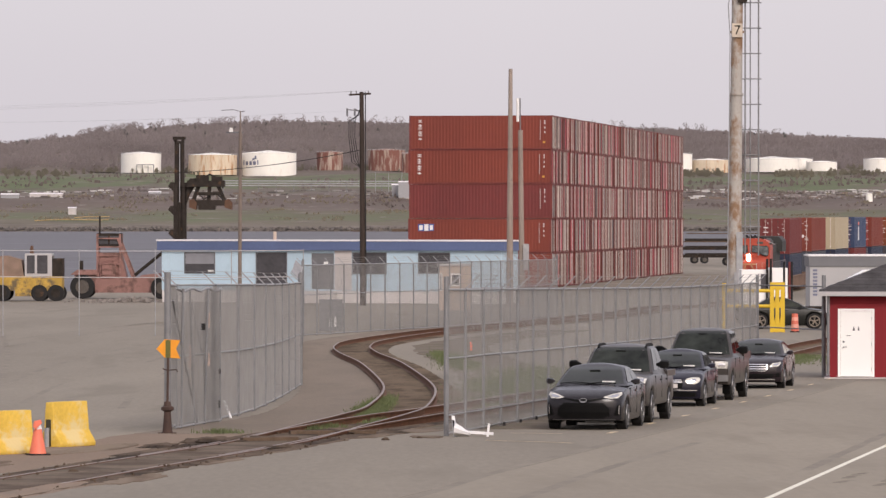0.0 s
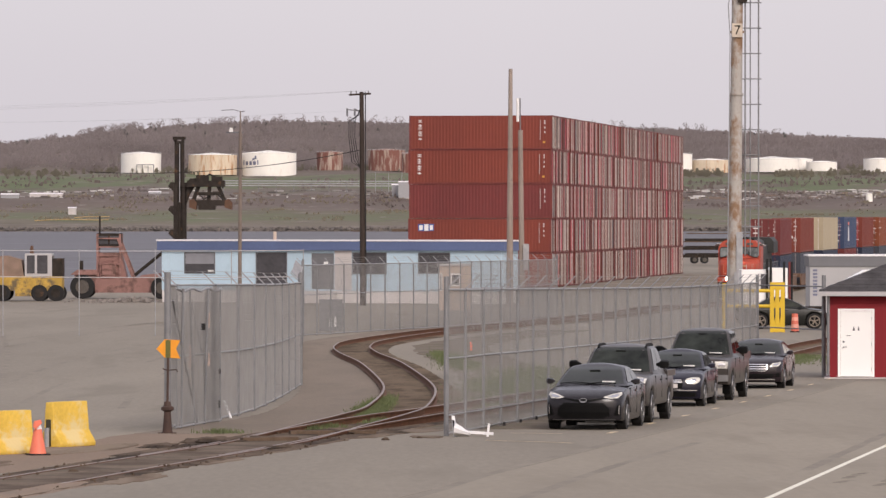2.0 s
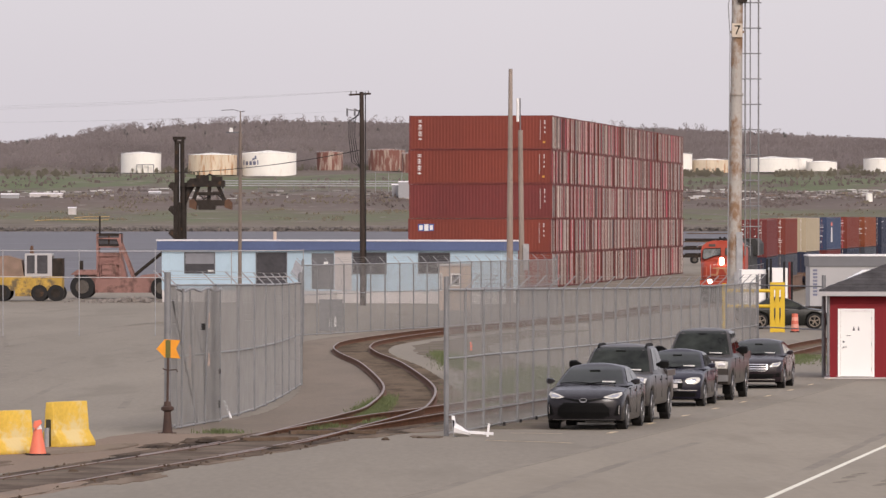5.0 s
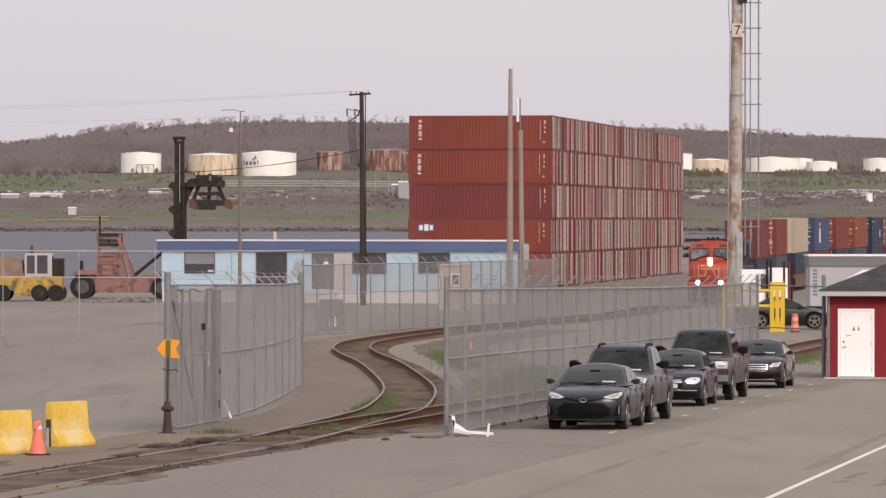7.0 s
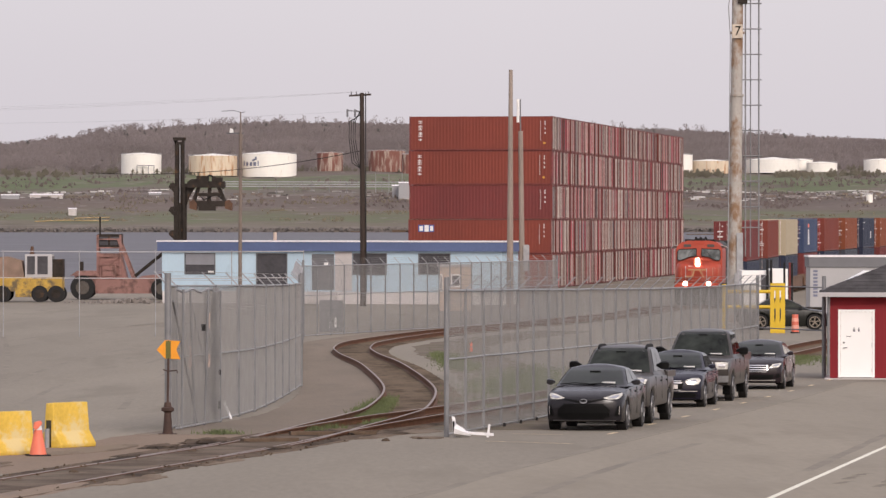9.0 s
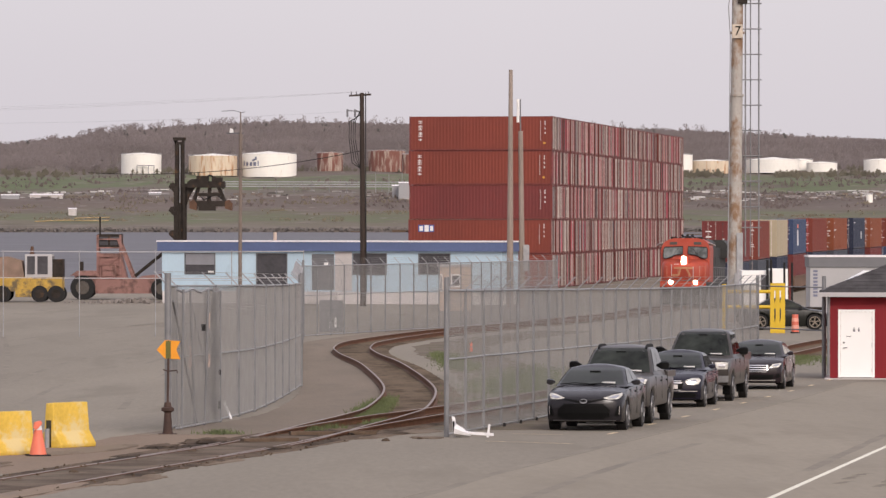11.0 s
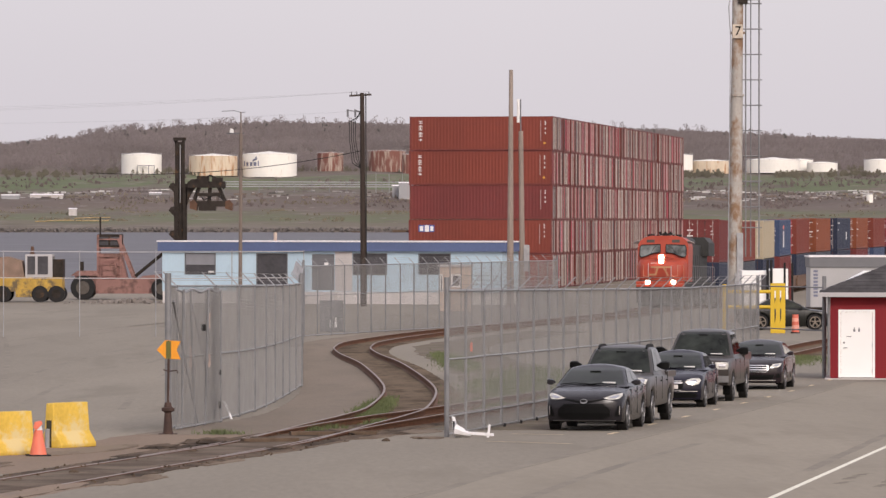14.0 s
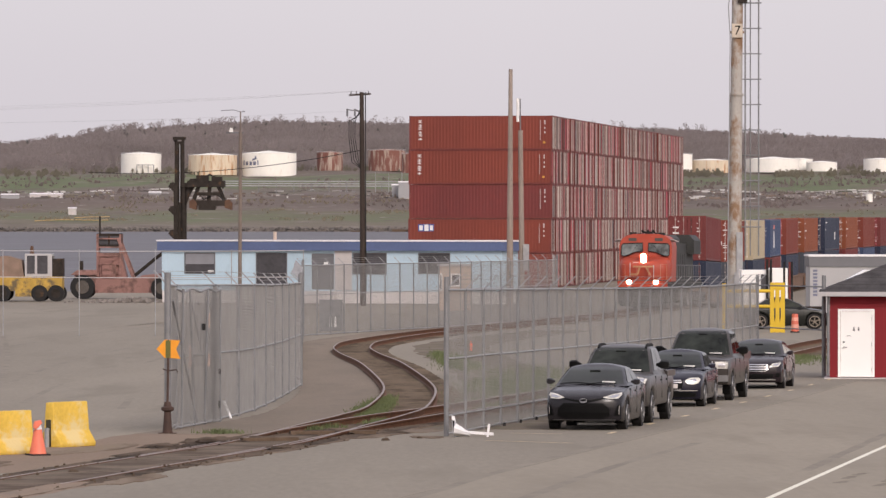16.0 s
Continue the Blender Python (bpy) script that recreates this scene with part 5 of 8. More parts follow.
# ---- parked cars ----
def car_ring(y, w, zb, za, zs, zt):
    """Half section from the floor over the wheel well, flank and shoulder to the bonnet's middle."""
    lip = za if za < zs - 0.14 else zs - 0.14
    zm = max((zb + zs) / 2 + 0.05, lip + 0.06)
    return [(0, y, zb), (w - 0.27, y, zb), (w - 0.27, y, lip), (w * 0.955, y, lip), (w * 0.988, y, lip + 0.045), (w, y, zm), (w * 0.99, y, zs - 0.055),
            (w * 0.955, y, zs), (w * 0.86, y, zs + (zt - zs) * 0.38), (w * 0.68, y, zs + (zt - zs) * 0.72), (w * 0.38, y, zs + (zt - zs) * 0.95), (0, y, zt)]


def round_ring(y0, y1, w, z, r=0.16):
    pts = []
    for cx, cy, a0 in ((w - r, y0 + r, -90), (w - r, y1 - r, 0), (-w + r, y1 - r, 90), (-w + r, y0 + r, 180)):
        for k in range(4):
            a = radians(a0 + k * 30)
            pts.append((cx + r * math.cos(a), cy + r * math.sin(a), z))
    return pts


def along_y(table, y):
    return float(np.interp(y, [p[0] for p in table], [p[1] for p in table]))


def sweep_back(spec, x, y, z):
    """How far the front and tail are bowed in plan and raked in profile."""
    L, W = spec["L"], spec["w"]
    f, b = max(0.0, 1 - y / 0.55), max(0.0, 1 - (L - y) / 0.55)
    bow = (min(abs(x), W) / W) ** 2.4
    return f * (along_y(spec["nose"], z) + spec["bend"] * bow) - b * (0.20 * bow + 0.25 * max(0.0, 0.45 - z))


def front_y(spec, x, z):
    """Where the front surface lies at a given width and height."""
    ys = np.linspace(0, 1.5, 61)
    crown = float(np.interp(abs(x) / spec["w"], [0, 0.37, 0.66, 0.84, 0.93], [1, 0.95, 0.72, 0.38, 0]))
    hs = [along_y(spec["belt"], y) * (1 - crown) + along_y(spec["top"], y) * crown for y in ys]
    y = float(np.interp(z, hs, ys))
    return y + sweep_back(spec, x, y, z)


def car_body(spec):
    """The shell below the windows, with open wheel wells."""
    L, W, R = spec["L"], spec["w"], spec["r"] + 0.06
    ys = list(np.linspace(0, L, 26)) + [0.04, 0.09, L - 0.05, L - 0.1]
    for c in spec["axles"]:
        ys += [c + R * math.cos(a) for a in np.linspace(0, math.pi, 15)] + [c - R - 0.006, c + R + 0.006]
    ys = sorted({round(float(y), 3) for y in ys})
    bm, rows = B(), []
    for y in ys:
        zb = along_y([(0, spec["sill"] + 0.03), (0.3, spec["sill"]), (L - 0.7, spec["sill"] + 0.02), (L, spec["sill"] + 0.14)], y)
        za = zb
        for c in spec["axles"]:
            d = abs(y - c)
            if d < R:
                za = max(zb, spec["r"] + math.sqrt(R * R - d * d))
        w = W * along_y([(0, 0.95), (0.3, 0.985), (0.9, 1.0), (L - 0.9, 1.0), (L - 0.2, 0.97), (L, 0.94)], y)
        half = car_ring(y, w, zb, za, along_y(spec["belt"], y), along_y(spec["top"], y))
        rows.append(half + [(-x, q, z) for x, q, z in half[-2:0:-1]])
    loft(bm, rows, caps=False)
    for y, row in ((ys[0], rows[0]), (ys[-1], rows[-1])):
        half = row[:12]
        grid = [[bm.verts.new((x * t, y, z)) for t in np.linspace(-1, 1, 11)] for x, _, z in half]
        for a, b in zip(grid, grid[1:]):
            for i in range(10):
                bm.faces.new((a[i], a[i + 1], b[i + 1], b[i]))
    bmesh.ops.remove_doubles(bm, verts=bm.verts, dist=0.0008)
    bmesh.ops.dissolve_degenerate(bm, dist=0.0005, edges=bm.edges)
    for v in bm.verts:
        v.co.y += sweep_back(spec, *v.co)
    return bm


def level(levels, z):
    """Interpolated y0, y1, half width of the glasshouse at height z."""
    zs = [l[0] for l in levels]
    return [float(np.interp(z, zs, [l[i] for l in levels])) for i in (1, 2, 3)]


def pane(levels, z0, z1, where, a=0.0, b=1.0, inset=0.915):
    """A slightly proud window on one face of the glasshouse."""
    bm = B()
    grid = []
    for k in range(15):
        z = z0 + (z1 - z0) * k / 14
        y0, y1, w = level(levels, z)
        row = []
        for j in range(9):
            t = -1 + j / 4
            bow = 0.06 * (1 - t * t)
            if where == "front":
                p = (w * inset * t, y0 - 0.018 - bow * 0.5 + 0.03 * t * t, z)
            elif where == "rear":
                p = (w * inset * t, y1 + 0.012 - 0.03 * t * t, z)
            else:
                s = 1 if where == "right" else -1
                u = a + (b - a) * j / 8
                p = (s * (w + 0.012), y0 + 0.12 + (y1 - y0 - 0.24) * u, z)
            row.append(bm.verts.new(p))
        grid.append(row)
    for r0, r1 in zip(grid, grid[1:]):
        for j in range(8):
            bm.faces.new((r0[j], r0[j + 1], r1[j + 1], r1[j]))
    return bm


def face_plate(spec, poly, proud=0.012, deep=0.05):
    """A lamp, grille or badge: an outline in x, z laid on the curved front, with thickness."""
    bm = B()
    f = bm.faces.new([bm.verts.new((x, 0, z)) for x, z in poly])
    bmesh.ops.triangulate(bm, faces=[f])
    xs, zs = [p[0] for p in poly], [p[1] for p in poly]
    for k in range(-11, 12):
        if min(xs) < k * 0.09 < max(xs):
            bmesh.ops.bisect_plane(bm, geom=bm.verts[:] + bm.edges[:] + bm.faces[:], plane_co=(k * 0.09, 0, 0), plane_no=(1, 0, 0))
    for k in range(30):
        if min(zs) < k * 0.05 < max(zs):
            bmesh.ops.bisect_plane(bm, geom=bm.verts[:] + bm.edges[:] + bm.faces[:], plane_co=(0, 0, k * 0.05), plane_no=(0, 0, 1))
    out = bmesh.ops.extrude_face_region(bm, geom=bm.faces[:])
    back = {e for e in out["geom"] if isinstance(e, bmesh.types.BMVert)}
    for v in bm.verts:
        v.co.y = front_y(spec, v.co.x, v.co.z) - proud + (deep if v in back else 0)
    return bm


def make_wheel(parent, x, y, r, w, side, rim=None):
    bm = B()
    rod(bm, (x - side * w, y, r), (x, y, r), r, seg=28)
    wh = part("wheel", rounded(bm, 0.035, 3, 0.9), M_RUBBER, parent, smooth=True)
    bm = B()
    rod(bm, (x - side * 0.03, y, r), (x + side * 0.004, y, r), r * 0.68, r * 0.66, seg=24)
    part("rim_disc", bm, M_TRIMBLACK, wh)
    bm = B()
    for k in range(5):
        for da in (-0.14, 0.14):
            a = k * math.pi * 0.4 + 0.3 + da
            beam(bm, (x + side * 0.010, y, r), (x + side * 0.010, y + math.cos(a) * r * 0.66, r + math.sin(a) * r * 0.66), r * 0.085, 0.025)
    ring = [(x + side * 0.006, y + r * 0.67 * math.cos(a), r + r * 0.67 * math.sin(a)) for a in np.linspace(0, 2 * math.pi, 25)]
    chain(bm, ring, 0.02, 6)
    rod(bm, (x - side * 0.01, y, r), (x + side * 0.022, y, r), r * 0.17, seg=10)
    part("rim", bm, rim or M_RIM, wh, smooth=True)


def wheel_liner(x0, x1, y, r, R):
    bm = B()
    arcs = [[bm.verts.new((x, y + R * math.cos(a), max(r + R * math.sin(a), 0.12))) for a in np.linspace(-0.5, math.pi + 0.5, 21)] for x in (x0, x1)]
    for i in range(20):
        bm.faces.new((arcs[0][i], arcs[0][i + 1], arcs[1][i + 1], arcs[1][i]))
    bm.faces.new(arcs[0][::-1])
    return bm


def crowned(levels, rise):
    """Close the glasshouse with a gently domed roof."""
    z, y0, y1, w = levels[-1]
    mid = y0 + (y1 - y0) * 0.42
    for f in (0.2, 0.4, 0.6, 0.8, 0.96):
        levels.append((z + rise * (1 - (1 - f) ** 2), y0 + (mid - y0) * f, y1 + (mid - y1) * f, w * (1 - f)))
    return levels


def make_car(name, label, spec, m, paint_mat, group="cars parked nose to tail along the fence"):
    t = thing(name, label, "car" if name != "pickup_truck" else "pickup truck", m, group)
    body = part("body", car_body(spec), paint_mat, t, smooth=True)
    W, L = spec["w"], spec["L"]
    for lv in spec["cabin"]:
        bm = B()
        loft(bm, [round_ring(y0, y1, w, z, min(0.16, w * 0.4)) for z, y0, y1, w in lv])
        cab = part("cabin", bm, paint_mat, t, smooth=True)
        zlo, zhi = spec["glass"]
        ws = part("windshield", pane(lv, zlo, zhi, "front"), M_CARGLASS, cab, smooth=True)
        part("rear_window", pane(lv, zlo + 0.05, zhi, "rear"), M_CARGLASS, cab, smooth=True)
        for wh in ("left", "right"):
            for a, b in spec["side_glass"]:
                part("side_window", pane(lv, zlo + 0.03, zhi - 0.02, wh, a, b), M_CARGLASS, cab, smooth=True)
        y0, _, w = level(lv, zlo + 0.04)
        bm = B()
        box(bm, w * 0.30, w * 0.68, y0 - 0.052, y0 - 0.02, zlo + 0.025, zlo + 0.06)
        part("dash_paper", bm, M_WHITE, cab, "white paper on the dashboard")
        y0, _, w = level(lv, zlo)
        bm = B()
        for a, b, dz in ((-0.88, -0.05, 0.035), (-0.1, 0.72, 0.03)):
            chain(bm, [(w * a, y0 - 0.03, zlo + 0.004), (w * (a + b) / 2, y0 - 0.055 + dz * 0.4, zlo + dz), (w * b, y0 - 0.06 + dz * 0.2, zlo + 0.012)], 0.011, 5)
        part("wiper", bm, M_TRIMBLACK, ws, "black wiper")
        y0, _, w = level(lv, zhi - 0.1)
        bm = B()
        box(bm, -0.12, 0.12, y0 - 0.045, y0 - 0.028, zhi - 0.13, zhi - 0.07)
        part("inside_mirror", rounded(bm, 0.006, 1), M_TRIMBLACK, ws)
    R = spec["r"] + 0.055
    for y in spec["axles"]:
        for s in (-1, 1):
            part("wheel_liner", wheel_liner(s * (W - 0.262), s * (W - 0.05), y, spec["r"], R), M_TRIMBLACK, t)
            make_wheel(t, s * (W - 0.012), y, spec["r"], 0.215, s, spec.get("rim"))
    for nm, mt, poly, proud in spec["face"]:
        if poly[0][0] < 0 or nm in ("grille", "intake", "emblem", "bumper_bar", "bumper", "grille_bar", "plate_panel"):
            part(nm, face_plate(spec, poly, proud), mt, body)
        else:
            for s in (1, -1):
                lamp = part(nm, face_plate(spec, [(s * x, z) for x, z in poly], proud), mt, body)
                if nm == "headlight":
                    cx, cz = sum(p[0] for p in poly) / len(poly), sum(p[1] for p in poly) / len(poly)
                    shape = [(s * (cx + (x - cx) * 0.55), cz + (z - cz) * 0.5) for x, z in poly]
                    part("reflector", face_plate(spec, shape, proud + 0.006, 0.004), M_CHROME, lamp, "bright reflector bowl")
    mz, my = spec["mirror"]
    mw, mh = spec.get("mirror_size", (0.20, 0.135))
    for s in (-1, 1):
        bm = B()
        rings = [[(s * (W - 0.02 + mw * u), my + 0.05 * u + q * dy, mz + e * mh / 2 * k) for q, e in ((-1, -0.7), (-1, 0.7), (0, 1), (1, 0.8), (1, -0.8), (0, -1))] for u, dy, k in ((0, 0.03, 0.25), (0.22, 0.05, 0.6), (0.4, 0.075, 1.0), (0.85, 0.08, 1.0), (1.0, 0.05, 0.7))]
        loft(bm, rings)
        part("mirror", rounded(bm, 0.012, 2), spec.get("mirror_mat", paint_mat), t, smooth=True)
    for s in (-1, 1):
        for dy in spec["seams"]:
            bm = B()
            box(bm, s * (W * 0.992) - 0.008, s * (W * 0.992) + 0.008, dy - 0.005, dy + 0.005, spec["sill"] + 0.16, along_y(spec["belt"], dy) - 0.02)
            part("door_seam", bm, M_TRIMBLACK, body)
        for dy in spec["handles"]:
            bm = B()
            box(bm, s * W * 0.985 - 0.02, s * W * 0.985 + 0.03, dy - 0.1, dy + 0.1, along_y(spec["belt"], dy) - 0.13, along_y(spec["belt"], dy) - 0.095)
            part("door_handle", rounded(bm, 0.006, 1), spec.get("handle_mat", paint_mat), body)
    for extra in spec.get("extra", ()):
        extra(t, paint_mat)
    return t


def sedan_spec(L, W, H, lift=0.0, r=0.33, front=0.92, wb=2.70, bend=0.24, face=()):
    k = H / 1.435
    rear = front + wb
    belt = [(0, 0.655), (0.05, 0.69), (0.14, 0.735), (0.45, 0.83), (1.0, 0.905), (1.5, 0.945), (2.4, 0.965), (L - 1.0, 0.99), (L - 0.3, 0.985), (L, 0.88)]
    top = [(0, 0.715), (0.05, 0.755), (0.14, 0.80), (0.45, 0.885), (1.0, 0.965), (1.45, 1.01), (2.4, 1.03), (L - 1.0, 1.07), (L - 0.3, 1.075), (L, 0.97)]
    belt, top = ([(y, z + lift) for y, z in line] for line in (belt, top))
    cabin = [[(0.97 + lift, 1.22, L - 0.50, W - 0.05), (1.03 + lift, 1.40, L - 0.60, W - 0.09), (1.14 * k, 1.66, L - 0.9, W - 0.145), (1.32 * k, 2.10, L - 1.25, W - 0.235), (1.38 * k, 2.32, L - 1.5, W - 0.28)]]
    crowned(cabin[0], 0.085 * k)
    return dict(L=L, belt=belt, top=top, sill=0.19, nose=[(0.15, 0.12), (0.24, 0.03), (0.4, 0.0), (0.58, 0.0), (0.70, 0.035), (0.9, 0.06)], bend=bend, cabin=cabin, glass=(1.015 + lift, 1.385 * k), side_glass=((0.02, 0.46), (0.51, 0.93)), w=W,
                axles=(front, rear), r=r, face=face, mirror=(1.065 + lift, 1.62), seams=(1.5, 2.58, 3.5), handles=(2.4, 3.35))


def emblem(z, rx, rz, mat=None):
    return ("emblem", mat or M_CHROME, [(rx * math.cos(a), z + rz * math.sin(a)) for a in np.linspace(0, 2 * math.pi, 13)[:-1]], 0.035)


def mirror_poly(pts):
    return pts + [(-x, z) for x, z in pts[::-1]]


def truck_bed(L, W, z0, z1, y0):
    def build(t, mat):
        bm = B()
        for s in (-1, 1):
            a, b = sorted((s * (W - 0.10), s * W * 0.985))
            box(bm, a, b, y0, L - 0.05, z0, z1)
        box(bm, -W + 0.1, W - 0.1, L - 0.14, L - 0.06, z0, z1)
        box(bm, -W + 0.1, W - 0.1, y0, y0 + 0.06, z0, z1)
        part("bed", rounded(bm, 0.02), mat, t, smooth=True)
    return build


def roof_bars(y0, y1, x, z):
    def build(t, mat):
        for s in (-1, 1):
            bm = B()
            rings = []
            for y, h in ((y0, -0.05), (y0 + 0.12, 0.01), (y0 + 0.35, 0.04), (y1 - 0.3, 0.035), (y1 - 0.1, 0.01), (y1, -0.05)):
                rings.append([(s * x - 0.028, y, z - 0.08), (s * x + 0.028, y, z - 0.09), (s * x + 0.022, y, z + h), (s * x - 0.022, y, z + h)])
            loft(bm, rings)
            part("roof_bar", rounded(bm, 0.01), M_TRIMBLACK, t, smooth=True)
    return build


def build_cars():
    face = [("headlight", M_LENS, [(0.43, 0.735), (0.58, 0.70), (0.76, 0.715), (0.82, 0.78), (0.835, 0.85), (0.62, 0.805)], 0.014),
            ("intake", M_TRIMBLACK, mirror_poly([(0.46, 0.27), (0.59, 0.33), (0.575, 0.49), (0.44, 0.61)]), 0.012),
            ("grille", M_TRIMBLACK, mirror_poly([(0.10, 0.625), (0.44, 0.70), (0.46, 0.725), (0.10, 0.675)]), 0.012),
            ("fog_trim", M_TRIMBLACK, [(0.69, 0.33), (0.80, 0.34), (0.81, 0.58), (0.755, 0.55)], 0.010),
            ("fog_blade", M_CHROME, [(0.775, 0.36), (0.795, 0.36), (0.80, 0.56), (0.787, 0.56)], 0.022),
            ("bumper_bar", M_RIM, mirror_poly([(0.70, 0.222), (0.71, 0.238)]), 0.014),
            emblem(0.665, 0.085, 0.055, M_RIM), ("emblem", M_TRIMBLACK, [(0.072 * math.cos(a), 0.675 + 0.026 * math.sin(a)) for a in np.linspace(0, 2 * math.pi, 11)[:-1]], 0.041)]
    make_car("sedan", "charcoal compact sedan with a wide dark grille parked by the fence", sedan_spec(4.65, 0.885, 1.435, face=face), pose(3.13, 107.35, ground_z(107.35), -0.77, 0, -9.6), M_CHARCOAL)

    L, W = 5.35, 0.915
    belt = [(0, 0.94), (0.06, 1.0), (0.2, 1.05), (0.6, 1.09), (1.2, 1.11), (1.6, 1.12), (2.5, 1.10), (3.7, 1.10), (4.9, 1.09), (L, 1.06)]
    top = [(0, 1.03), (0.06, 1.09), (0.2, 1.13), (0.6, 1.18), (1.2, 1.20), (1.6, 1.21), (2.5, 1.17), (3.7, 1.14), (4.9, 1.10), (L, 1.08)]
    cabin = [[(1.10, 1.35, 3.72, W - 0.05), (1.20, 1.5, 3.70, W - 0.08), (1.45, 1.82, 3.66, W - 0.155), (1.69, 2.12, 3.58, W - 0.235), (1.77, 2.30, 3.50, W - 0.29)]]
    crowned(cabin[0], 0.075)
    face = [("headlight", M_LENS, [(0.56, 0.93), (0.83, 0.94), (0.86, 1.05), (0.85, 1.10), (0.60, 1.09)], 0.014),
            ("grille", M_TRIMBLACK, mirror_poly([(0.36, 0.70), (0.48, 0.76), (0.5, 0.99), (0.40, 1.03)]), 0.012),
            ("grille_bar", M_CHROME, mirror_poly([(0.48, 0.87), (0.48, 0.91)]), 0.022), emblem(0.89, 0.08, 0.055),
            ("intake", M_TRIMBLACK, mirror_poly([(0.6, 0.47), (0.55, 0.60)]), 0.012)]
    spec = dict(L=L, belt=belt, top=top, sill=0.40, nose=[(0.4, 0.06), (0.55, 0.0), (0.8, 0.01), (1.0, 0.06)], bend=0.16, cabin=cabin, glass=(1.19, 1.755), side_glass=((0.03, 0.46), (0.50, 0.95)), w=W, axles=(0.88, 4.11), r=0.385, face=face,
                mirror=(1.36, 1.68), mirror_size=(0.30, 0.19), mirror_mat=M_TRIMBLACK, handle_mat=M_TRIMBLACK, seams=(1.5, 2.62, 3.65), handles=(2.45, 3.5), extra=(truck_bed(L, W, 1.04, 1.19, 3.74), roof_bars(2.25, 3.5, 0.57, 1.815)))
    make_car("pickup_truck", "dark grey mid-size pickup with black roof bars parked second in line", spec, pose(3.89, 112.55, ground_z(112.55), -0.77, 0, -9.9), M_DARKGREY)

    face = [("headlight", M_LENS, [(0.43, 0.68), (0.50, 0.615), (0.66, 0.60), (0.78, 0.64), (0.82, 0.73), (0.76, 0.79), (0.60, 0.785), (0.47, 0.745)], 0.016),
            ("grille", M_TRIMBLACK, mirror_poly([(0.24, 0.42), (0.36, 0.50), (0.38, 0.71), (0.32, 0.73)]), 0.012),
            ("grille_bar", M_CHROME, mirror_poly([(0.35, 0.645), (0.36, 0.675)]), 0.024), ("grille_bar", M_CHROME, mirror_poly([(0.33, 0.70), (0.33, 0.722)]), 0.024), ("grille_bar", M_CHROME, mirror_poly([(0.31, 0.45), (0.33, 0.475)]), 0.024),
            ("plate_panel", M_PALE, mirror_poly([(0.24, 0.50), (0.24, 0.615)]), 0.03),
            ("intake", M_TRIMBLACK, mirror_poly([(0.70, 0.27), (0.74, 0.37), (0.42, 0.395)]), 0.012),
            ("bumper_bar", M_CHROME, mirror_poly([(0.74, 0.425), (0.75, 0.447)]), 0.02), emblem(0.675, 0.07, 0.07)]
    spec = sedan_spec(4.55, 0.88, 1.485, 0.01, wb=2.58, front=0.88, face=face)
    make_car("sedan", "ink-blue sedan with large round-edged headlights parked in line", spec, pose(6.0, 127.75, ground_z(127.75), -0.75, 0, -9.6), M_INKBLUE)

    L, W = 5.85, 1.0
    belt = [(0, 1.04), (0.05, 1.09), (0.2, 1.13), (0.6, 1.155), (1.2, 1.18), (1.6, 1.19), (2.6, 1.19), (3.9, 1.19), (5.3, 1.18), (L, 1.15)]
    top = [(0, 1.11), (0.05, 1.16), (0.2, 1.20), (0.6, 1.235), (1.2, 1.26), (1.6, 1.27), (2.6, 1.25), (3.9, 1.22), (5.3, 1.19), (L, 1.16)]
    cabin = [[(1.18, 1.35, 4.0, W - 0.05), (1.28, 1.55, 3.98, W - 0.09), (1.58, 1.88, 3.92, W - 0.18), (1.86, 2.2, 3.85, W - 0.27), (1.94, 2.40, 3.75, W - 0.33)]]
    crowned(cabin[0], 0.075)
    face = [("headlight", M_LENS, [(0.57, 0.90), (0.92, 0.90), (0.945, 0.98), (0.94, 1.10), (0.58, 1.10)], 0.014),
            ("grille", M_CHROME, mirror_poly([(0.5, 0.78), (0.52, 1.10)]), 0.014), ("grille_bar", M_TRIMBLACK, mirror_poly([(0.46, 0.83), (0.46, 0.91)]), 0.022),
            ("grille_bar", M_TRIMBLACK, mirror_poly([(0.46, 0.96), (0.46, 1.05)]), 0.022), ("bumper", M_RIM, mirror_poly([(0.95, 0.53), (0.96, 0.72)]), 0.05),
            ("intake", M_TRIMBLACK, mirror_poly([(0.5, 0.46), (0.5, 0.53)]), 0.012)]
    spec = dict(L=L, belt=belt, top=top, sill=0.44, nose=[(0.4, 0.05), (0.55, 0.0), (1.0, 0.0), (1.2, 0.03)], bend=0.09, cabin=cabin, glass=(1.27, 1.925), side_glass=((0.03, 0.44), (0.48, 0.95)), w=W, axles=(0.95, 4.55), r=0.40, face=face,
                mirror=(1.40, 1.72), mirror_size=(0.34, 0.22), mirror_mat=M_TRIMBLACK, handle_mat=M_CHROME, seams=(1.55, 2.72, 3.85), handles=(2.55, 3.65), extra=(truck_bed(L, W, 1.10, 1.32, 4.02),))
    make_car("pickup_truck", "brown-black full-size pickup with wide mirrors parked in line", spec, pose(7.02, 134.3, ground_z(134.3), -0.72, 0, -9.6), M_BROWNBLACK)

    face = [("headlight", M_LENS, [(0.52, 0.67), (0.78, 0.69), (0.86, 0.79), (0.84, 0.82), (0.60, 0.785)], 0.014),
            ("grille", M_CHROME, mirror_poly([(0.40, 0.53), (0.47, 0.60), (0.47, 0.765)]), 0.012)]
    face += [("grille_bar", M_TRIMBLACK, mirror_poly([(0.42, z), (0.43, z + 0.035)]), 0.02) for z in (0.56, 0.63, 0.70)]
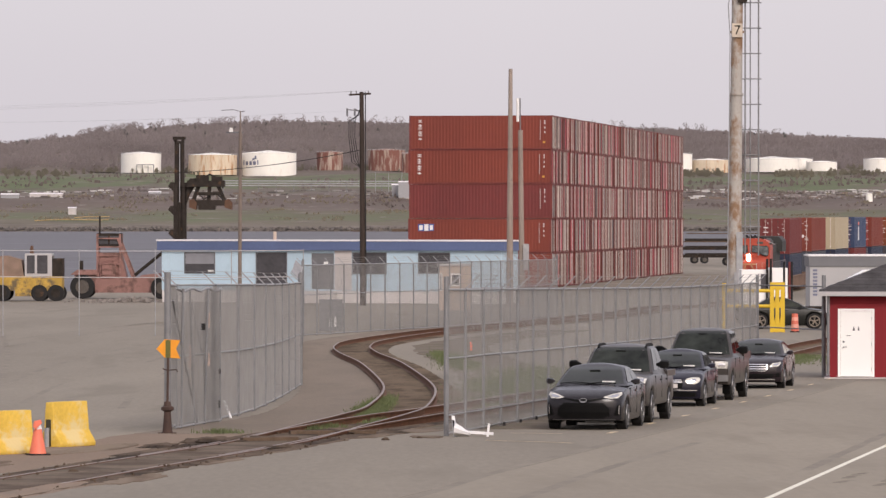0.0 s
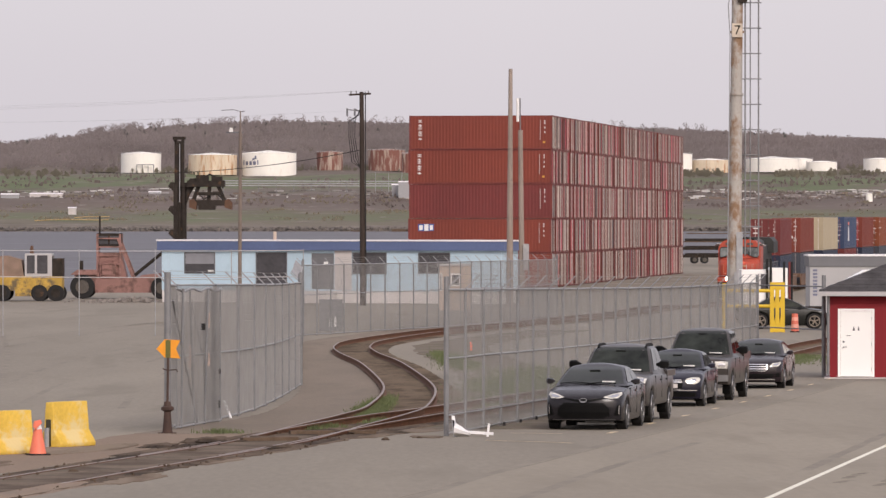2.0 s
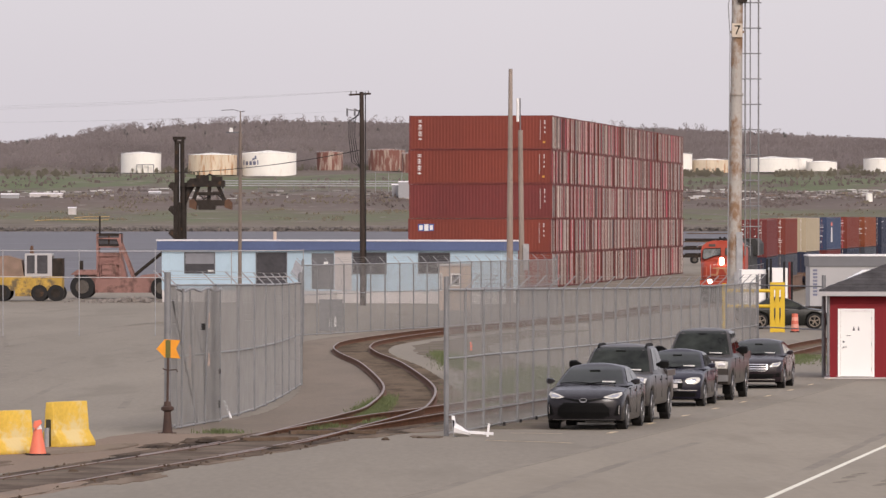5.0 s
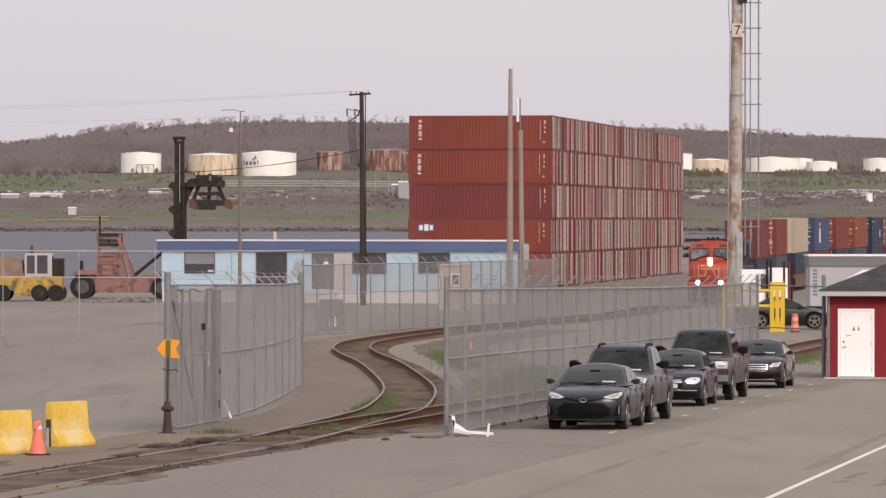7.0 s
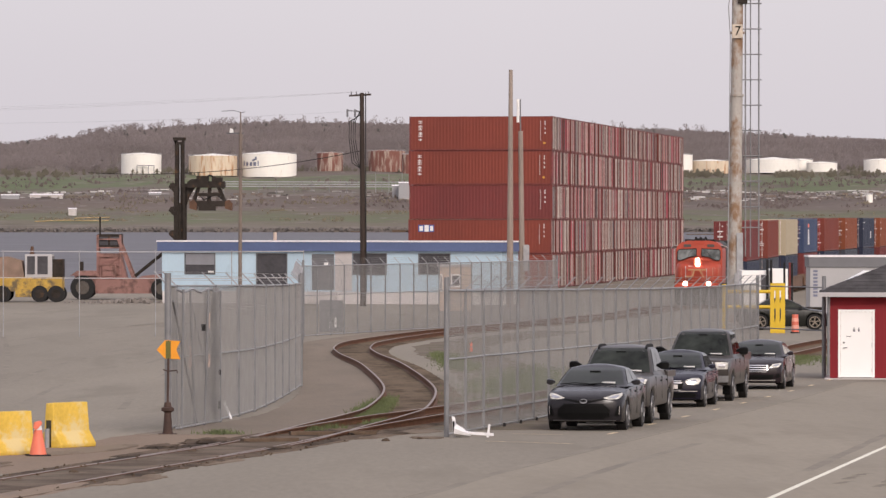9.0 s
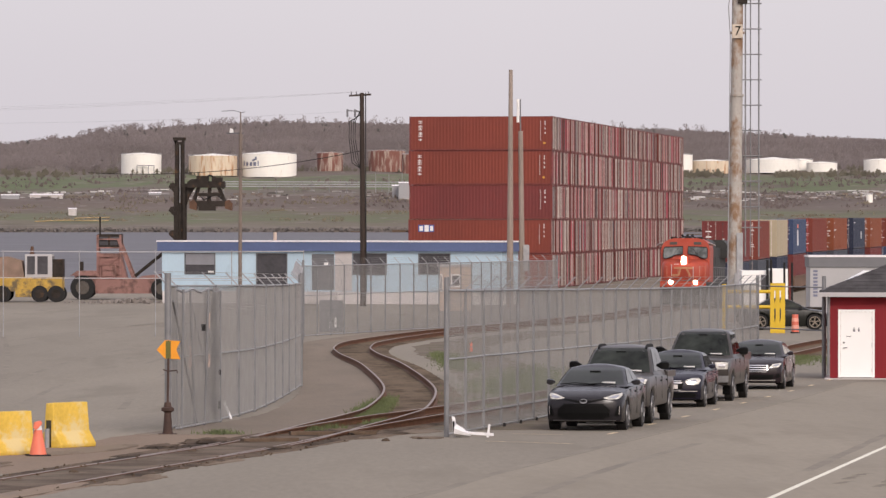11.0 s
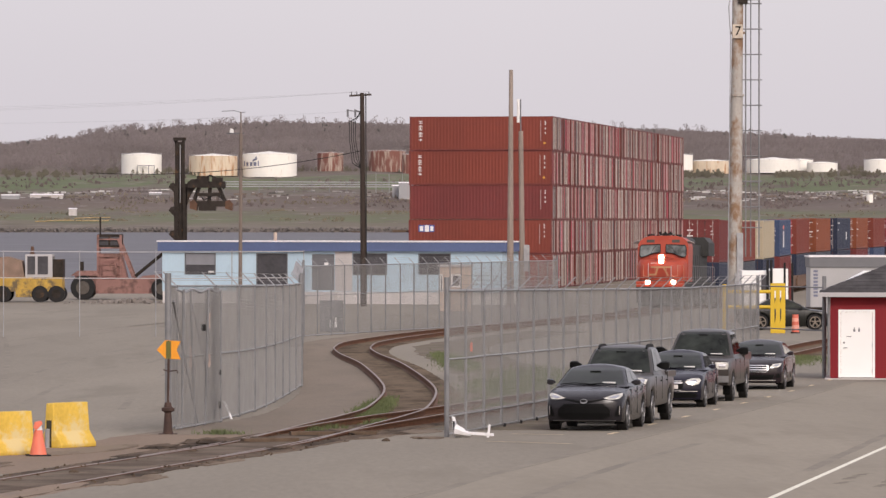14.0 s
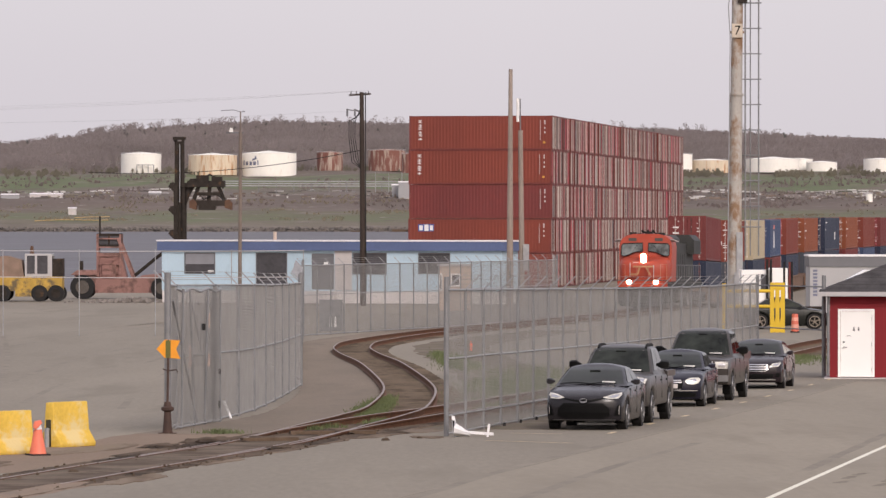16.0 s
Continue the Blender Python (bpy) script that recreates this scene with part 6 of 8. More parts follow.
    face += [("intake", M_TRIMBLACK, mirror_poly([(0.60, 0.32), (0.66, 0.46)]), 0.012), ("bumper_bar", M_CHROME, mirror_poly([(0.68, 0.265), (0.70, 0.295)]), 0.018), ("fog_trim", M_TRIMBLACK, [(0.70, 0.36), (0.82, 0.38), (0.81, 0.50), (0.72, 0.48)], 0.012)]
    spec = sedan_spec(4.85, 0.915, 1.485, 0.03, wb=2.73, front=0.95, face=face, r=0.335)
    spec["handle_mat"] = M_CHROME
    make_car("sedan", "black-plum sedan with a barred chrome grille parked last in line", spec, pose(9.53, 147.95, ground_z(147.95), -0.62, 0, -9.6), M_PLUM)

    spec = sedan_spec(4.7, 0.9, 1.6, 0.08, wb=2.75, front=0.95, r=0.40, face=[("headlight", M_LENS, [(0.5, 0.76), (0.80, 0.78), (0.82, 0.88), (0.6, 0.86)], 0.014)])
    spec["rim"] = M_DUSTRIM
    make_car("sedan", "black car standing sideways beside an orange drum", spec, pose(19.7, 243.2, ground_z(242), 0, 0, 90), M_BLACKCAR, "")


M_DUSTRIM = paint("dusty pale rim", (0.30, 0.25, 0.20), 0.6, metal=0.2, scale=5, vary=0.25)
M_BLACKCAR = paint("dusty black car paint", (0.014, 0.015, 0.013), 0.28, spec=0.45, scale=1, vary=0.2)


# ---- the red hut ----
def build_hut():
    t = thing("hut", "small red-sided washroom hut with a white door and grey hip roof", "hut", pose(12.93, 160.9, ground_z(161), 0, 0, -4.8))
    bm = B()
    box(bm, 0.03, 0.36, 0.02, 0.12, 0, 2.78)
    box(bm, 1.46, 5.2, 0.02, 0.12, 0, 2.78)
    box(bm, 0.36, 1.46, 0.02, 0.12, 2.28, 2.78)
    box(bm, 0.03, 0.13, 0.12, 3.6, 0, 2.78)
    box(bm, 5.1, 5.2, 0.12, 3.6, 0, 2.78)
    box(bm, 0.13, 5.1, 3.5, 3.6, 0, 2.78)
    wall = part("wall", bm, M_SIDING, t)
    bm = B()
    prism(bm, [(0.0, 0.0), (0.02, -0.002), (0.0, 0.086)], "x", 0, 1.0)
    for v in bm.verts:
        v.co.y = -v.co.y * 0.9
    seed = part("siding_board", bm, M_SIDING, t)
    n, used = 31, False
    for i in range(n):
        z = 0.06 + i * 0.0875
        spans = [(0.03, 0.30), (1.52, 5.2)] if z < 2.25 else [(0.03, 5.2)]
        for a, b in spans:
            m = pose(a, 0.02, z) @ Matrix.Diagonal((b - a, 1, 1, 1))
            if not used:
                seed.matrix_local, used = m, True
            else:
                again(seed, "siding_board", m, t)
    bm = B()
    for a, b in ((0.30, 0.38), (1.44, 1.52)):
        box(bm, a, b, -0.02, 0.10, 0.05, 2.33)
    box(bm, 0.38, 1.44, -0.02, 0.10, 2.25, 2.33)
    part("door_frame", bm, M_DOORWHITE, t)
    bm = B()
    box(bm, 0.385, 1.435, 0.0, 0.05, 0.06, 2.245)
    d = part("door", rounded(bm, 0.006, 1), M_DOORWHITE, t, "white steel door")
    bm = B()
    rod(bm, (0.49, 0.0, 1.05), (0.49, -0.06, 1.05), 0.022, seg=8)
    rod(bm, (0.49, -0.06, 1.05), (0.60, -0.06, 1.05), 0.014, seg=8)
    part("handle", bm, M_CHROME, d, "steel lever handle")
    bm = B()
    rod(bm, (0.49, 0.0, 1.22), (0.49, -0.02, 1.22), 0.035, seg=12)
    part("lock", bm, M_GREYTRIM, d)
    for x, tip in ((0.83, 0.04), (0.99, 0.022)):
        bm = B()
        rod(bm, (x, 0.0, 1.71), (x, -0.006, 1.71), 0.022, seg=10)
        prism(bm, [(x - 0.03, 1.68), (x + 0.03, 1.68), (x + tip, 1.59), (x - tip, 1.59)], "y", -0.006, 0)
        part("door_sign", bm, M_GREYTRIM, d, "small dark washroom pictogram")
    bm = B()
    box(bm, 0.57, 0.74, -0.006, 0, 1.42, 1.435)
    part("door_notice", bm, M_TRIMBLACK, d, "thin dark notice bar")
    for z in (0.3, 1.15, 2.0):
        bm = B()
        rod(bm, (1.43, -0.012, z - 0.06), (1.43, -0.012, z + 0.06), 0.012, seg=6)
        part("hinge", bm, M_GALV, d)
    bm = B()
    e = (-0.34, 5.55, -0.36, 3.95)
    apex0, apex1 = (2.55, 1.79, 4.05), (2.65, 1.80, 4.05)
    c = [bm.verts.new((x, y, 2.83)) for x, y in ((e[0], e[2]), (e[1], e[2]), (e[1], e[3]), (e[0], e[3]))]
    c2 = [bm.verts.new((v.co.x, v.co.y, 2.90)) for v in c]
    a, b = bm.verts.new(apex0), bm.verts.new(apex1)
    bm.faces.new(c[::-1])
    for i in range(4):
        bm.faces.new((c[i], c[(i + 1) % 4], c2[(i + 1) % 4], c2[i]))
    bm.faces.new((c2[0], c2[1], b, a))
    bm.faces.new((c2[1], c2[2], b))
    bm.faces.new((c2[2], c2[3], a, b))
    bm.faces.new((c2[3], c2[0], a))
    roof = part("roof", bm, M_SHINGLE, t)
    # shingle courses on the two visible slopes
    for i in range(9):
        f0, f1 = i / 10, (i + 1.15) / 10
        bm = B()
        for k, q in ((0, 1), (3, 0)):
            pk, pq = c2v(e, k), c2v(e, q)
            tip_k, tip_q = Vector(apex0), Vector(apex1 if q == 1 else apex0)
            up = Vector((0, 0, 0.012 + 0.01))
            lo0, lo1 = pk.lerp(tip_k, f0) + up, pq.lerp(tip_q, f0) + up
            hi0, hi1 = pk.lerp(tip_k, min(f1, 1)) + Vector((0, 0, 0.006)), pq.lerp(tip_q, min(f1, 1)) + Vector((0, 0, 0.006))
            vs = [bm.verts.new(v) for v in (lo0, lo1, hi1, hi0)]
            bm.faces.new(vs)
            lows = [bm.verts.new(v - Vector((0, 0, 0.02))) for v in (lo0, lo1)]
            bm.faces.new((lows[0], lows[1], vs[1], vs[0]))
        part("shingle_course", bm, M_SHINGLE, roof)
    bm = B()
    box(bm, -0.37, 5.58, -0.40, -0.34, 2.76, 2.91)
    box(bm, -0.38, -0.34, -0.34, 3.98, 2.76, 2.91)
    part("fascia", bm, M_TRIM, t, "light grey roof fascia")
    bm = B()
    box(bm, -0.3, 5.5, -0.3, 3.9, 2.75, 2.78)
    part("soffit", bm, M_TRIM, t)
    bm = B()
    chain(bm, [(-0.02, -0.06, 2.74), (-0.02, -0.04, 2.55), (-0.02, -0.04, 0.1)], 0.045, 8)
    part("downpipe", bm, M_GALV_DARK, t)
    bm = B()
    box(bm, -0.15, 5.4, -0.5, 3.7, -0.12, 0.03)
    part("slab", bm, M_PALE, t)


def c2v(e, k):
    return Vector(((e[0], e[2]), (e[1], e[2]), (e[1], e[3]), (e[0], e[3]))[k] + (2.90,))


# ---- the blue office ----
def office_window(t, x0, x1, z0, z1, blind=0.55, dark=False):
    bm = B()
    for a, b, c, d in ((x0 - 0.06, x0, z0, z1), (x1, x1 + 0.06, z0, z1), (x0 - 0.06, x1 + 0.06, z1, z1 + 0.06), (x0 - 0.06, x1 + 0.06, z0 - 0.06, z0)):
        box(bm, a, b, -0.035, 0.08, c, d)
    win = part("window", bm, M_GREYTRIM, t, "grey framed window")
    bm = B()
    box(bm, x0, x1, 0.02, 0.05, z0, z1)
    part("pane", bm, M_GLASS, win)
    if blind:
        bm = B()
        box(bm, x0 + 0.02, x1 - 0.02, 0.0, 0.018, z1 - (z1 - z0) * blind, z1 - 0.01)
        part("blind", bm, M_BLIND, win)


def build_office():
    turn = -19.9
    t = thing("office_building", "long single-storey pale blue office with a slate-blue fascia", "office", pose(-19.5, 333, -1.05, 0, 0, turn))
    L, Dp = 24.96, 3.4
    bm = B()
    openings = [(1.76, 3.95, 2.05, 3.42), (7.1, 9.3, 1.35, 3.42), (11.15, 12.8, 0.95, 3.42), (14.2, 16.6, 2.05, 3.42), (19.0, 21.2, 2.1, 3.42)]
    x = 0.0
    for a, b, c, d in openings:
        box(bm, x, a, 0, 0.15, 0.85, 3.62)
        box(bm, a, b, 0, 0.15, 0.85, c)
        box(bm, a, b, 0, 0.15, d, 3.62)
        x = b
    box(bm, x, L, 0, 0.15, 0.85, 3.62)
    box(bm, 0, 0.15, 0.15, Dp, 0.85, 3.62)
    box(bm, L - 0.15, L, 0.15, Dp, 0.85, 3.62)
    box(bm, 0.15, L - 0.15, Dp - 0.15, Dp, 0.85, 3.62)
    part("wall", bm, M_WALL_BLUE, t)
    for i in range(int(L / 1.22)):
        x = 0.6 + i * 1.22
        if any(a - 0.1 < x + 0.03 < b + 0.1 for a, b, _, _ in openings):
            continue
        bm = B()
        box(bm, x, x + 0.06, -0.012, 0.0, 0.85, 3.62)
        part("cladding_joint", bm, M_WALL_BLUE, t)
    bm = B()
    box(bm, 0.02, L - 0.02, 0.03, Dp - 0.05, -0.15, 0.85)
    part("skirting", bm, M_SKIRT, t, "pale grey skirting")
    bm = B()
    box(bm, -0.25, L + 0.25, -0.25, Dp + 0.25, 3.62, 4.24)
    part("fascia", bm, M_FASCIA, t, "slate-blue roof fascia")
    bm = B()
    box(bm, -0.30, L + 0.30, -0.30, Dp + 0.30, 4.24, 4.34)
    part("roof", bm, M_ROOFWHITE, t, "white flat roof edge")
    for i, (a, b, c, d) in enumerate(openings):
        if i == 2:
            bm = B()
            box(bm, a, b, 0.03, 0.09, c, d)
            dr = part("door", bm, M_GREYTRIM, t, "grey double door")
            bm = B()
            box(bm, a + 0.9, a + 1.2, 0.01, 0.03, 2.6, 2.85)
            part("door_notice", bm, M_WHITE, dr, "white door notice")
        else:
            office_window(t, a, b, c, d, 0.55 if i == 0 else 0.0)
    bm = B()
    box(bm, 2.9 + 0.6, 3.9, -0.12, -0.02, 2.1, 2.25)
    part("window_unit", bm, M_WHITE, t, "small white window fan")
    bm = B()
    box(bm, 12.85, 14.1, -0.02, 0.0, 0.9, 3.6)
    part("beige_panel", bm, M_PALE, t)
    bm = B()
    rod(bm, (7.8, 1.6, 4.34), (7.8, 1.6, 4.9), 0.12, seg=10)
    part("roof_vent", bm, M_BEIGE, t)
    for k in range(3):
        bm = B()
        box(bm, 10.9, 13.0, -0.9 + 0.3 * k, 0.0, 0.0 + 0.28 * k, 0.28 + 0.28 * k)
        part("step", bm, M_PALE, t)
    # site shed
    s = thing("shed", "small beige shed with a white-framed window behind the fence", "shed", pose(-0.25, 300, ground_z(300)))
    bm = B()
    box(bm, 0, 2.0, 0, 2.2, 0, 2.75)
    part("wall", bm, M_BEIGE, s)
    bm = B()
    box(bm, -0.12, 2.12, -0.12, 2.3, 2.75, 2.88)
    part("roof", bm, M_TRIM, s)
    for x0, x1, z0 in ((0.72, 1.36, 1.48), (-0.02, 0.2, 1.2)):
        bm = B()
        box(bm, x0, x1, -0.04, 0.0, z0, 2.3)
        f = part("window_frame", bm, M_WHITE, s)
        bm = B()
        box(bm, x0 + 0.1, x1 - 0.1 if x1 > 0.3 else x1 - 0.05, -0.05, -0.03, z0 + 0.1, 2.2)
        part("pane", bm, M_GLASS, f)
    b = thing("equipment_cabinet", "dark steel cabinet with two white strips behind the fence", "cabinet", pose(-6.15, 238.5, ground_z(238)))
    bm = B()
    box(bm, 0, 1.15, 0, 0.8, 0, 1.55)
    body = part("body", rounded(bm, 0.03), M_GALV_DARK, b)
    for x in (0.5, 0.74):
        bm = B()
        prism(bm, [(x, 0.2), (x + 0.12, 0.2), (x + 0.1, 0.72), (x + 0.03, 0.72)], "y", -0.01, 0)
        part("strip", bm, M_WHITE, body, "white strip")


# ---- poles and mast ----
M_LAMPPOLE = paint("brown lamp pole wood", (0.19, 0.15, 0.125), 0.9, scale=1.2, vary=0.3, fine=14, streak=0.12)

def sag(a, b, drop, n=14):
    a, b = Vector(a), Vector(b)
    return [a.lerp(b, i / n) - Vector((0, 0, drop * 4 * (i / n) * (1 - i / n))) for i in range(n + 1)]


def build_poles():
    z0 = ground_z(318)
    t = thing("utility_pole", "dark creosoted utility pole with cross-arm and hanging cables", "utility pole", pose(-5.39, 318, z0))
    h = 13.13 - z0
    bm = B()
    rod(bm, (0.1, 0, -0.2), (0, 0, h), 0.21, 0.14, seg=12)
    part("shaft", bm, M_DARKPOLE, t, smooth=True)
    bm = B()
    beam(bm, (-0.85, 0, h - 0.2), (0.62, 0, h - 0.12), 0.10, 0.12)
    arm = part("crossarm", bm, M_DARKPOLE, t)
    for x in (-0.7, -0.35, 0.45):
        bm = B()
        rod(bm, (x, 0, h - 0.12), (x, 0, h + 0.08), 0.045, 0.03, seg=8)
        part("insulator", bm, M_GREYTRIM, arm)
    for k, x in enumerate((-0.45, -0.95)):
        bm = B()
        beam(bm, (0, 0, h - 1.3), (x, 0, h - 1.15), 0.06, 0.06)
        rod(bm, (x, 0, h - 1.6), (x, 0, h - 1.1), 0.07, seg=8)
        part("cutout", bm, M_GREYTRIM, t)
    bm = B()
    for k in range(4):
        x = -0.25 - 0.13 * k
        chain(bm, [(-0.12, -0.1, h - 1.2 - 0.1 * k), (x - 0.18, -0.1, h - 1.9), (x - 0.2, -0.1, h - 3.0), (x, -0.1, h - 4.2 - 0.15 * k), (-0.12, -0.12, h - 5.0)], 0.025, 5)
    part("hanging_cable", bm, M_BLACK, t)
    bm = B()
    chain(bm, [(0.25, -0.15, h), (0.27, -0.15, h - 8), (0.3, -0.15, 1)], 0.035, 6)
    part("riser", bm, M_BLACK, t)
    for k, (dx, dz) in enumerate(((-0.7, 0.05), (-0.35, 0.05), (0.45, 0.1), (-0.1, -0.9))):
        bm = B()
        a = (-5.39 + dx, 318, 13.13 + dz - (0.0 if k < 3 else 0.3))
        b = (-58 + k * 2, 286 - k * 8, 10.9 - 0.16 * k)
        chain(bm, sag(a, b, 0.35 + 0.1 * k), 0.0045, 4)
        tagged(part("overhead_wire", bm, M_GALV_DARK), "thin sagging overhead wire from the utility pole", "wire", "overhead wires")
    bm = B()
    chain(bm, sag((-5.39, 318, 9.3), (-24, 325, 7.9), 0.6), 0.03, 4)
    tagged(part("overhead_wire", bm, M_BLACK), "dark cable hanging between the poles", "wire", "overhead wires")

    z0 = ground_z(326)
    t = thing("lamp_pole", "weathered wooden pole with a small lamp and aerial", "lamp pole", pose(-13.8, 326, z0))
    h = 12.04 - z0
    bm = B()
    rod(bm, (0, 0, -0.2), (0.05, 0, h - 1.4), 0.135, 0.115, seg=10)
    rod(bm, (0.05, 0, h - 1.5), (0.05, 0, h), 0.055, 0.045, seg=8)
    part("shaft", bm, M_LAMPPOLE, t, smooth=True)
    bm = B()
    chain(bm, [(-1.25, 0, h + 0.05), (-0.4, 0, h + 0.1), (0.1, 0, h - 0.05), (0.35, 0, h + 0.0)], 0.025, 5)
    for x in (-1.0, -0.75, -0.5, 0.2):
        rod(bm, (x, -0.3, h + 0.06), (x, 0.3, h + 0.06), 0.012, seg=4)
    part("aerial", bm, M_GREYTRIM, t)
    bm = B()
    beam(bm, (-0.9, 0, h - 1.45), (0.25, 0, h - 1.45), 0.1, 0.1)
    arm = part("lamp_arm", bm, M_GREYTRIM, t)
    bm = B()
    prism(bm, [(-0.72, h - 1.42), (-0.44, h - 1.42), (-0.47, h - 1.16), (-0.66, h - 1.10)], "y", -0.15, 0.15)
    part("lamp_head", bm, M_WHITE, arm)

    z0 = ground_z(310)
    for x, top, r0, r1, lean, lab in ((4.3, 14.4, 0.235, 0.125, 0.06, "tall bare weathered grey timber pole"), (5.12, 10.45, 0.19, 0.15, -0.13, "bare grey timber pole with a white conduit at its top")):
        t = thing("timber_pole", lab, "pole", pose(x, 310, z0), "bare timber poles")
        bm = B()
        rod(bm, (0, 0, -0.2), (lean, 0, (top - z0) * 1.0), r0, r1, seg=12)
        part("shaft", bm, M_WOODPOLE, t, smooth=True)
        if x > 5:
            bm = B()
            rod(bm, (-0.30, -0.1, 11.0 - z0), (-0.30, -0.1, 12.5 - z0), 0.10, seg=8)
            part("conduit", bm, M_WHITE, t, "white conduit")
            bm = B()
            rod(bm, (-0.13, -0.1, 10.0 - z0), (-0.15, -0.1, 12.5 - z0), 0.045, seg=8)
            part("service_mast", bm, M_GREYTRIM, t, "thin grey service mast")
            bm = B()
            box(bm, 0.05, 0.42, -0.3, 0.0, 2.4, 4.1)
            part("meter_box", bm, M_GALV, t, "grey meter box")

    z0 = ground_z(262)
    t = thing("light_mast", "tall peeling steel light mast with a number plate and ladder", "light mast", pose(15.86, 262, z0))
    H = 24.0
    bm = B()
    for a, b, ra, rb in ((0, 7.6, 0.40, 0.37), (7.6, 12.4, 0.355, 0.34), (12.4, H, 0.325, 0.28)):
        rod(bm, (0.011 * a, 0, a - (0.2 if a == 0 else 0)), (0.011 * b, 0, b), ra, rb, seg=14)
    for z in (7.6, 12.4, 15.8):
        rod(bm, (0.011 * z, 0, z - 0.06), (0.011 * z, 0, z + 0.06), 0.40, seg=14)
    part("shaft", bm, M_MAST, t, smooth=True)
    bm = B()
    box(bm, -0.02, 0.55, -0.42, -0.36, 15.5, 16.25)
    for v in bm.verts:
        v.co.x -= 0.10
    pl = part("number_plate", bm, paint("cream plate", (0.55, 0.47, 0.38), 0.6), t, "cream plate with a dark figure")
    txt = bpy.data.curves.new("figure", "FONT")
    txt.body, txt.size, txt.extrude = "7", 0.72, 0.004
    txt.align_x, txt.align_y = "CENTER", "CENTER"
    txt.materials.append(M_TRIMBLACK)
    fig = new("figure", txt)
    fig.parent = pl
    fig.matrix_local = pose(0.17, -0.425, 15.87, 90, 0, 0)
    bm = B()
    box(bm, 0.12, 0.46, -0.46, -0.2, 2.7, 4.9)
    box(bm, 0.0, 0.5, -0.5, -0.1, 1.2, 2.7)
    part("cable_tray", bm, M_GALV, t)
    bm = B()
    chain(bm, [(-0.20, -0.25, 18), (-0.32, -0.3, 17.2), (-0.22, -0.32, 15.5), (-0.30, -0.36, 8), (-0.38, -0.4, 1)], 0.03, 5)
    part("conduit", bm, M_GALV, t)
    bm = B()
    for x, y in ((0.62, 0.0), (0.92, 0.35), (1.35, 0.0)):
        rod(bm, (x, y, 3.6), (x, y, 18.0), 0.035 if y else 0.045, seg=6)
    lad = part("ladder_rail", bm, M_GALV_DARK, t)
    for k in range(10):
        z = 17.4 - k * 1.385 + (0.0 if k < 8 else 0.25 * (k - 8))
        bm = B()
        chain(bm, [(0.3, 0, z), (0.62, 0, z), (1.5, 0, z)], 0.035, 5)
        chain(bm, [(0.62, 0, z), (0.92, 0.35, z), (1.35, 0, z)], 0.02, 5)
        part("cage_hoop", bm, M_GALV_DARK, lad)
    bm = B()
    rod(bm, (0.3, 0, 17.6), (2.1, -0.1, 17.7), 0.06, seg=6)
    box(bm, 0.2, 0.7, -0.5, 0.2, 17.4, 17.9)
    part("bracket", bm, M_GREASE, t)
    for k in range(6):
        bm = B()
        box(bm, -1.5 + k * 0.55, -1.1 + k * 0.55, -0.3, 0.2, H - 0.1, H + 0.5)
        part("floodlight", bm, M_GREYTRIM, t)


# ---- yard machines ----
M_TWIST = paint("grimy orange steel", (0.0975, 0.045, 0.0225), 0.7, scale=3, vary=0.4)

def big_wheel(t, x, y, r, w, hub=None):
    bm = B()
    rod(bm, (x, y - w / 2, r), (x, y + w / 2, r), r, seg=26)
    wh = part("wheel", rounded(bm, 0.08, 2, 0.9), M_RUBBER, t, smooth=True)
    bm = B()
    rod(bm, (x, y - w / 2 - 0.02, r), (x, y + w / 2 + 0.02, r), r * 0.55, seg=18)
    part("hub", bm, hub or M_STEELRIM, wh)


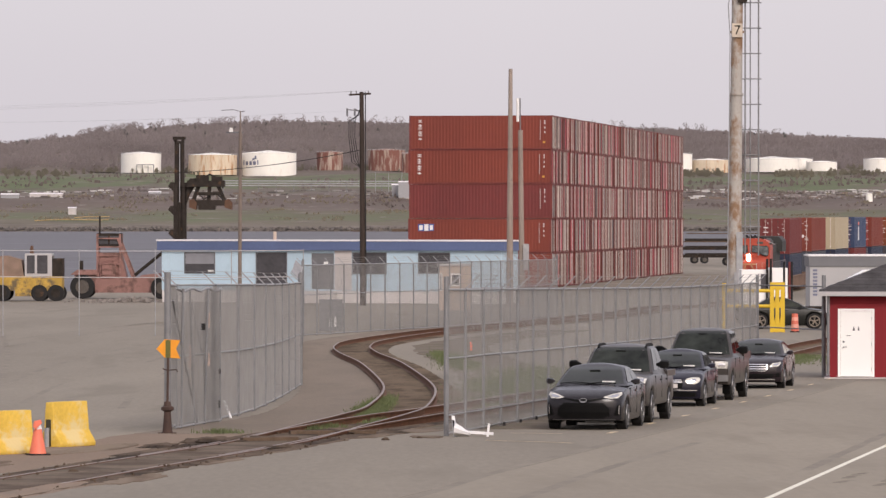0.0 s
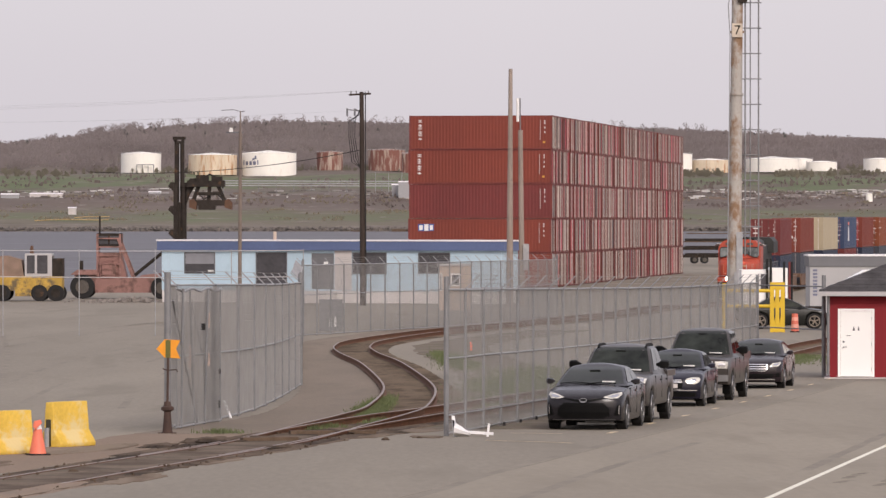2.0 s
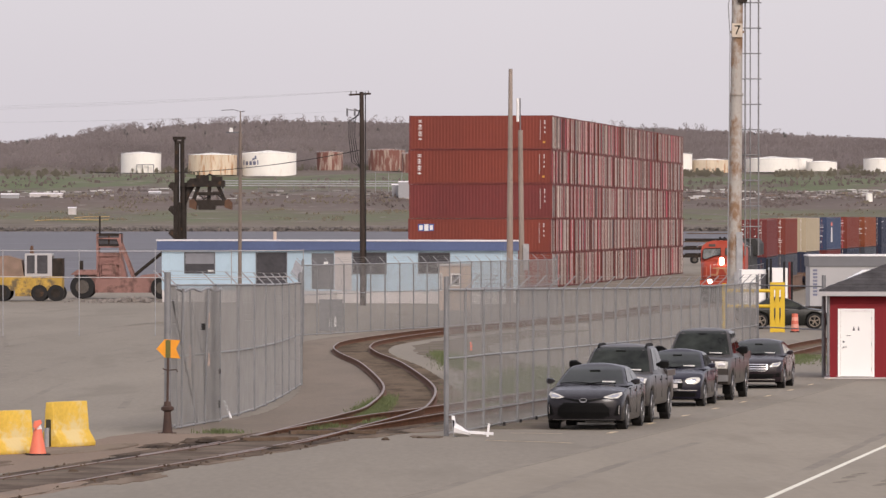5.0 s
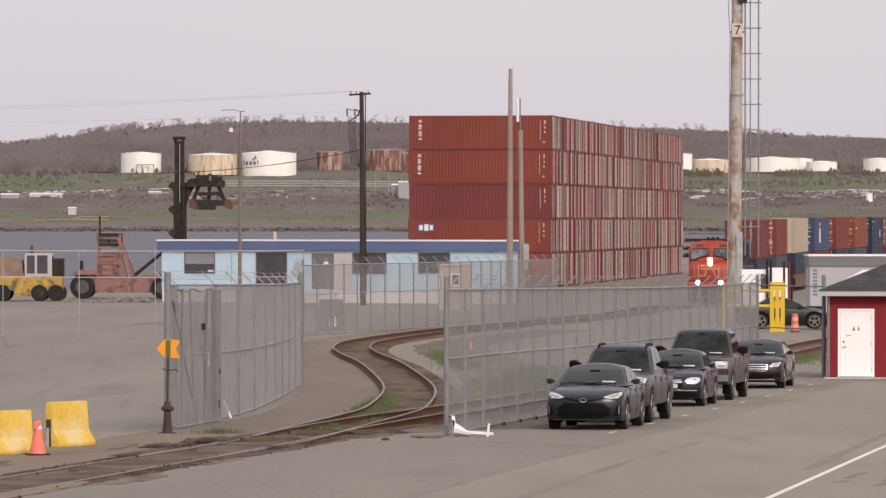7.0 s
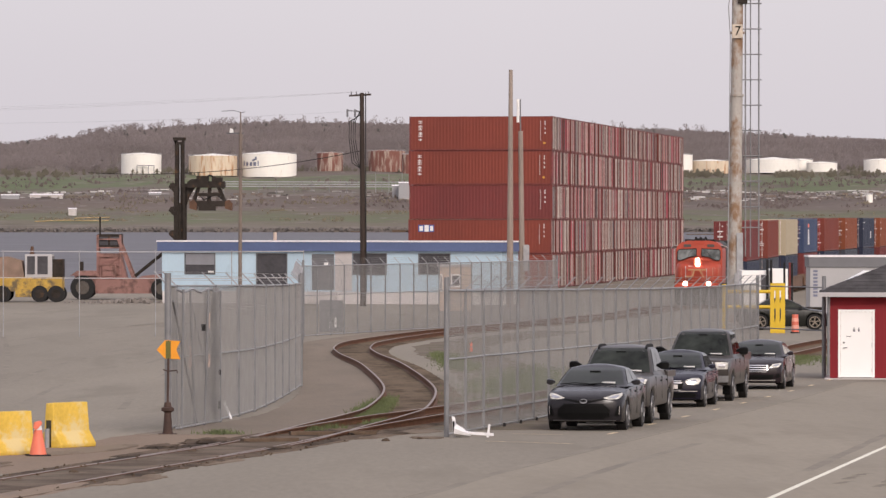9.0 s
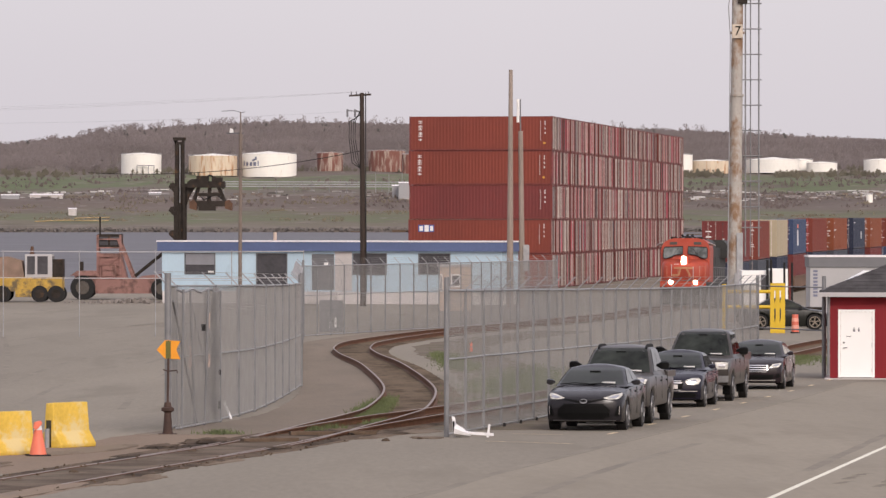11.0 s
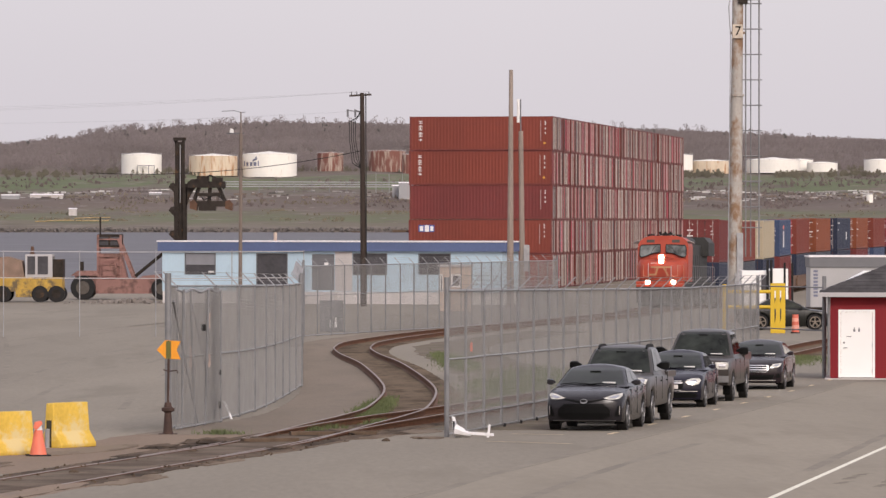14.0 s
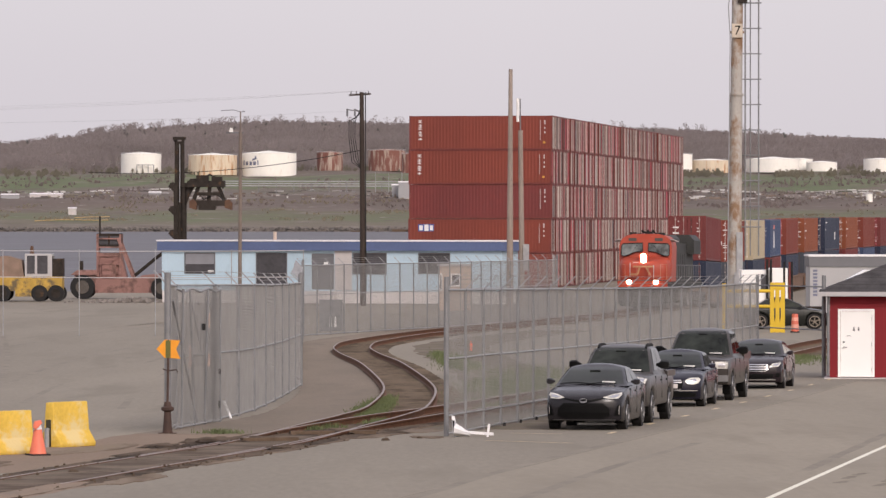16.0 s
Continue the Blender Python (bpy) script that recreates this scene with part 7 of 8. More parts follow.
def build_machines():
    g = ground_z(345)
    t = thing("container_handler", "pink-red faded reach stacker with a tall ladder frame", "reach stacker", pose(-27.1, 349, g))
    bm = B()
    box(bm, 1.9, 6.5, -1.2, 1.2, 0.45, 1.55)
    box(bm, 0.4, 2.2, -1.1, 1.1, 1.0, 1.95)
    prism(bm, [(0.1, 1.75), (2.0, 1.75), (2.0, 2.1), (0.6, 2.1)], "y", -1.3, 1.3)
    part("chassis", rounded(bm, 0.05), M_MACHINE_RED, t)
    for x in (1.0, 6.75):
        for y in (-1.3, 1.3):
            big_wheel(t, x, y, 0.88 if x < 2 else 0.8, 0.6)
    bm = B()
    box(bm, 6.4, 8.2, -1.2, 1.2, 0.7, 1.5)
    prism(bm, [(4.9, 1.5), (6.6, 1.5), (6.6, 1.85), (5.3, 1.72)], "y", -1.1, 1.1)
    part("front_frame", rounded(bm, 0.05), M_MACHINE_RED, t)
    bm = B()
    for k in range(4):
        beam(bm, (2.3, -1.3, 1.75 + 0.4 * k), (3.3, -1.3, 1.75 + 0.4 * k), 0.04, 0.05)
    for x in (2.3, 3.3):
        beam(bm, (x, -1.3, 1.4), (x, -1.3, 3.1), 0.05, 0.05)
    part("side_ladder", bm, M_MACHINE_RED, t)
    bm = B()
    box(bm, 0.7, 0.95, -0.2, 0.2, 2.1, 2.75)
    part("air_filter", rounded(bm, 0.04), M_GREASE, t)
    for x in (2.05, 3.7):
        for y in (-0.9, 0.9):
            bm = B()
            beam(bm, (x, y, 1.5), (x, y, 4.7), 0.16, 0.16)
            part("upright", bm, M_MACHINE_RED, t)
    bm = B()
    prism(bm, [(2.1, 1.4), (4.2, 1.4), (3.72, 3.35), (2.1, 3.35)], "y", -0.85, 0.85)
    part("tower_panel", rounded(bm, 0.04), M_MACHINE_RED, t)
    for k in range(5):
        bm = B()
        z = 1.9 + 0.62 * k
        beam(bm, (2.05, -0.95, z), (3.7, -0.95, z), 0.08, 0.1)
        part("rung", bm, M_MACHINE_RED, t)
    bm = B()
    beam(bm, (3.55, -0.9, 4.4), (4.9, -0.9, 0.9), 0.2, 0.22)
    beam(bm, (3.55, 0.9, 4.4), (4.9, 0.9, 0.9), 0.2, 0.22)
    beam(bm, (2.1, -0.92, 1.9), (3.6, -0.92, 3.2), 0.12, 0.14)
    part("brace", bm, M_MACHINE_RED, t)
    bm = B()
    box(bm, 2.0, 3.75, -0.8, 0.8, 3.75, 4.75)
    cabn = part("cab", rounded(bm, 0.06), M_GREASE, t)
    for x in (2.15, 2.95):
        bm = B()
        box(bm, x, x + 0.65, -0.84, -0.78, 3.95, 4.55)
        part("cab_window", bm, M_GLASS, cabn)
    bm = B()
    rod(bm, (2.15, 0.2, 4.7), (2.15, 0.2, 6.0), 0.07, seg=8)
    part("exhaust", bm, M_GREASE, t)
    bm = B()
    beam(bm, (4.7, 0, 1.7), (6.9, 0.2, 3.5), 0.22, 0.24)
    part("boom", bm, M_GREASE, t, "dark lifting boom")
    bm = B()
    box(bm, 2.4, 3.4, -1.25, -0.6, 1.5, 2.6)
    part("engine_cover", rounded(bm, 0.05), M_MACHINE_RED, t)

    t = thing("yard_truck", "dirty yellow yard machine with a white cab and black tyres", "yard machine", pose(-31.6, 338, ground_z(338)))
    bm = B()
    box(bm, -1.5, 4.85, -1.2, 1.2, 0.75, 1.75)
    box(bm, 1.6, 3.0, -1.28, 1.28, 0.35, 0.9)
    ch = part("chassis", rounded(bm, 0.07), M_MACHINE_YEL, t)
    for k in range(5):
        bm = B()
        box(bm, -0.9 + k * 1.05, -0.1 + k * 1.05, -1.23, -1.2, 1.0, 1.6)
        part("side_panel", rounded(bm, 0.01, 1), M_MACHINE_YEL, ch)
    bm = B()
    box(bm, 2.25, 4.15, -1.0, 1.0, 1.75, 3.35)
    cabn = part("cab", rounded(bm, 0.08), M_TRIM, t, "off-white cab", smooth=True)
    for x0, x1 in ((2.4, 2.95), (3.12, 3.85)):
        bm = B()
        box(bm, x0, x1, -1.03, -0.98, 1.95, 3.22)
        part("cab_window", bm, M_GLASS, cabn)
    bm = B()
    box(bm, 4.12, 4.18, -0.9, 0.9, 2.1, 3.2)
    part("windscreen", bm, M_GLASS, cabn)
    bm = B()
    box(bm, 4.15, 4.9, -0.8, 0.8, 1.75, 3.0)
    part("engine_cover", rounded(bm, 0.08), M_GREASE, t)
    bm = B()
    rod(bm, (2.7, -0.4, 3.35), (2.7, -0.4, 3.9), 0.16, 0.1, seg=10)
    part("beacon", bm, M_TWIST, cabn, "dull brown beacon")
    bm = B()
    prism(bm, [(-1.6, 1.75), (2.2, 1.75), (2.0, 2.9), (1.0, 3.2), (-0.4, 3.1), (-1.6, 2.6)], "y", -1.05, 1.05)
    part("load", rounded(bm, 0.15, 2), paint("brown dusty load", (0.24, 0.165, 0.125), 0.9, scale=1.2, vary=0.3, bump=0.4), t, "brown dusty load", smooth=True)
    for x in (0.7, 3.3, 4.45):
        for y in (-1.15, 1.15):
            big_wheel(t, x, y, 0.58, 0.5, M_GREASE)
    for x in (-0.7,):
        for y in (-1.15, 1.15):
            big_wheel(t, x, y, 0.58, 0.5, M_GREASE)

    t = thing("empty_handler", "container handler with a greasy dark lifting mast and spreader", "container handler", pose(-19.0, 346, ground_z(346)))
    bm = B()
    for x in (-0.40, 0.24):
        box(bm, x, x + 0.28, -0.3, 0.3, 0.3, 8.35)
    box(bm, -0.42, 0.54, -0.32, 0.32, 8.1, 8.4)
    part("mast", rounded(bm, 0.03, 1), M_GREASE, t)
    bm = B()
    for x in (-0.33, 0.17):
        box(bm, x, x + 0.2, -0.2, 0.2, 0.3, 11.62)
    box(bm, -0.2, 0.25, -0.12, 0.12, 0.3, 11.4)
    box(bm, -0.46, 0.46, -0.3, 0.3, 11.5, 11.72)
    prism(bm, [(-0.46, 11.55), (-0.25, 11.15), (-0.2, 11.55)], "y", -0.2, 0.2)
    part("inner_mast", rounded(bm, 0.03, 1), M_GREASE, t)
    for z in (4.6, 6.3, 8.0):
        bm = B()
        prism(bm, [(-0.78, z + 0.15), (-0.38, z - 0.25), (-0.38, z + 0.45), (-0.62, z + 0.42)], "y", -0.4, 0.4)
        part("mast_stop", bm, M_GREASE, t)
    bm = B()
    rod(bm, (0.05, -0.33, 7.0), (0.05, -0.33, 11.2), 0.035, seg=8)
    part("hoist_ram", bm, M_GALV, t)
    bm = B()
    prism(bm, [(0.45, 6.7), (0.75, 7.5), (1.1, 8.1), (1.5, 8.25), (1.5, 8.75), (0.8, 8.7), (0.45, 8.3)], "y", -0.3, 0.3)
    sp = part("spreader", bm, M_GREASE, t, "greasy container spreader")
    for x0, x1 in ((0.95, 1.45), (3.35, 2.75), (2.1, 2.2)):
        for y in (-0.4, 0.4):
            bm = B()
            beam(bm, (x0, y, 6.9), (x1, y, 8.3), 0.16, 0.24)
            part("spreader_strut", bm, M_GREASE, sp)
    for pts, r in (([(1.5, -0.6, 8.6), (2.2, -0.6, 9.0), (2.9, -0.6, 8.7), (3.2, -0.6, 8.0)], 0.06), ([(1.2, -0.6, 7.9), (1.8, -0.6, 7.2), (2.6, -0.6, 7.7), (3.3, -0.6, 7.1)], 0.05)):
        bm = B()
        chain(bm, pts, r, 6)
        part("hose", bm, M_BLACK, sp)
    for a, b, c, d in ((0.9, 3.7, 6.75, 7.15), (0.6, 3.3, 8.1, 8.55), (1.4, 2.6, 6.45, 6.75), (1.25, 2.1, 8.55, 8.95), (2.35, 3.1, 8.55, 8.85), (1.3, 3.1, 7.5, 7.72)):
        bm = B()
        box(bm, a, b, -0.7, 0.7, c, d)
        part("spreader_beam", bm, M_GREASE, sp)
    for x in (0.75, 3.3):
        bm = B()
        prism(bm, [(x, 6.62), (x + 0.5, 6.45), (x + 0.55, 6.95), (x + 0.3, 7.25), (x, 7.1)], "y", -0.75, 0.75)
        part("twistlock_end", rounded(bm, 0.04, 1), M_TWIST, sp)
    bm = B()
    box(bm, 0.2, 5.4, -1.3, 1.3, 0.6, 2.2)
    part("chassis", rounded(bm, 0.06), M_MACHINE_YEL, t)
    for x in (0.8, 4.6):
        for y in (-1.3, 1.3):
            big_wheel(t, x, y, 0.75, 0.55)

    # flat trailers parked beyond the stack
    for k, (x, y, n) in enumerate(((26.5, 598, 2), (31.5, 625, 3))):
        t = thing("flatbed_trailer", "dark flat container trailers stacked on their wheels", "trailer", pose(x, y, -1.07), "parked flat trailers")
        for i in range(n):
            bm = B()
            z = 1.0 + i * 0.95
            for yy in (-0.5, 0.5):
                box(bm, 0, 12.2, yy - 0.1, yy + 0.1, z, z + 0.35)
            for q in range(9):
                box(bm, 0.1 + q * 1.48, 0.35 + q * 1.48, -1.2, 1.2, z + 0.12, z + 0.32)
            part("trailer_frame", bm, M_GREASE, t)
        for q in (1.2, 2.5, 8.8, 10.0):
            for yy in (-1.0, 1.0):
                big_wheel(t, q, yy, 0.5, 0.3)
        bm = B()
        box(bm, 0.2, 12, -1.1, 1.1, 1.0 + n * 0.95, 1.12 + n * 0.95)
        part("deck", bm, M_TIE, t)


# ---- gate corner: bollard gate, tractor, drum, office trailer ----
def build_gate_corner():
    g = ground_z(235)
    t = thing("bollard_gate", "bright yellow steel gate post frame with two yellow rails", "gate", pose(16.0, 235, g))
    bm = B()
    for x in (0.0, 0.265, 0.53):
        box(bm, x, x + 0.19, -0.1, 0.1, 0, 2.45)
    for z, h in ((0.02, 0.45), (1.2, 0.22), (2.08, 0.36)):
        box(bm, 0.14, 0.58, -0.09, 0.09, z, z + h)
    for x in (0.19, 0.455):
        for z in (0.47, 1.42):
            prism(bm, [(x, z), (x + 0.075, z), (x + 0.075, z + 0.3)], "y", -0.08, 0.08)
    part("post_frame", rounded(bm, 0.015, 1), M_SAFETY, t)
    for z in (1.28, 2.03):
        bm = B()
        rod(bm, (-2.2, 0, z), (0.02, 0, z), 0.085, seg=10)
        part("rail", bm, M_SAFETY, t, smooth=True)
    bm = B()
    rod(bm, (-2.25, 0, 0), (-2.25, 0, 2.4), 0.1, seg=10)
    part("end_post", bm, M_SAFETY, t, smooth=True)

    t = thing("traffic_drum", "orange plastic traffic drum with pale bands", "traffic drum", pose(17.22, 235, g))
    for k in range(5):
        bm = B()
        rod(bm, (0, 0, 0.06 + 0.17 * k), (0, 0, 0.23 + 0.17 * k), 0.195 - 0.01 * k, 0.188 - 0.01 * k, seg=18)
        part("band", bm, M_BARREL if k % 2 == 0 else paint("pale drum band", (0.75, 0.35, 0.27), 0.5), t, smooth=True)
    bm = B()
    rod(bm, (0, 0, 0), (0, 0, 0.06), 0.23, seg=18)
    part("foot", bm, M_RUBBER, t)

    t = thing("terminal_tractor", "white terminal tractor with dark exhaust stacks", "truck", pose(15.6, 252, ground_z(252)))
    bm = B()
    box(bm, 0.0, 1.46, -1.1, 1.1, 1.1, 2.92)
    box(bm, 1.46, 2.4, -1.13, 1.1, 0.9, 3.02)
    part("cab", rounded(bm, 0.12), M_DOORWHITE, t, smooth=True)
    bm = B()
    box(bm, -0.2, 4.4, -0.9, 0.9, 0.55, 1.0)
    part("chassis", bm, M_GREASE, t)
    for x in (1.33, 1.52):
        bm = B()
        rod(bm, (x, -1.18, 0.8), (x, -1.18, 3.5), 0.07, seg=8)
        part("exhaust_stack", bm, M_BLACK, t)
    for x, mt in ((2.22, M_BLACK), (2.5, M_RED2), (2.62, M_BLACK)):
        bm = B()
        rod(bm, (x, -1.12, 1.0), (x, -1.12, 3.35), 0.06, seg=8)
        part("hose", bm, mt, t)
    for x in (0.3, 3.0):
        for y in (-1.0, 1.0):
            big_wheel(t, x, y, 0.5, 0.35)
    bm = B()
    box(bm, 1.0, 1.4, -1.18, -1.12, 1.9, 2.7)
    part("cab_window", bm, M_GLASS, t)

    t = thing("site_trailer", "off-white site office trailer with a grey roof band", "office trailer", pose(20.1, 263, ground_z(263)))
    bm = B()
    box(bm, 0, 11.5, 0, 3.2, 0.15, 3.05)
    wall = part("wall", bm, M_TRAILERWALL, t)
    bm = B()
    box(bm, -0.06, 11.56, -0.06, 3.26, 3.0, 3.56)
    part("roof_band", bm, M_GREYTRIM, t, "grey roof band")
    bm = B()
    box(bm, -0.1, 11.6, -0.1, 3.3, 3.56, 3.66)
    part("roof", bm, M_ROOFWHITE, t)
    for k in range(8):
        bm = B()
        z = 2.85 - k * 0.19
        box(bm, 0.16, 0.40, -0.012, 0.0, z - 0.12, z)
        part("letter_bar", bm, M_LOGO, wall, "grey-blue lettering bar")
    bm = B()
    box(bm, 0, 11.5, 0.02, 3.18, -0.02, 0.15)
    part("skirting", bm, M_GREYTRIM, t)
    for x in (3.0, 6.5):
        bm = B()
        box(bm, x, x + 1.2, -0.02, 0.02, 1.4, 2.4)
        part("window", bm, M_GLASS, wall)

    t = thing("white_van", "white van standing before the site trailer", "van", pose(20.4, 249.5, ground_z(249.5)))
    bm = B()
    prism(bm, [(0.0, 0.4), (5.6, 0.4), (5.6, 2.92), (1.6, 2.92), (0.6, 2.4), (0.0, 1.75)], "y", 0, 1.95)
    part("body", rounded(bm, 0.08), M_DOORWHITE, t, smooth=True)
    for x in (0.9, 4.0):
        for y in (0.1, 1.85):
            big_wheel(t, x, y, 0.36, 0.24)
    bm = B()
    prism(bm, [(0.72, 1.9), (1.9, 1.9), (1.9, 2.5), (1.0, 2.5)], "y", -0.01, 0.0)
    part("side_window", bm, M_GLASS, t)

    # walk-through gap between fence end and hut
    t = thing("gate_frame", "grey steel gate frame beside the red hut", "gate", kind="structure")
    za, zb = ground_z(168), ground_z(163)
    bm = B()
    rod(bm, (12.86, 162.2, zb), (12.86, 162.2, zb + 3.45), 0.07, seg=10)
    part("post", bm, M_GALV_DARK, t, smooth=True)
    for z in (3.06, 1.6):
        bm = B()
        rod(bm, (10.95, 168.2, za + z), (12.86, 162.2, zb + z), 0.022, seg=6)
        part("rail", bm, M_GALV_DARK, t)


# ---- foreground things ----
def barrier(label):
    t = thing("jersey_barrier", label, "concrete barrier", None, "yellow concrete barriers")
    bm = B()
    prof = [(-0.30, 0), (0.30, 0), (0.30, 0.09), (0.13, 0.36), (0.085, 0.97), (-0.085, 0.97), (-0.13, 0.36), (-0.30, 0.09)]
    prism(bm, prof, "y", 0, 1.15)
    bmesh.ops.subdivide_edges(bm, edges=[e for e in bm.edges if e.calc_length() > 1.1], cuts=7)
    rounded(bm, 0.02, 2, 0.4)
    for v in bm.verts:
        v.co += 0.008 * noise.noise_vector(v.co * 5)
    part("block", bm, M_YELLOW, t, smooth=True)
    bm = B()
    box(bm, -0.06, 0.06, -0.012, 0.006, 0.02, 0.60)
    part("slot", bm, paint("dark slot", (0.06, 0.05, 0.03), 0.9), t, "dark joint slot")
    bm = B()
    rod(bm, (0.0, -0.06, 0.0), (0.0, -0.06, 0.42), 0.05, seg=10)
    part("pin", bm, M_GALV, t, "pale joint pin")
    return t


def build_foreground():
    b = barrier("chipped yellow concrete road barrier with a joint slot")
    b.matrix_basis = pose(-7.90, 96.2, ground_z(96.5), 0, 0, -34) @ Matrix.Diagonal((1, 1, 0.93, 1))
    copy_thing(b, pose(-8.72, 91.9, ground_z(92), 0, 0, -38) @ Matrix.Diagonal((1, 1, 0.92, 1)))
    t = thing("traffic_cone", "faded orange traffic cone on a dark foot", "traffic cone", pose(-7.73, 91.6, ground_z(91.6), 0, 0, 20))
    bm = B()
    rod(bm, (0, 0, 0.03), (0.0, 0, 0.66), 0.165, 0.045, seg=20)
    part("cone", bm, M_CONE, t, smooth=True)
    bm = B()
    rod(bm, (0.0, 0, 0.50), (0.0, 0, 0.585), 0.078, 0.062, seg=20)
    part("collar", bm, M_CLOTH, t, "pale reflective collar")
    bm = B()
    box(bm, -0.2, 0.2, -0.2, 0.2, 0, 0.035)
    part("foot", rounded(bm, 0.01, 1), M_RUBBER, t)
    bm = B()
    prism(bm, [(-0.07, 0.5), (0.05, 0.62), (0.03, 0.68), (-0.09, 0.66), (-0.12, 0.55)], "y", -0.12, -0.06)
    part("flag", bm, M_CONE, t)

    t = thing("switch_stand", "rusty railway switch stand with an orange arrow target", "switch stand", pose(-6.02, 104.9, ground_z(104.9)))
    bm = B()
    rings = []
    for z, r in ((0, 0.115), (0.05, 0.115), (0.06, 0.105), (0.48, 0.075), (0.52, 0.14), (0.58, 0.14), (0.60, 0.09), (0.70, 0.07)):
        rings.append([(r * math.cos(a), r * math.sin(a), z) for a in np.linspace(0, 2 * math.pi, 15)[:-1]])
    loft(bm, rings)
    part("stand", bm, M_SWITCH, t, smooth=True)
    bm = B()
    box(bm, -0.2, 0.2, -0.14, 0.14, -0.03, 0.025)
    part("base_plate", bm, M_SWITCH, t)
    bm = B()
    rod(bm, (0, 0, 0.65), (0.02, 0, 2.05), 0.028, seg=8)
    part("mast", bm, M_SWITCH, t)
    bm = B()
    chain(bm, [(-0.10, -0.02, 1.42), (0.0, -0.02, 1.38), (0.20, -0.02, 1.40), (0.22, -0.02, 1.34)], 0.014, 6)
    part("target_stay", bm, M_SWITCH, t)
    bm = B()
    prism(bm, [(-0.24, 1.85), (-0.06, 2.06), (0.28, 2.04), (0.19, 1.85), (0.28, 1.64), (-0.06, 1.66)], "y", -0.02, 0.0)
    tg = part("target", bm, M_TARGET, t, "orange arrow target")
    bm = B()
    box(bm, -0.04, 0.07, -0.03, -0.02, 1.66, 2.04)
    part("target_band", bm, paint("dark olive band", (0.12, 0.11, 0.02), 0.6), tg)

    # scrap white sign lying against the fence post
    t = thing("broken_sign", "broken white plastic sign and rag dumped at the fence post", "scrap", pose(0.42, 102.9, ground_z(102.9)))
    bm = B()
    beam(bm, (0.05, 0, 0.10), (0.66, -0.05, 0.06), 0.05, 0.06)
    beam(bm, (0.53, -0.05, 0.0), (0.57, -0.05, 0.28), 0.05, 0.05)
    part("frame", bm, M_CLOTH, t)
    bm = B()
    loft(bm, [[(-0.18 + 0.28 * f + 0.06 * noise.noise((f * 5, k, 0)), -0.1 + 0.16 * math.sin(k), 0.02 + (0.16 - 0.1 * f) * (1 + math.cos(k))) for k in np.linspace(0, 5.6, 9)] for f in (0, 0.3, 0.6, 0.9, 1.2)])
    part("rag", bm, M_CLOTH, t, smooth=True)
    bm = B()
    prism(bm, [(-0.2, 0.0), (-0.09, 0.0), (-0.17, 0.44), (-0.24, 0.46)], "y", -0.06, -0.02)
    part("panel", bm, M_CLOTH, t)
    bm = B()
    prism(bm, [(-0.20, 0.08), (-0.12, 0.08), (-0.17, 0.34), (-0.22, 0.36)], "y", -0.075, -0.065)
    part("panel_mark", bm, M_TRIMBLACK, t)

    bm = B()
    rod(bm, (-5.35, 117.2, ground_z(117.2) + 0.42), (-5.16, 117.0, ground_z(117) - 0.02), 0.035, seg=8)
    tagged(part("marker_stake", bm, M_CLOTH), "white plastic marker stake leaning by the fence", "stake")
    bm = B()
    prism(bm, [(-0.05, 0.0), (0.05, 0.0), (0.05, 0.34), (0.0, 0.42), (-0.05, 0.34)], "y", -0.03, 0.03)
    ob = part("marker_post", bm, M_CONE)
    ob.location = (1.16, 199, ground_z(199))
    tagged(ob, "small orange marker post standing in the gravel", "marker")
    rng = random.Random(31)
    bm = B()
    for _ in range(170):
        x, y, s = rng.gauss(-22.2, 1.3), rng.gauss(333, 1.6), rng.uniform(0.05, 0.15)
        m = Matrix.Translation((x, y, ground_z(y) + s * 0.4 + 0.25 * math.exp(-((x + 21.6) / 1.0) ** 2) * rng.random())) @ Euler((rng.random() * 3, rng.random() * 3, rng.random() * 3)).to_matrix().to_4x4()
        box(bm, -s, s, -s * 0.8, s * 0.8, -s * 0.6, s * 0.6, m)
    tagged(part("rubble_heap", bm, paint("grey rubble", (0.21, 0.185, 0.165), 0.95, scale=1, vary=0.35)), "low heap of grey rubble before the office", "rubble", kind="stuff")
    for n, (x, y, s) in enumerate(((-1.9, 107.2, 0.12), (-1.2, 100.4, 0.09), (-4.9, 93.6, 0.08), (-0.5, 101.8, 0.06), (-2.6, 102.7, 0.10), (-6.4, 83.2, 0.09))):
        bm = B()
        bmesh.ops.create_icosphere(bm, subdivisions=2, radius=s)
        for v in bm.verts:
            v.co *= 1 + 0.35 * noise.noise(v.co * 9 + Vector((n * 7, 0, 0)))
            v.co.z *= 0.6
        ob = part("stone", bm, M_MUD, None, smooth=True)
        ob.location = (x, y, ground_z(y) + s * 0.2)
        tagged(ob, "dark loose stone beside the rails", "stone", "loose stones")
    # trodden mud banked against the rails
    for n, (x, y, rx, ry, h) in enumerate(((-4.75, 99.4, 0.62, 1.3, 0.07), (-3.95, 100.9, 0.4, 0.9, 0.06), (-5.7, 96.4, 0.35, 1.1, 0.04), (-2.1, 104.9, 0.3, 1.0, 0.09), (-3.3, 95.4, 0.25, 0.9, 0.05))):
        bm = B()
        bmesh.ops.create_icosphere(bm, subdivisions=4, radius=1.0)
        for v in bm.verts:
            v.co *= 1 + 0.5 * noise.noise(v.co * 2.3 + Vector((n * 5, 0, 0))) + 0.3 * noise.noise(v.co * 6)
            v.co = Vector((v.co.x * rx, v.co.y * ry, v.co.z * h))
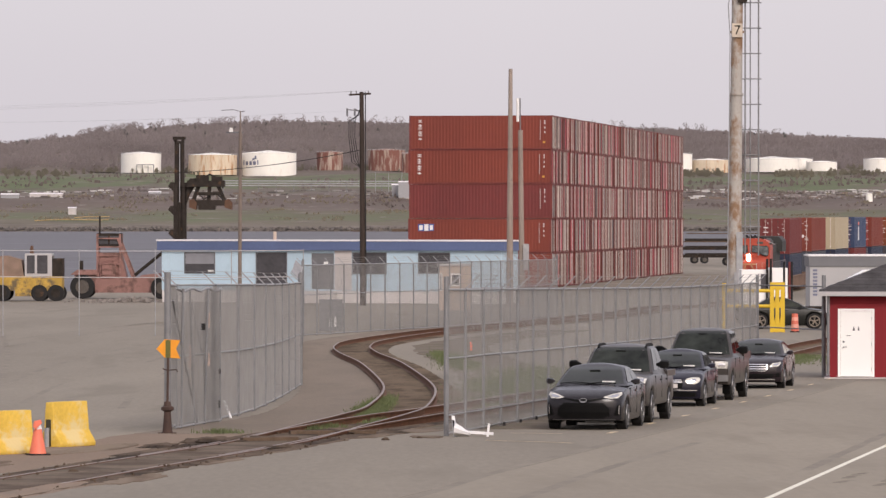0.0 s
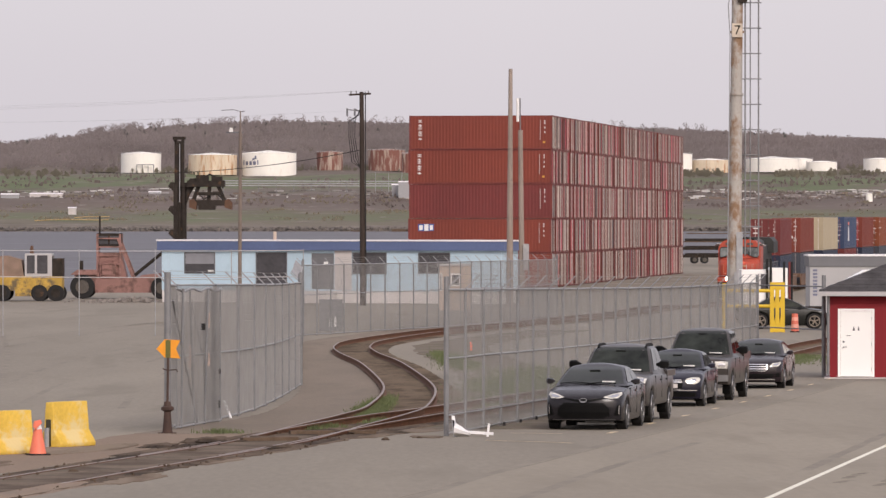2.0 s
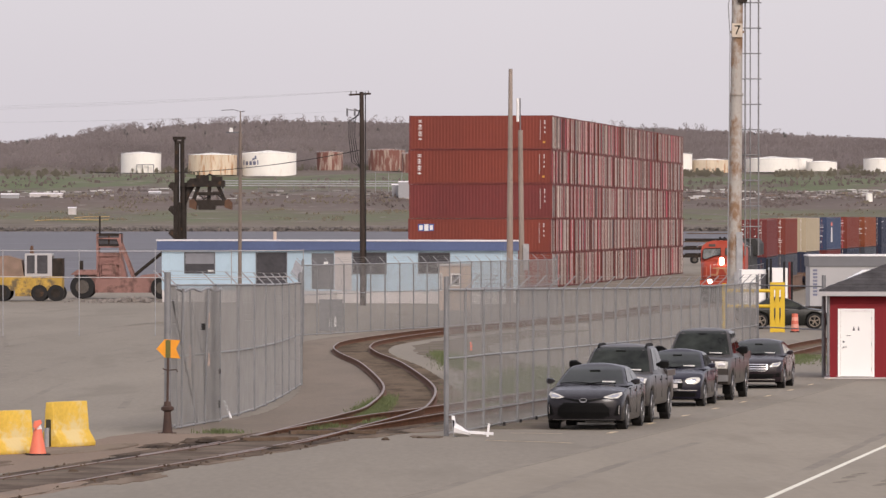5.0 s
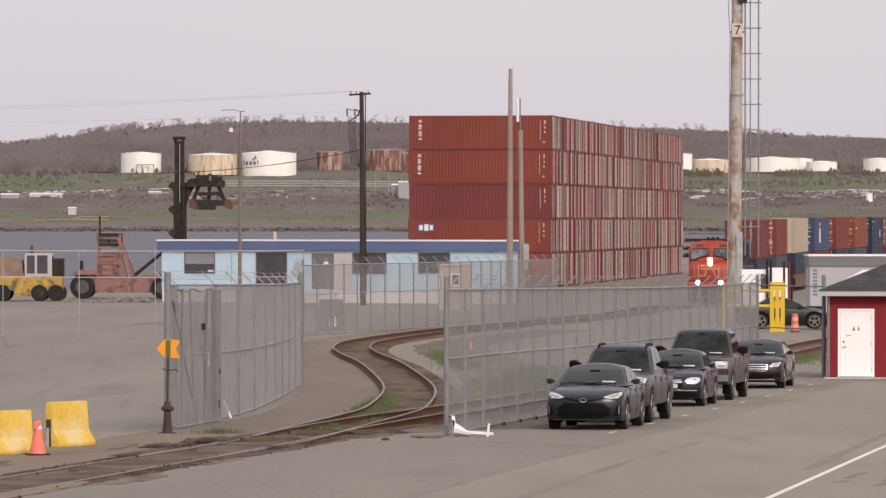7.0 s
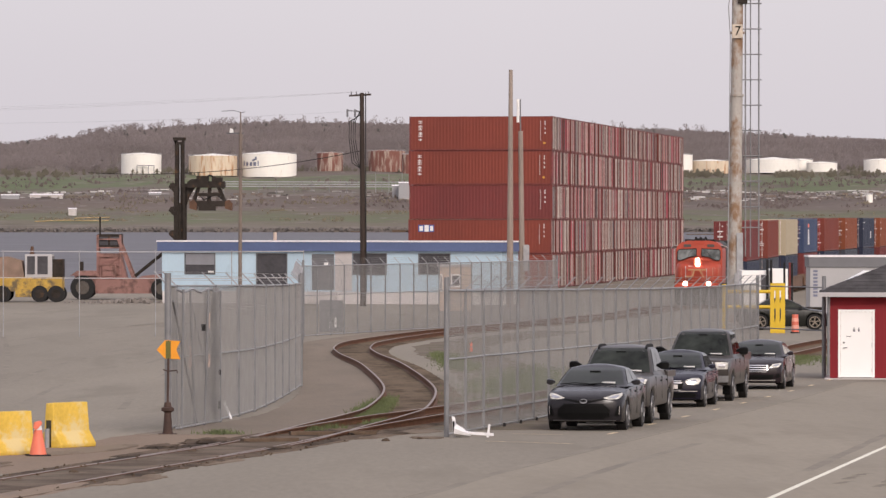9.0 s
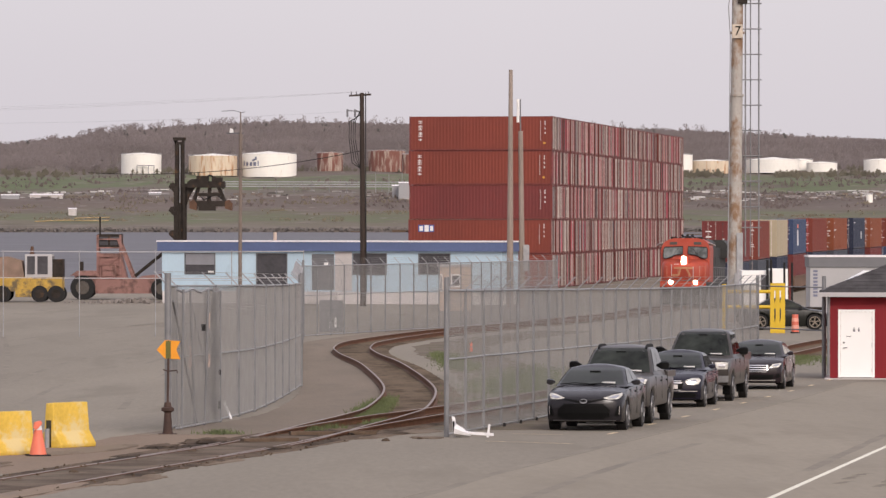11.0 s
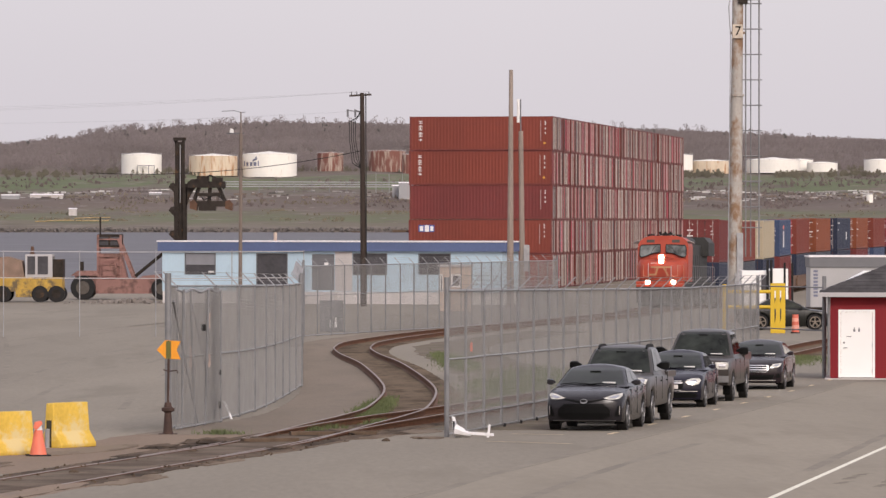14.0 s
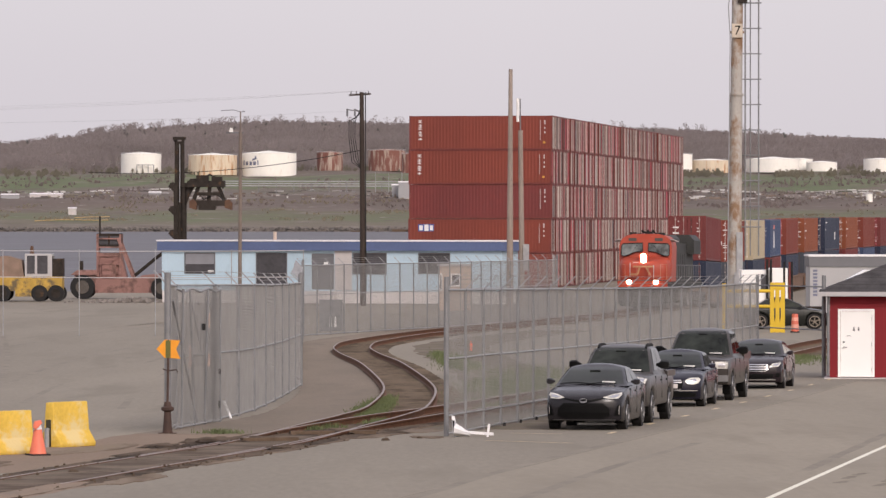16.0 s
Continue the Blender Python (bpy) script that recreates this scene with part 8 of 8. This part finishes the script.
        ob = part("clay_mound", bm, M_MUD, None, smooth=True)
        ob.location = (x, y, ground_z(y) + 0.005)
        ob.rotation_euler = (0, 0, -0.15)
        tagged(ob, "low dark mound of trodden clay beside the rails", "mound", "clay mounds")
    # timber baulks in the turnout
    for n, (x, y, a, l) in enumerate(((-2.4, 104.3, -76, 1.9), (-3.6, 99.6, -70, 1.2))):
        bm = B()
        box(bm, -0.12, 0.12, -l / 2, l / 2, -0.05, 0.09)
        ob = part("timber_baulk", rounded(bm, 0.02), M_TIE)
        ob.matrix_basis = pose(x, y, ground_z(y), 0, 0, a)
        tagged(ob, "weathered timber baulk beside the turnout rails", "timber", "timber baulks")

    grass_clump("grass_tufts", "fresh green grass tufts growing between and beside the rails",
                [(-1.85, 125, 0.30, 7, 1300), (-1.75, 118, 0.35, 4, 900), (-1.5, 133, 0.25, 5, 260), (-1.55, 112.5, 0.3, 2, 220), (0.35, 183, 0.55, 9, 1500), (0.9, 176, 0.5, 6, 900), (-0.2, 192, 0.4, 6, 260),
                 (-4.85, 104.8, 0.5, 0.5, 160), (2.2, 150, 1.4, 12, 3600), (3.4, 163, 1.5, 12, 3000), (1.2, 130, 1.0, 8, 500), (12.6, 183, 1.6, 5, 1500), (13.8, 188, 1.4, 4, 900), (-3.0, 107.5, 0.3, 0.4, 90), (-2.6, 109, 0.5, 0.6, 120), (-1.95, 121, 0.35, 6, 1200), (-1.7, 129, 0.3, 6, 700)], 21, 0.14)


def build_clods():
    """Loose dirt and ballast strewn along the crossing rails."""
    rng = random.Random(77)
    bm = B()
    line = [p for p in MAIN if 66 < p.y < 122]
    for _ in range(520):
        i = rng.randrange(len(line) - 1)
        a, b = line[i], line[i + 1]
        p = a.lerp(b, rng.random())
        d = (b - a).normalized()
        off = rng.choice((-1, 1)) * abs(rng.gauss(0.9, 0.22))
        p = p + Vector((d.y, -d.x)) * off
        s = 0.005 + 0.022 * rng.random() ** 2.5
        m = Matrix.Translation((p.x, p.y, ground_z(p.y) + 0.014 + s * 0.3)) @ Euler((rng.random() * 3, rng.random() * 3, rng.random() * 3)).to_matrix().to_4x4()
        box(bm, -s, s, -s * 1.4, s * 1.4, -s * 0.6, s * 0.6, m)
    tagged(part("dirt_clods", bm, M_MUD), "loose dark dirt and stones strewn along the rails", "dirt", kind="stuff")


def build_markings():
    u = Vector((0.1666, 0.986))
    t = thing("bay_marks", "worn yellow dashes marking the parking bays", "road marking", kind="structure")
    for k in range(9):
        c = Vector((3.72, 105.6)) + u * 6.86 * k
        bm = B()
        strip(bm, [c - u * 0.65, c, c + u * 0.65], 0.06, 0.006)
        part("dash", bm, M_YLINE, t)
    for a, b in (((0.9, 100.3), (2.66, 98.6)), ((1.5, 105.2), (2.6, 104.7))):
        bm = B()
        strip(bm, [Vector(a), (Vector(a) + Vector(b)) / 2, Vector(b)], 0.05, 0.006)
        part("bay_line", bm, M_YLINE, t)
    bm = B()
    strip(bm, smooth_path([(3.6, 65.3), (4.97, 73.3), (8.92, 96.8), (12.5, 118)], 3), 0.055, 0.006)
    tagged(part("edge_line", bm, M_WLINE), "white painted line along the roadway", "road marking", kind="structure")
    # sealed cracks and tyre streaks with shapes of their own
    rng = random.Random(9)
    bm = B()
    for k in range(6):
        x, y = rng.uniform(-32, -9), rng.uniform(120, 300)
        d = Vector((rng.uniform(0.1, 0.3), 1)).normalized()
        pts, p = [], Vector((x, y))
        for _ in range(rng.randint(8, 16)):
            pts.append(p.copy())
            p = p + d * 1.3 + Vector((rng.gauss(0, 0.03), 0))
        strip(bm, pts, 0.05, 0.004)
    for x, y, l in ((6.75, 80.6, 1.3), (7.05, 82.2, 0.9), (7.3, 79.3, 1.6), (6.45, 78.8, 1.0), (7.0, 77.6, 1.2)):
        pts = [Vector((x + 0.05 * k, y + l * k / 6)) for k in range(7)]
        strip(bm, pts, 0.08, 0.004, ragged=0.12)
    seam = [Vector((-1.22, 70)) + u * 2.0 * i + Vector((0.03 * noise.noise((i * 0.6, 0, 0)), 0)) for i in range(46)]
    strip(bm, seam, 0.022, 0.0045)
    wheel = B()
    for path in ([(-12.4, 132), (-13.0, 150), (-13.5, 177), (-12.4, 205), (-9.6, 225)], [(-9.3, 126), (-10.2, 150), (-10.4, 180), (-8.9, 212)], [(-20, 200), (-17.5, 235), (-13, 270), (-9, 290)], [(-15.5, 160), (-19, 200), (-24, 250)], [(0.2, 72), (2.2, 86), (4.4, 99)], [(7.2, 84), (9.6, 99), (13, 120)]):
        line = smooth_path(path, 2.0)
        for off in (-0.85, 0.85):
            strip(wheel, sides(line, off), 0.11, 0.0048, ragged=0.05)
    tagged(part("tyre_tracks", wheel, paint("rubbed tyre track", (0.200, 0.174, 0.136), 0.85, scale=0.5, vary=0.25, fine=8)), "faint dark curving tyre tracks on the asphalt", "tyre tracks", kind="stuff")
    tagged(part("asphalt_cracks", bm, paint("dark crack filler", (0.19, 0.167, 0.132), 0.9, spec=0.2)), "thin dark sealed cracks in the asphalt", "cracks", kind="stuff")


def build_strand_fence():
    t = thing("strand_fence", "thin two-strand wire fence along the open yard", "fence", kind="structure")
    for x in (-6.6, -10.0, -13.6, -17.2, -20.8):
        bm = B()
        z = ground_z(227)
        rod(bm, (x, 227, z), (x, 227, z + 4.1), 0.022, seg=6)
        part("post", bm, M_GALV, t)
    for h in (3.25, 2.0):
        bm = B()
        chain(bm, sag((-6.6, 227, h - 0.02), (-24, 227, h + 0.02), 0.05), 0.02, 5)
        part("strand", bm, M_TRIM, t)


build_strand_fence()
build_cars()
build_hut()
build_office()
build_poles()
build_machines()
build_gate_corner()
build_foreground()
build_clods()
build_markings()


# ---- what moves: the train rolls in at a steady pace ----
def motions():
    front = min(range(len(MAIN)), key=lambda i: abs(MAIN[i].y - LOCO_FRONT_AT_END))
    s_end = MAIN_LEN[front]
    speed = 5.13
    times = [0, 2, 4, 6, 8, 10, 12, 14, 16]
    for ob, off, wb, lift in TRAIN:
        flip = pose(0, 0, 0, 0, 0, -90) if ob.name.startswith("shipping_container") else pose(0, 0, 0)
        walk(ob, [(t, vehicle_pose(s_end + off + speed * (16 - t), wb, lift) @ flip) for t in times])


motions()
